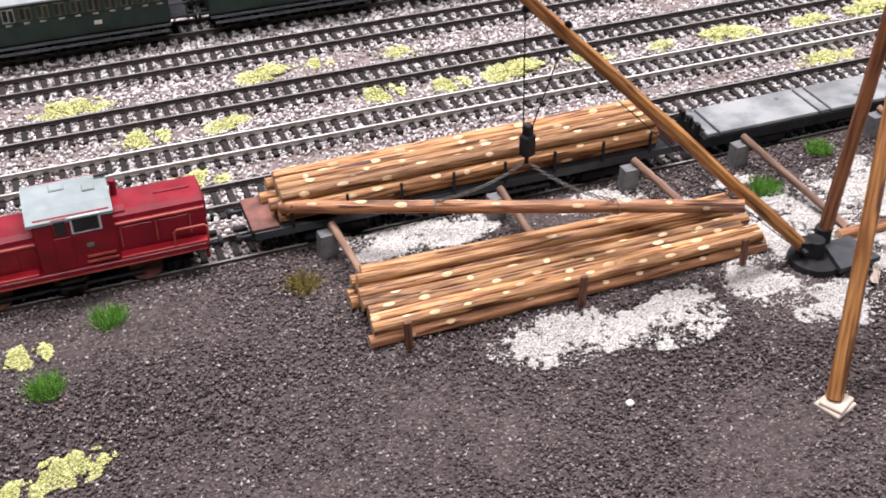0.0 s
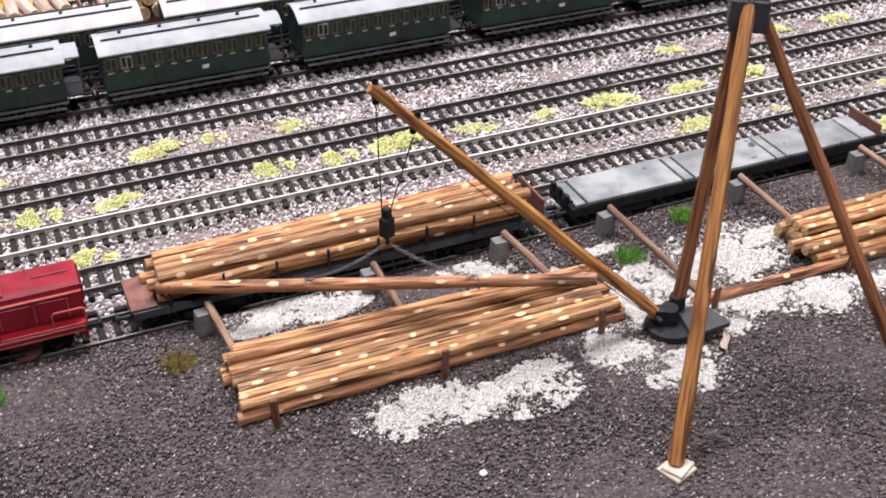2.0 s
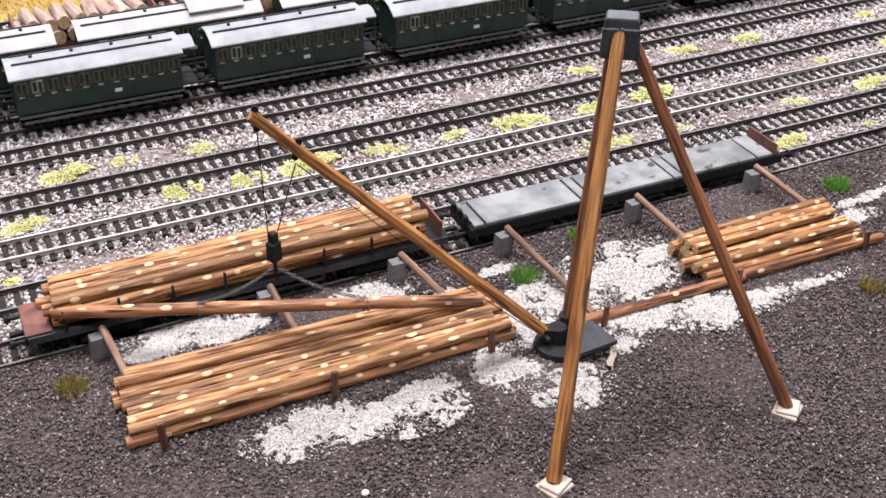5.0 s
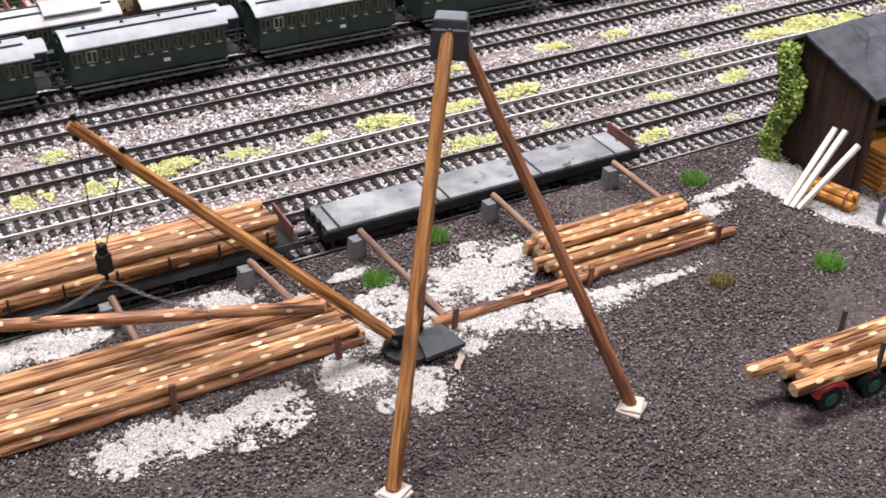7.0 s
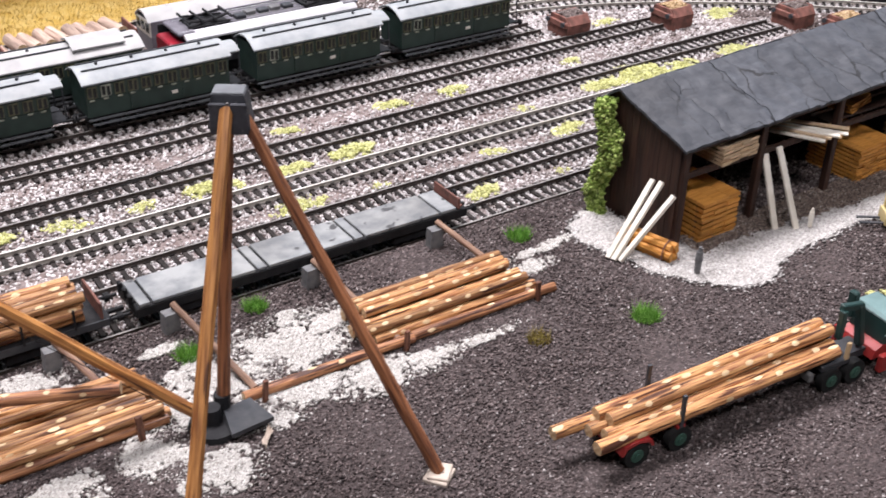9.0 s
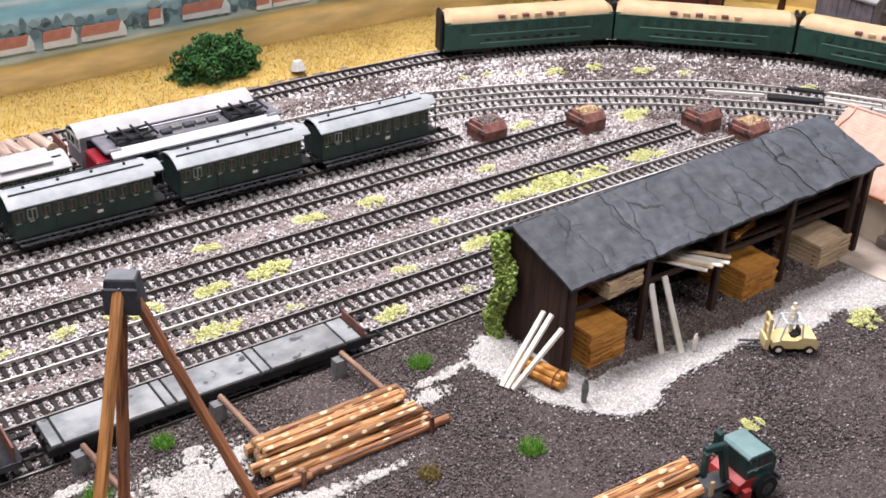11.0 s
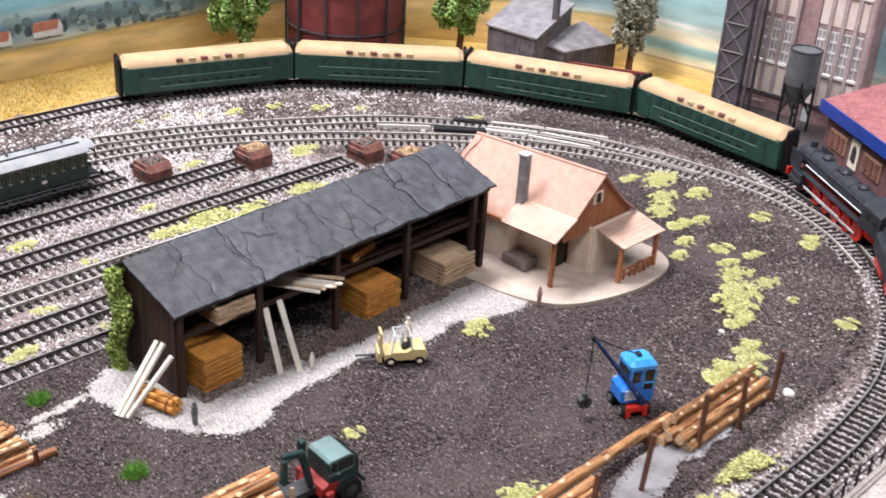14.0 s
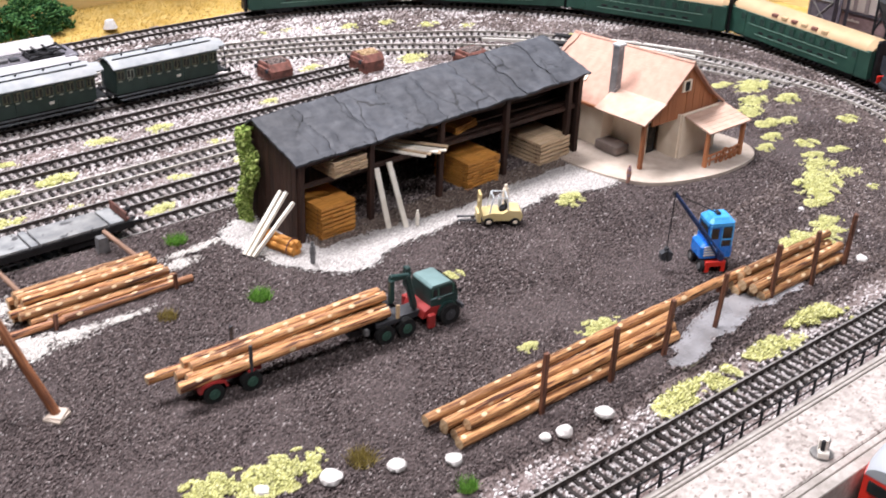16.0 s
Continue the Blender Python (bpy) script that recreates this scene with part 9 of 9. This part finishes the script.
# brown shed with a red felt roof and a blue fascia
BR = Vector((1.251, 0.2316, 0.0))
t = thing("engine_shed", tuple(BR), "brown plank building with a red felt roof and blue fascia", "building", rz=-124)
part("wall", Mesh().box((0.0, 0.030, 0.0240), (0.180, 0.060, 0.0560)), M_brick, t, "purple-brown plank wall")
part("roof", Mesh().prism([(-0.006, 0.0545), (0.070, 0.075), (0.070, 0.079), (-0.006, 0.0590)], 0.192, u=(0, 1, 0), v=(0, 0, 1), w=(1, 0, 0)), M_pink_roof, t, "dull red felt roof")
part("fascia", Mesh().box((0, -0.0070, 0.0540), (0.194, 0.0016, 0.0120)), M_deep_blue, t, "blue fascia board")
for k in range(3):
    x = -0.064 + k * 0.062
    w_ = part("window", Mesh().box((x, -0.0006, 0.0280), (0.0300, 0.0016, 0.0180)), M_sash, t, "tan framed window")
    for j in range(3):
        part("pane", Mesh().box((x - 0.0095 + j * 0.0095, -0.0018, 0.0280), (0.0070, 0.0010, 0.0140)), M_rust, w_)
part("poster", Mesh().box((-0.033, -0.0008, 0.0280), (0.0150, 0.0012, 0.0280)), M_plaster, t, "pale poster with a dark shape")
part("poster_shape", Mesh().prism([(-0.004, -0.006), (0.003, -0.008), (0.004, 0.004), (0.0, 0.009), (-0.003, 0.005)], 0.0008, (-0.033, -0.0018, 0.028)), M_dark_grey, t)

# white stones at the field's rim
for x, y, s in ((0.714, 0.880, 0.007), (0.88, 0.872, 0.006)):
    single("boulder", Mesh().rod((0, 0, -0.002), (0, 0, s), s * 1.1, s * 0.6, 8), M_stone, "pale boulder at the edge of the field", "boulder", "boulders", m=pose(x, y, 0, jit(10), jit(10), jit(90)))
fx, fy = RNG.uniform(-0.1, 1.05, 26000), RNG.uniform(0.872, 0.944, 26000)
ob = new("field_grass", blades("field_grass", np.stack([fx, fy, ground_height(fx, fy)], 1), 0.0035, 0.0007, many_coloured("field_straw", [(0.0, (0.36, 0.24, 0.05)), (0.6, (0.56, 0.40, 0.12)), (1.0, (0.70, 0.55, 0.25))]), 0.5))
tagged(ob, "short mustard-yellow field grass", "grass", kind="stuff")

# ---------------------------------------------------------------- the hall round the layout
def slab(name, c, s, mat, label):
    return single(name, Mesh().box(c, s), mat, label, "wall", kind="structure")


# unseen shell added round the table; dark surfaces keep bounced light low
slab("floor", (0.5, 0.0, -1.02), (9, 8, 0.04), M_hall_floor, "plain grey hall floor")
slab("ceiling", (0.5, 0.0, 2.42), (9, 8, 0.04), M_hall_wall, "plain dark grey hall ceiling, out of view")
slab("wall_north", (0.5, 4.0, 0.7), (9, 0.04, 3.4), M_hall_wall, "plain dark grey hall wall, out of view")
slab("wall_south", (0.5, -4.0, 0.7), (9, 0.04, 3.4), M_hall_wall, "plain dark grey hall wall, out of view")
slab("wall_east", (5.0, 0.0, 0.7), (0.04, 8, 3.4), M_hall_wall, "plain dark grey hall wall, out of view")
slab("wall_west", (-4.0, 0.0, 0.7), (0.04, 8, 3.4), M_hall_wall, "plain dark grey hall wall, out of view")


# the table under the layout
slab("baseboard", (0.50, 0.385, -0.055), (2.80, 1.27, 0.07), M_fascia, "dark wooden baseboard that carries the model landscape")
for x in (-0.85, 0.5, 1.85):
    for y in (-0.20, 0.97):
        slab("leg", (x, y, -0.545), (0.05, 0.05, 0.91), M_fascia, "square dark table leg under the baseboard")
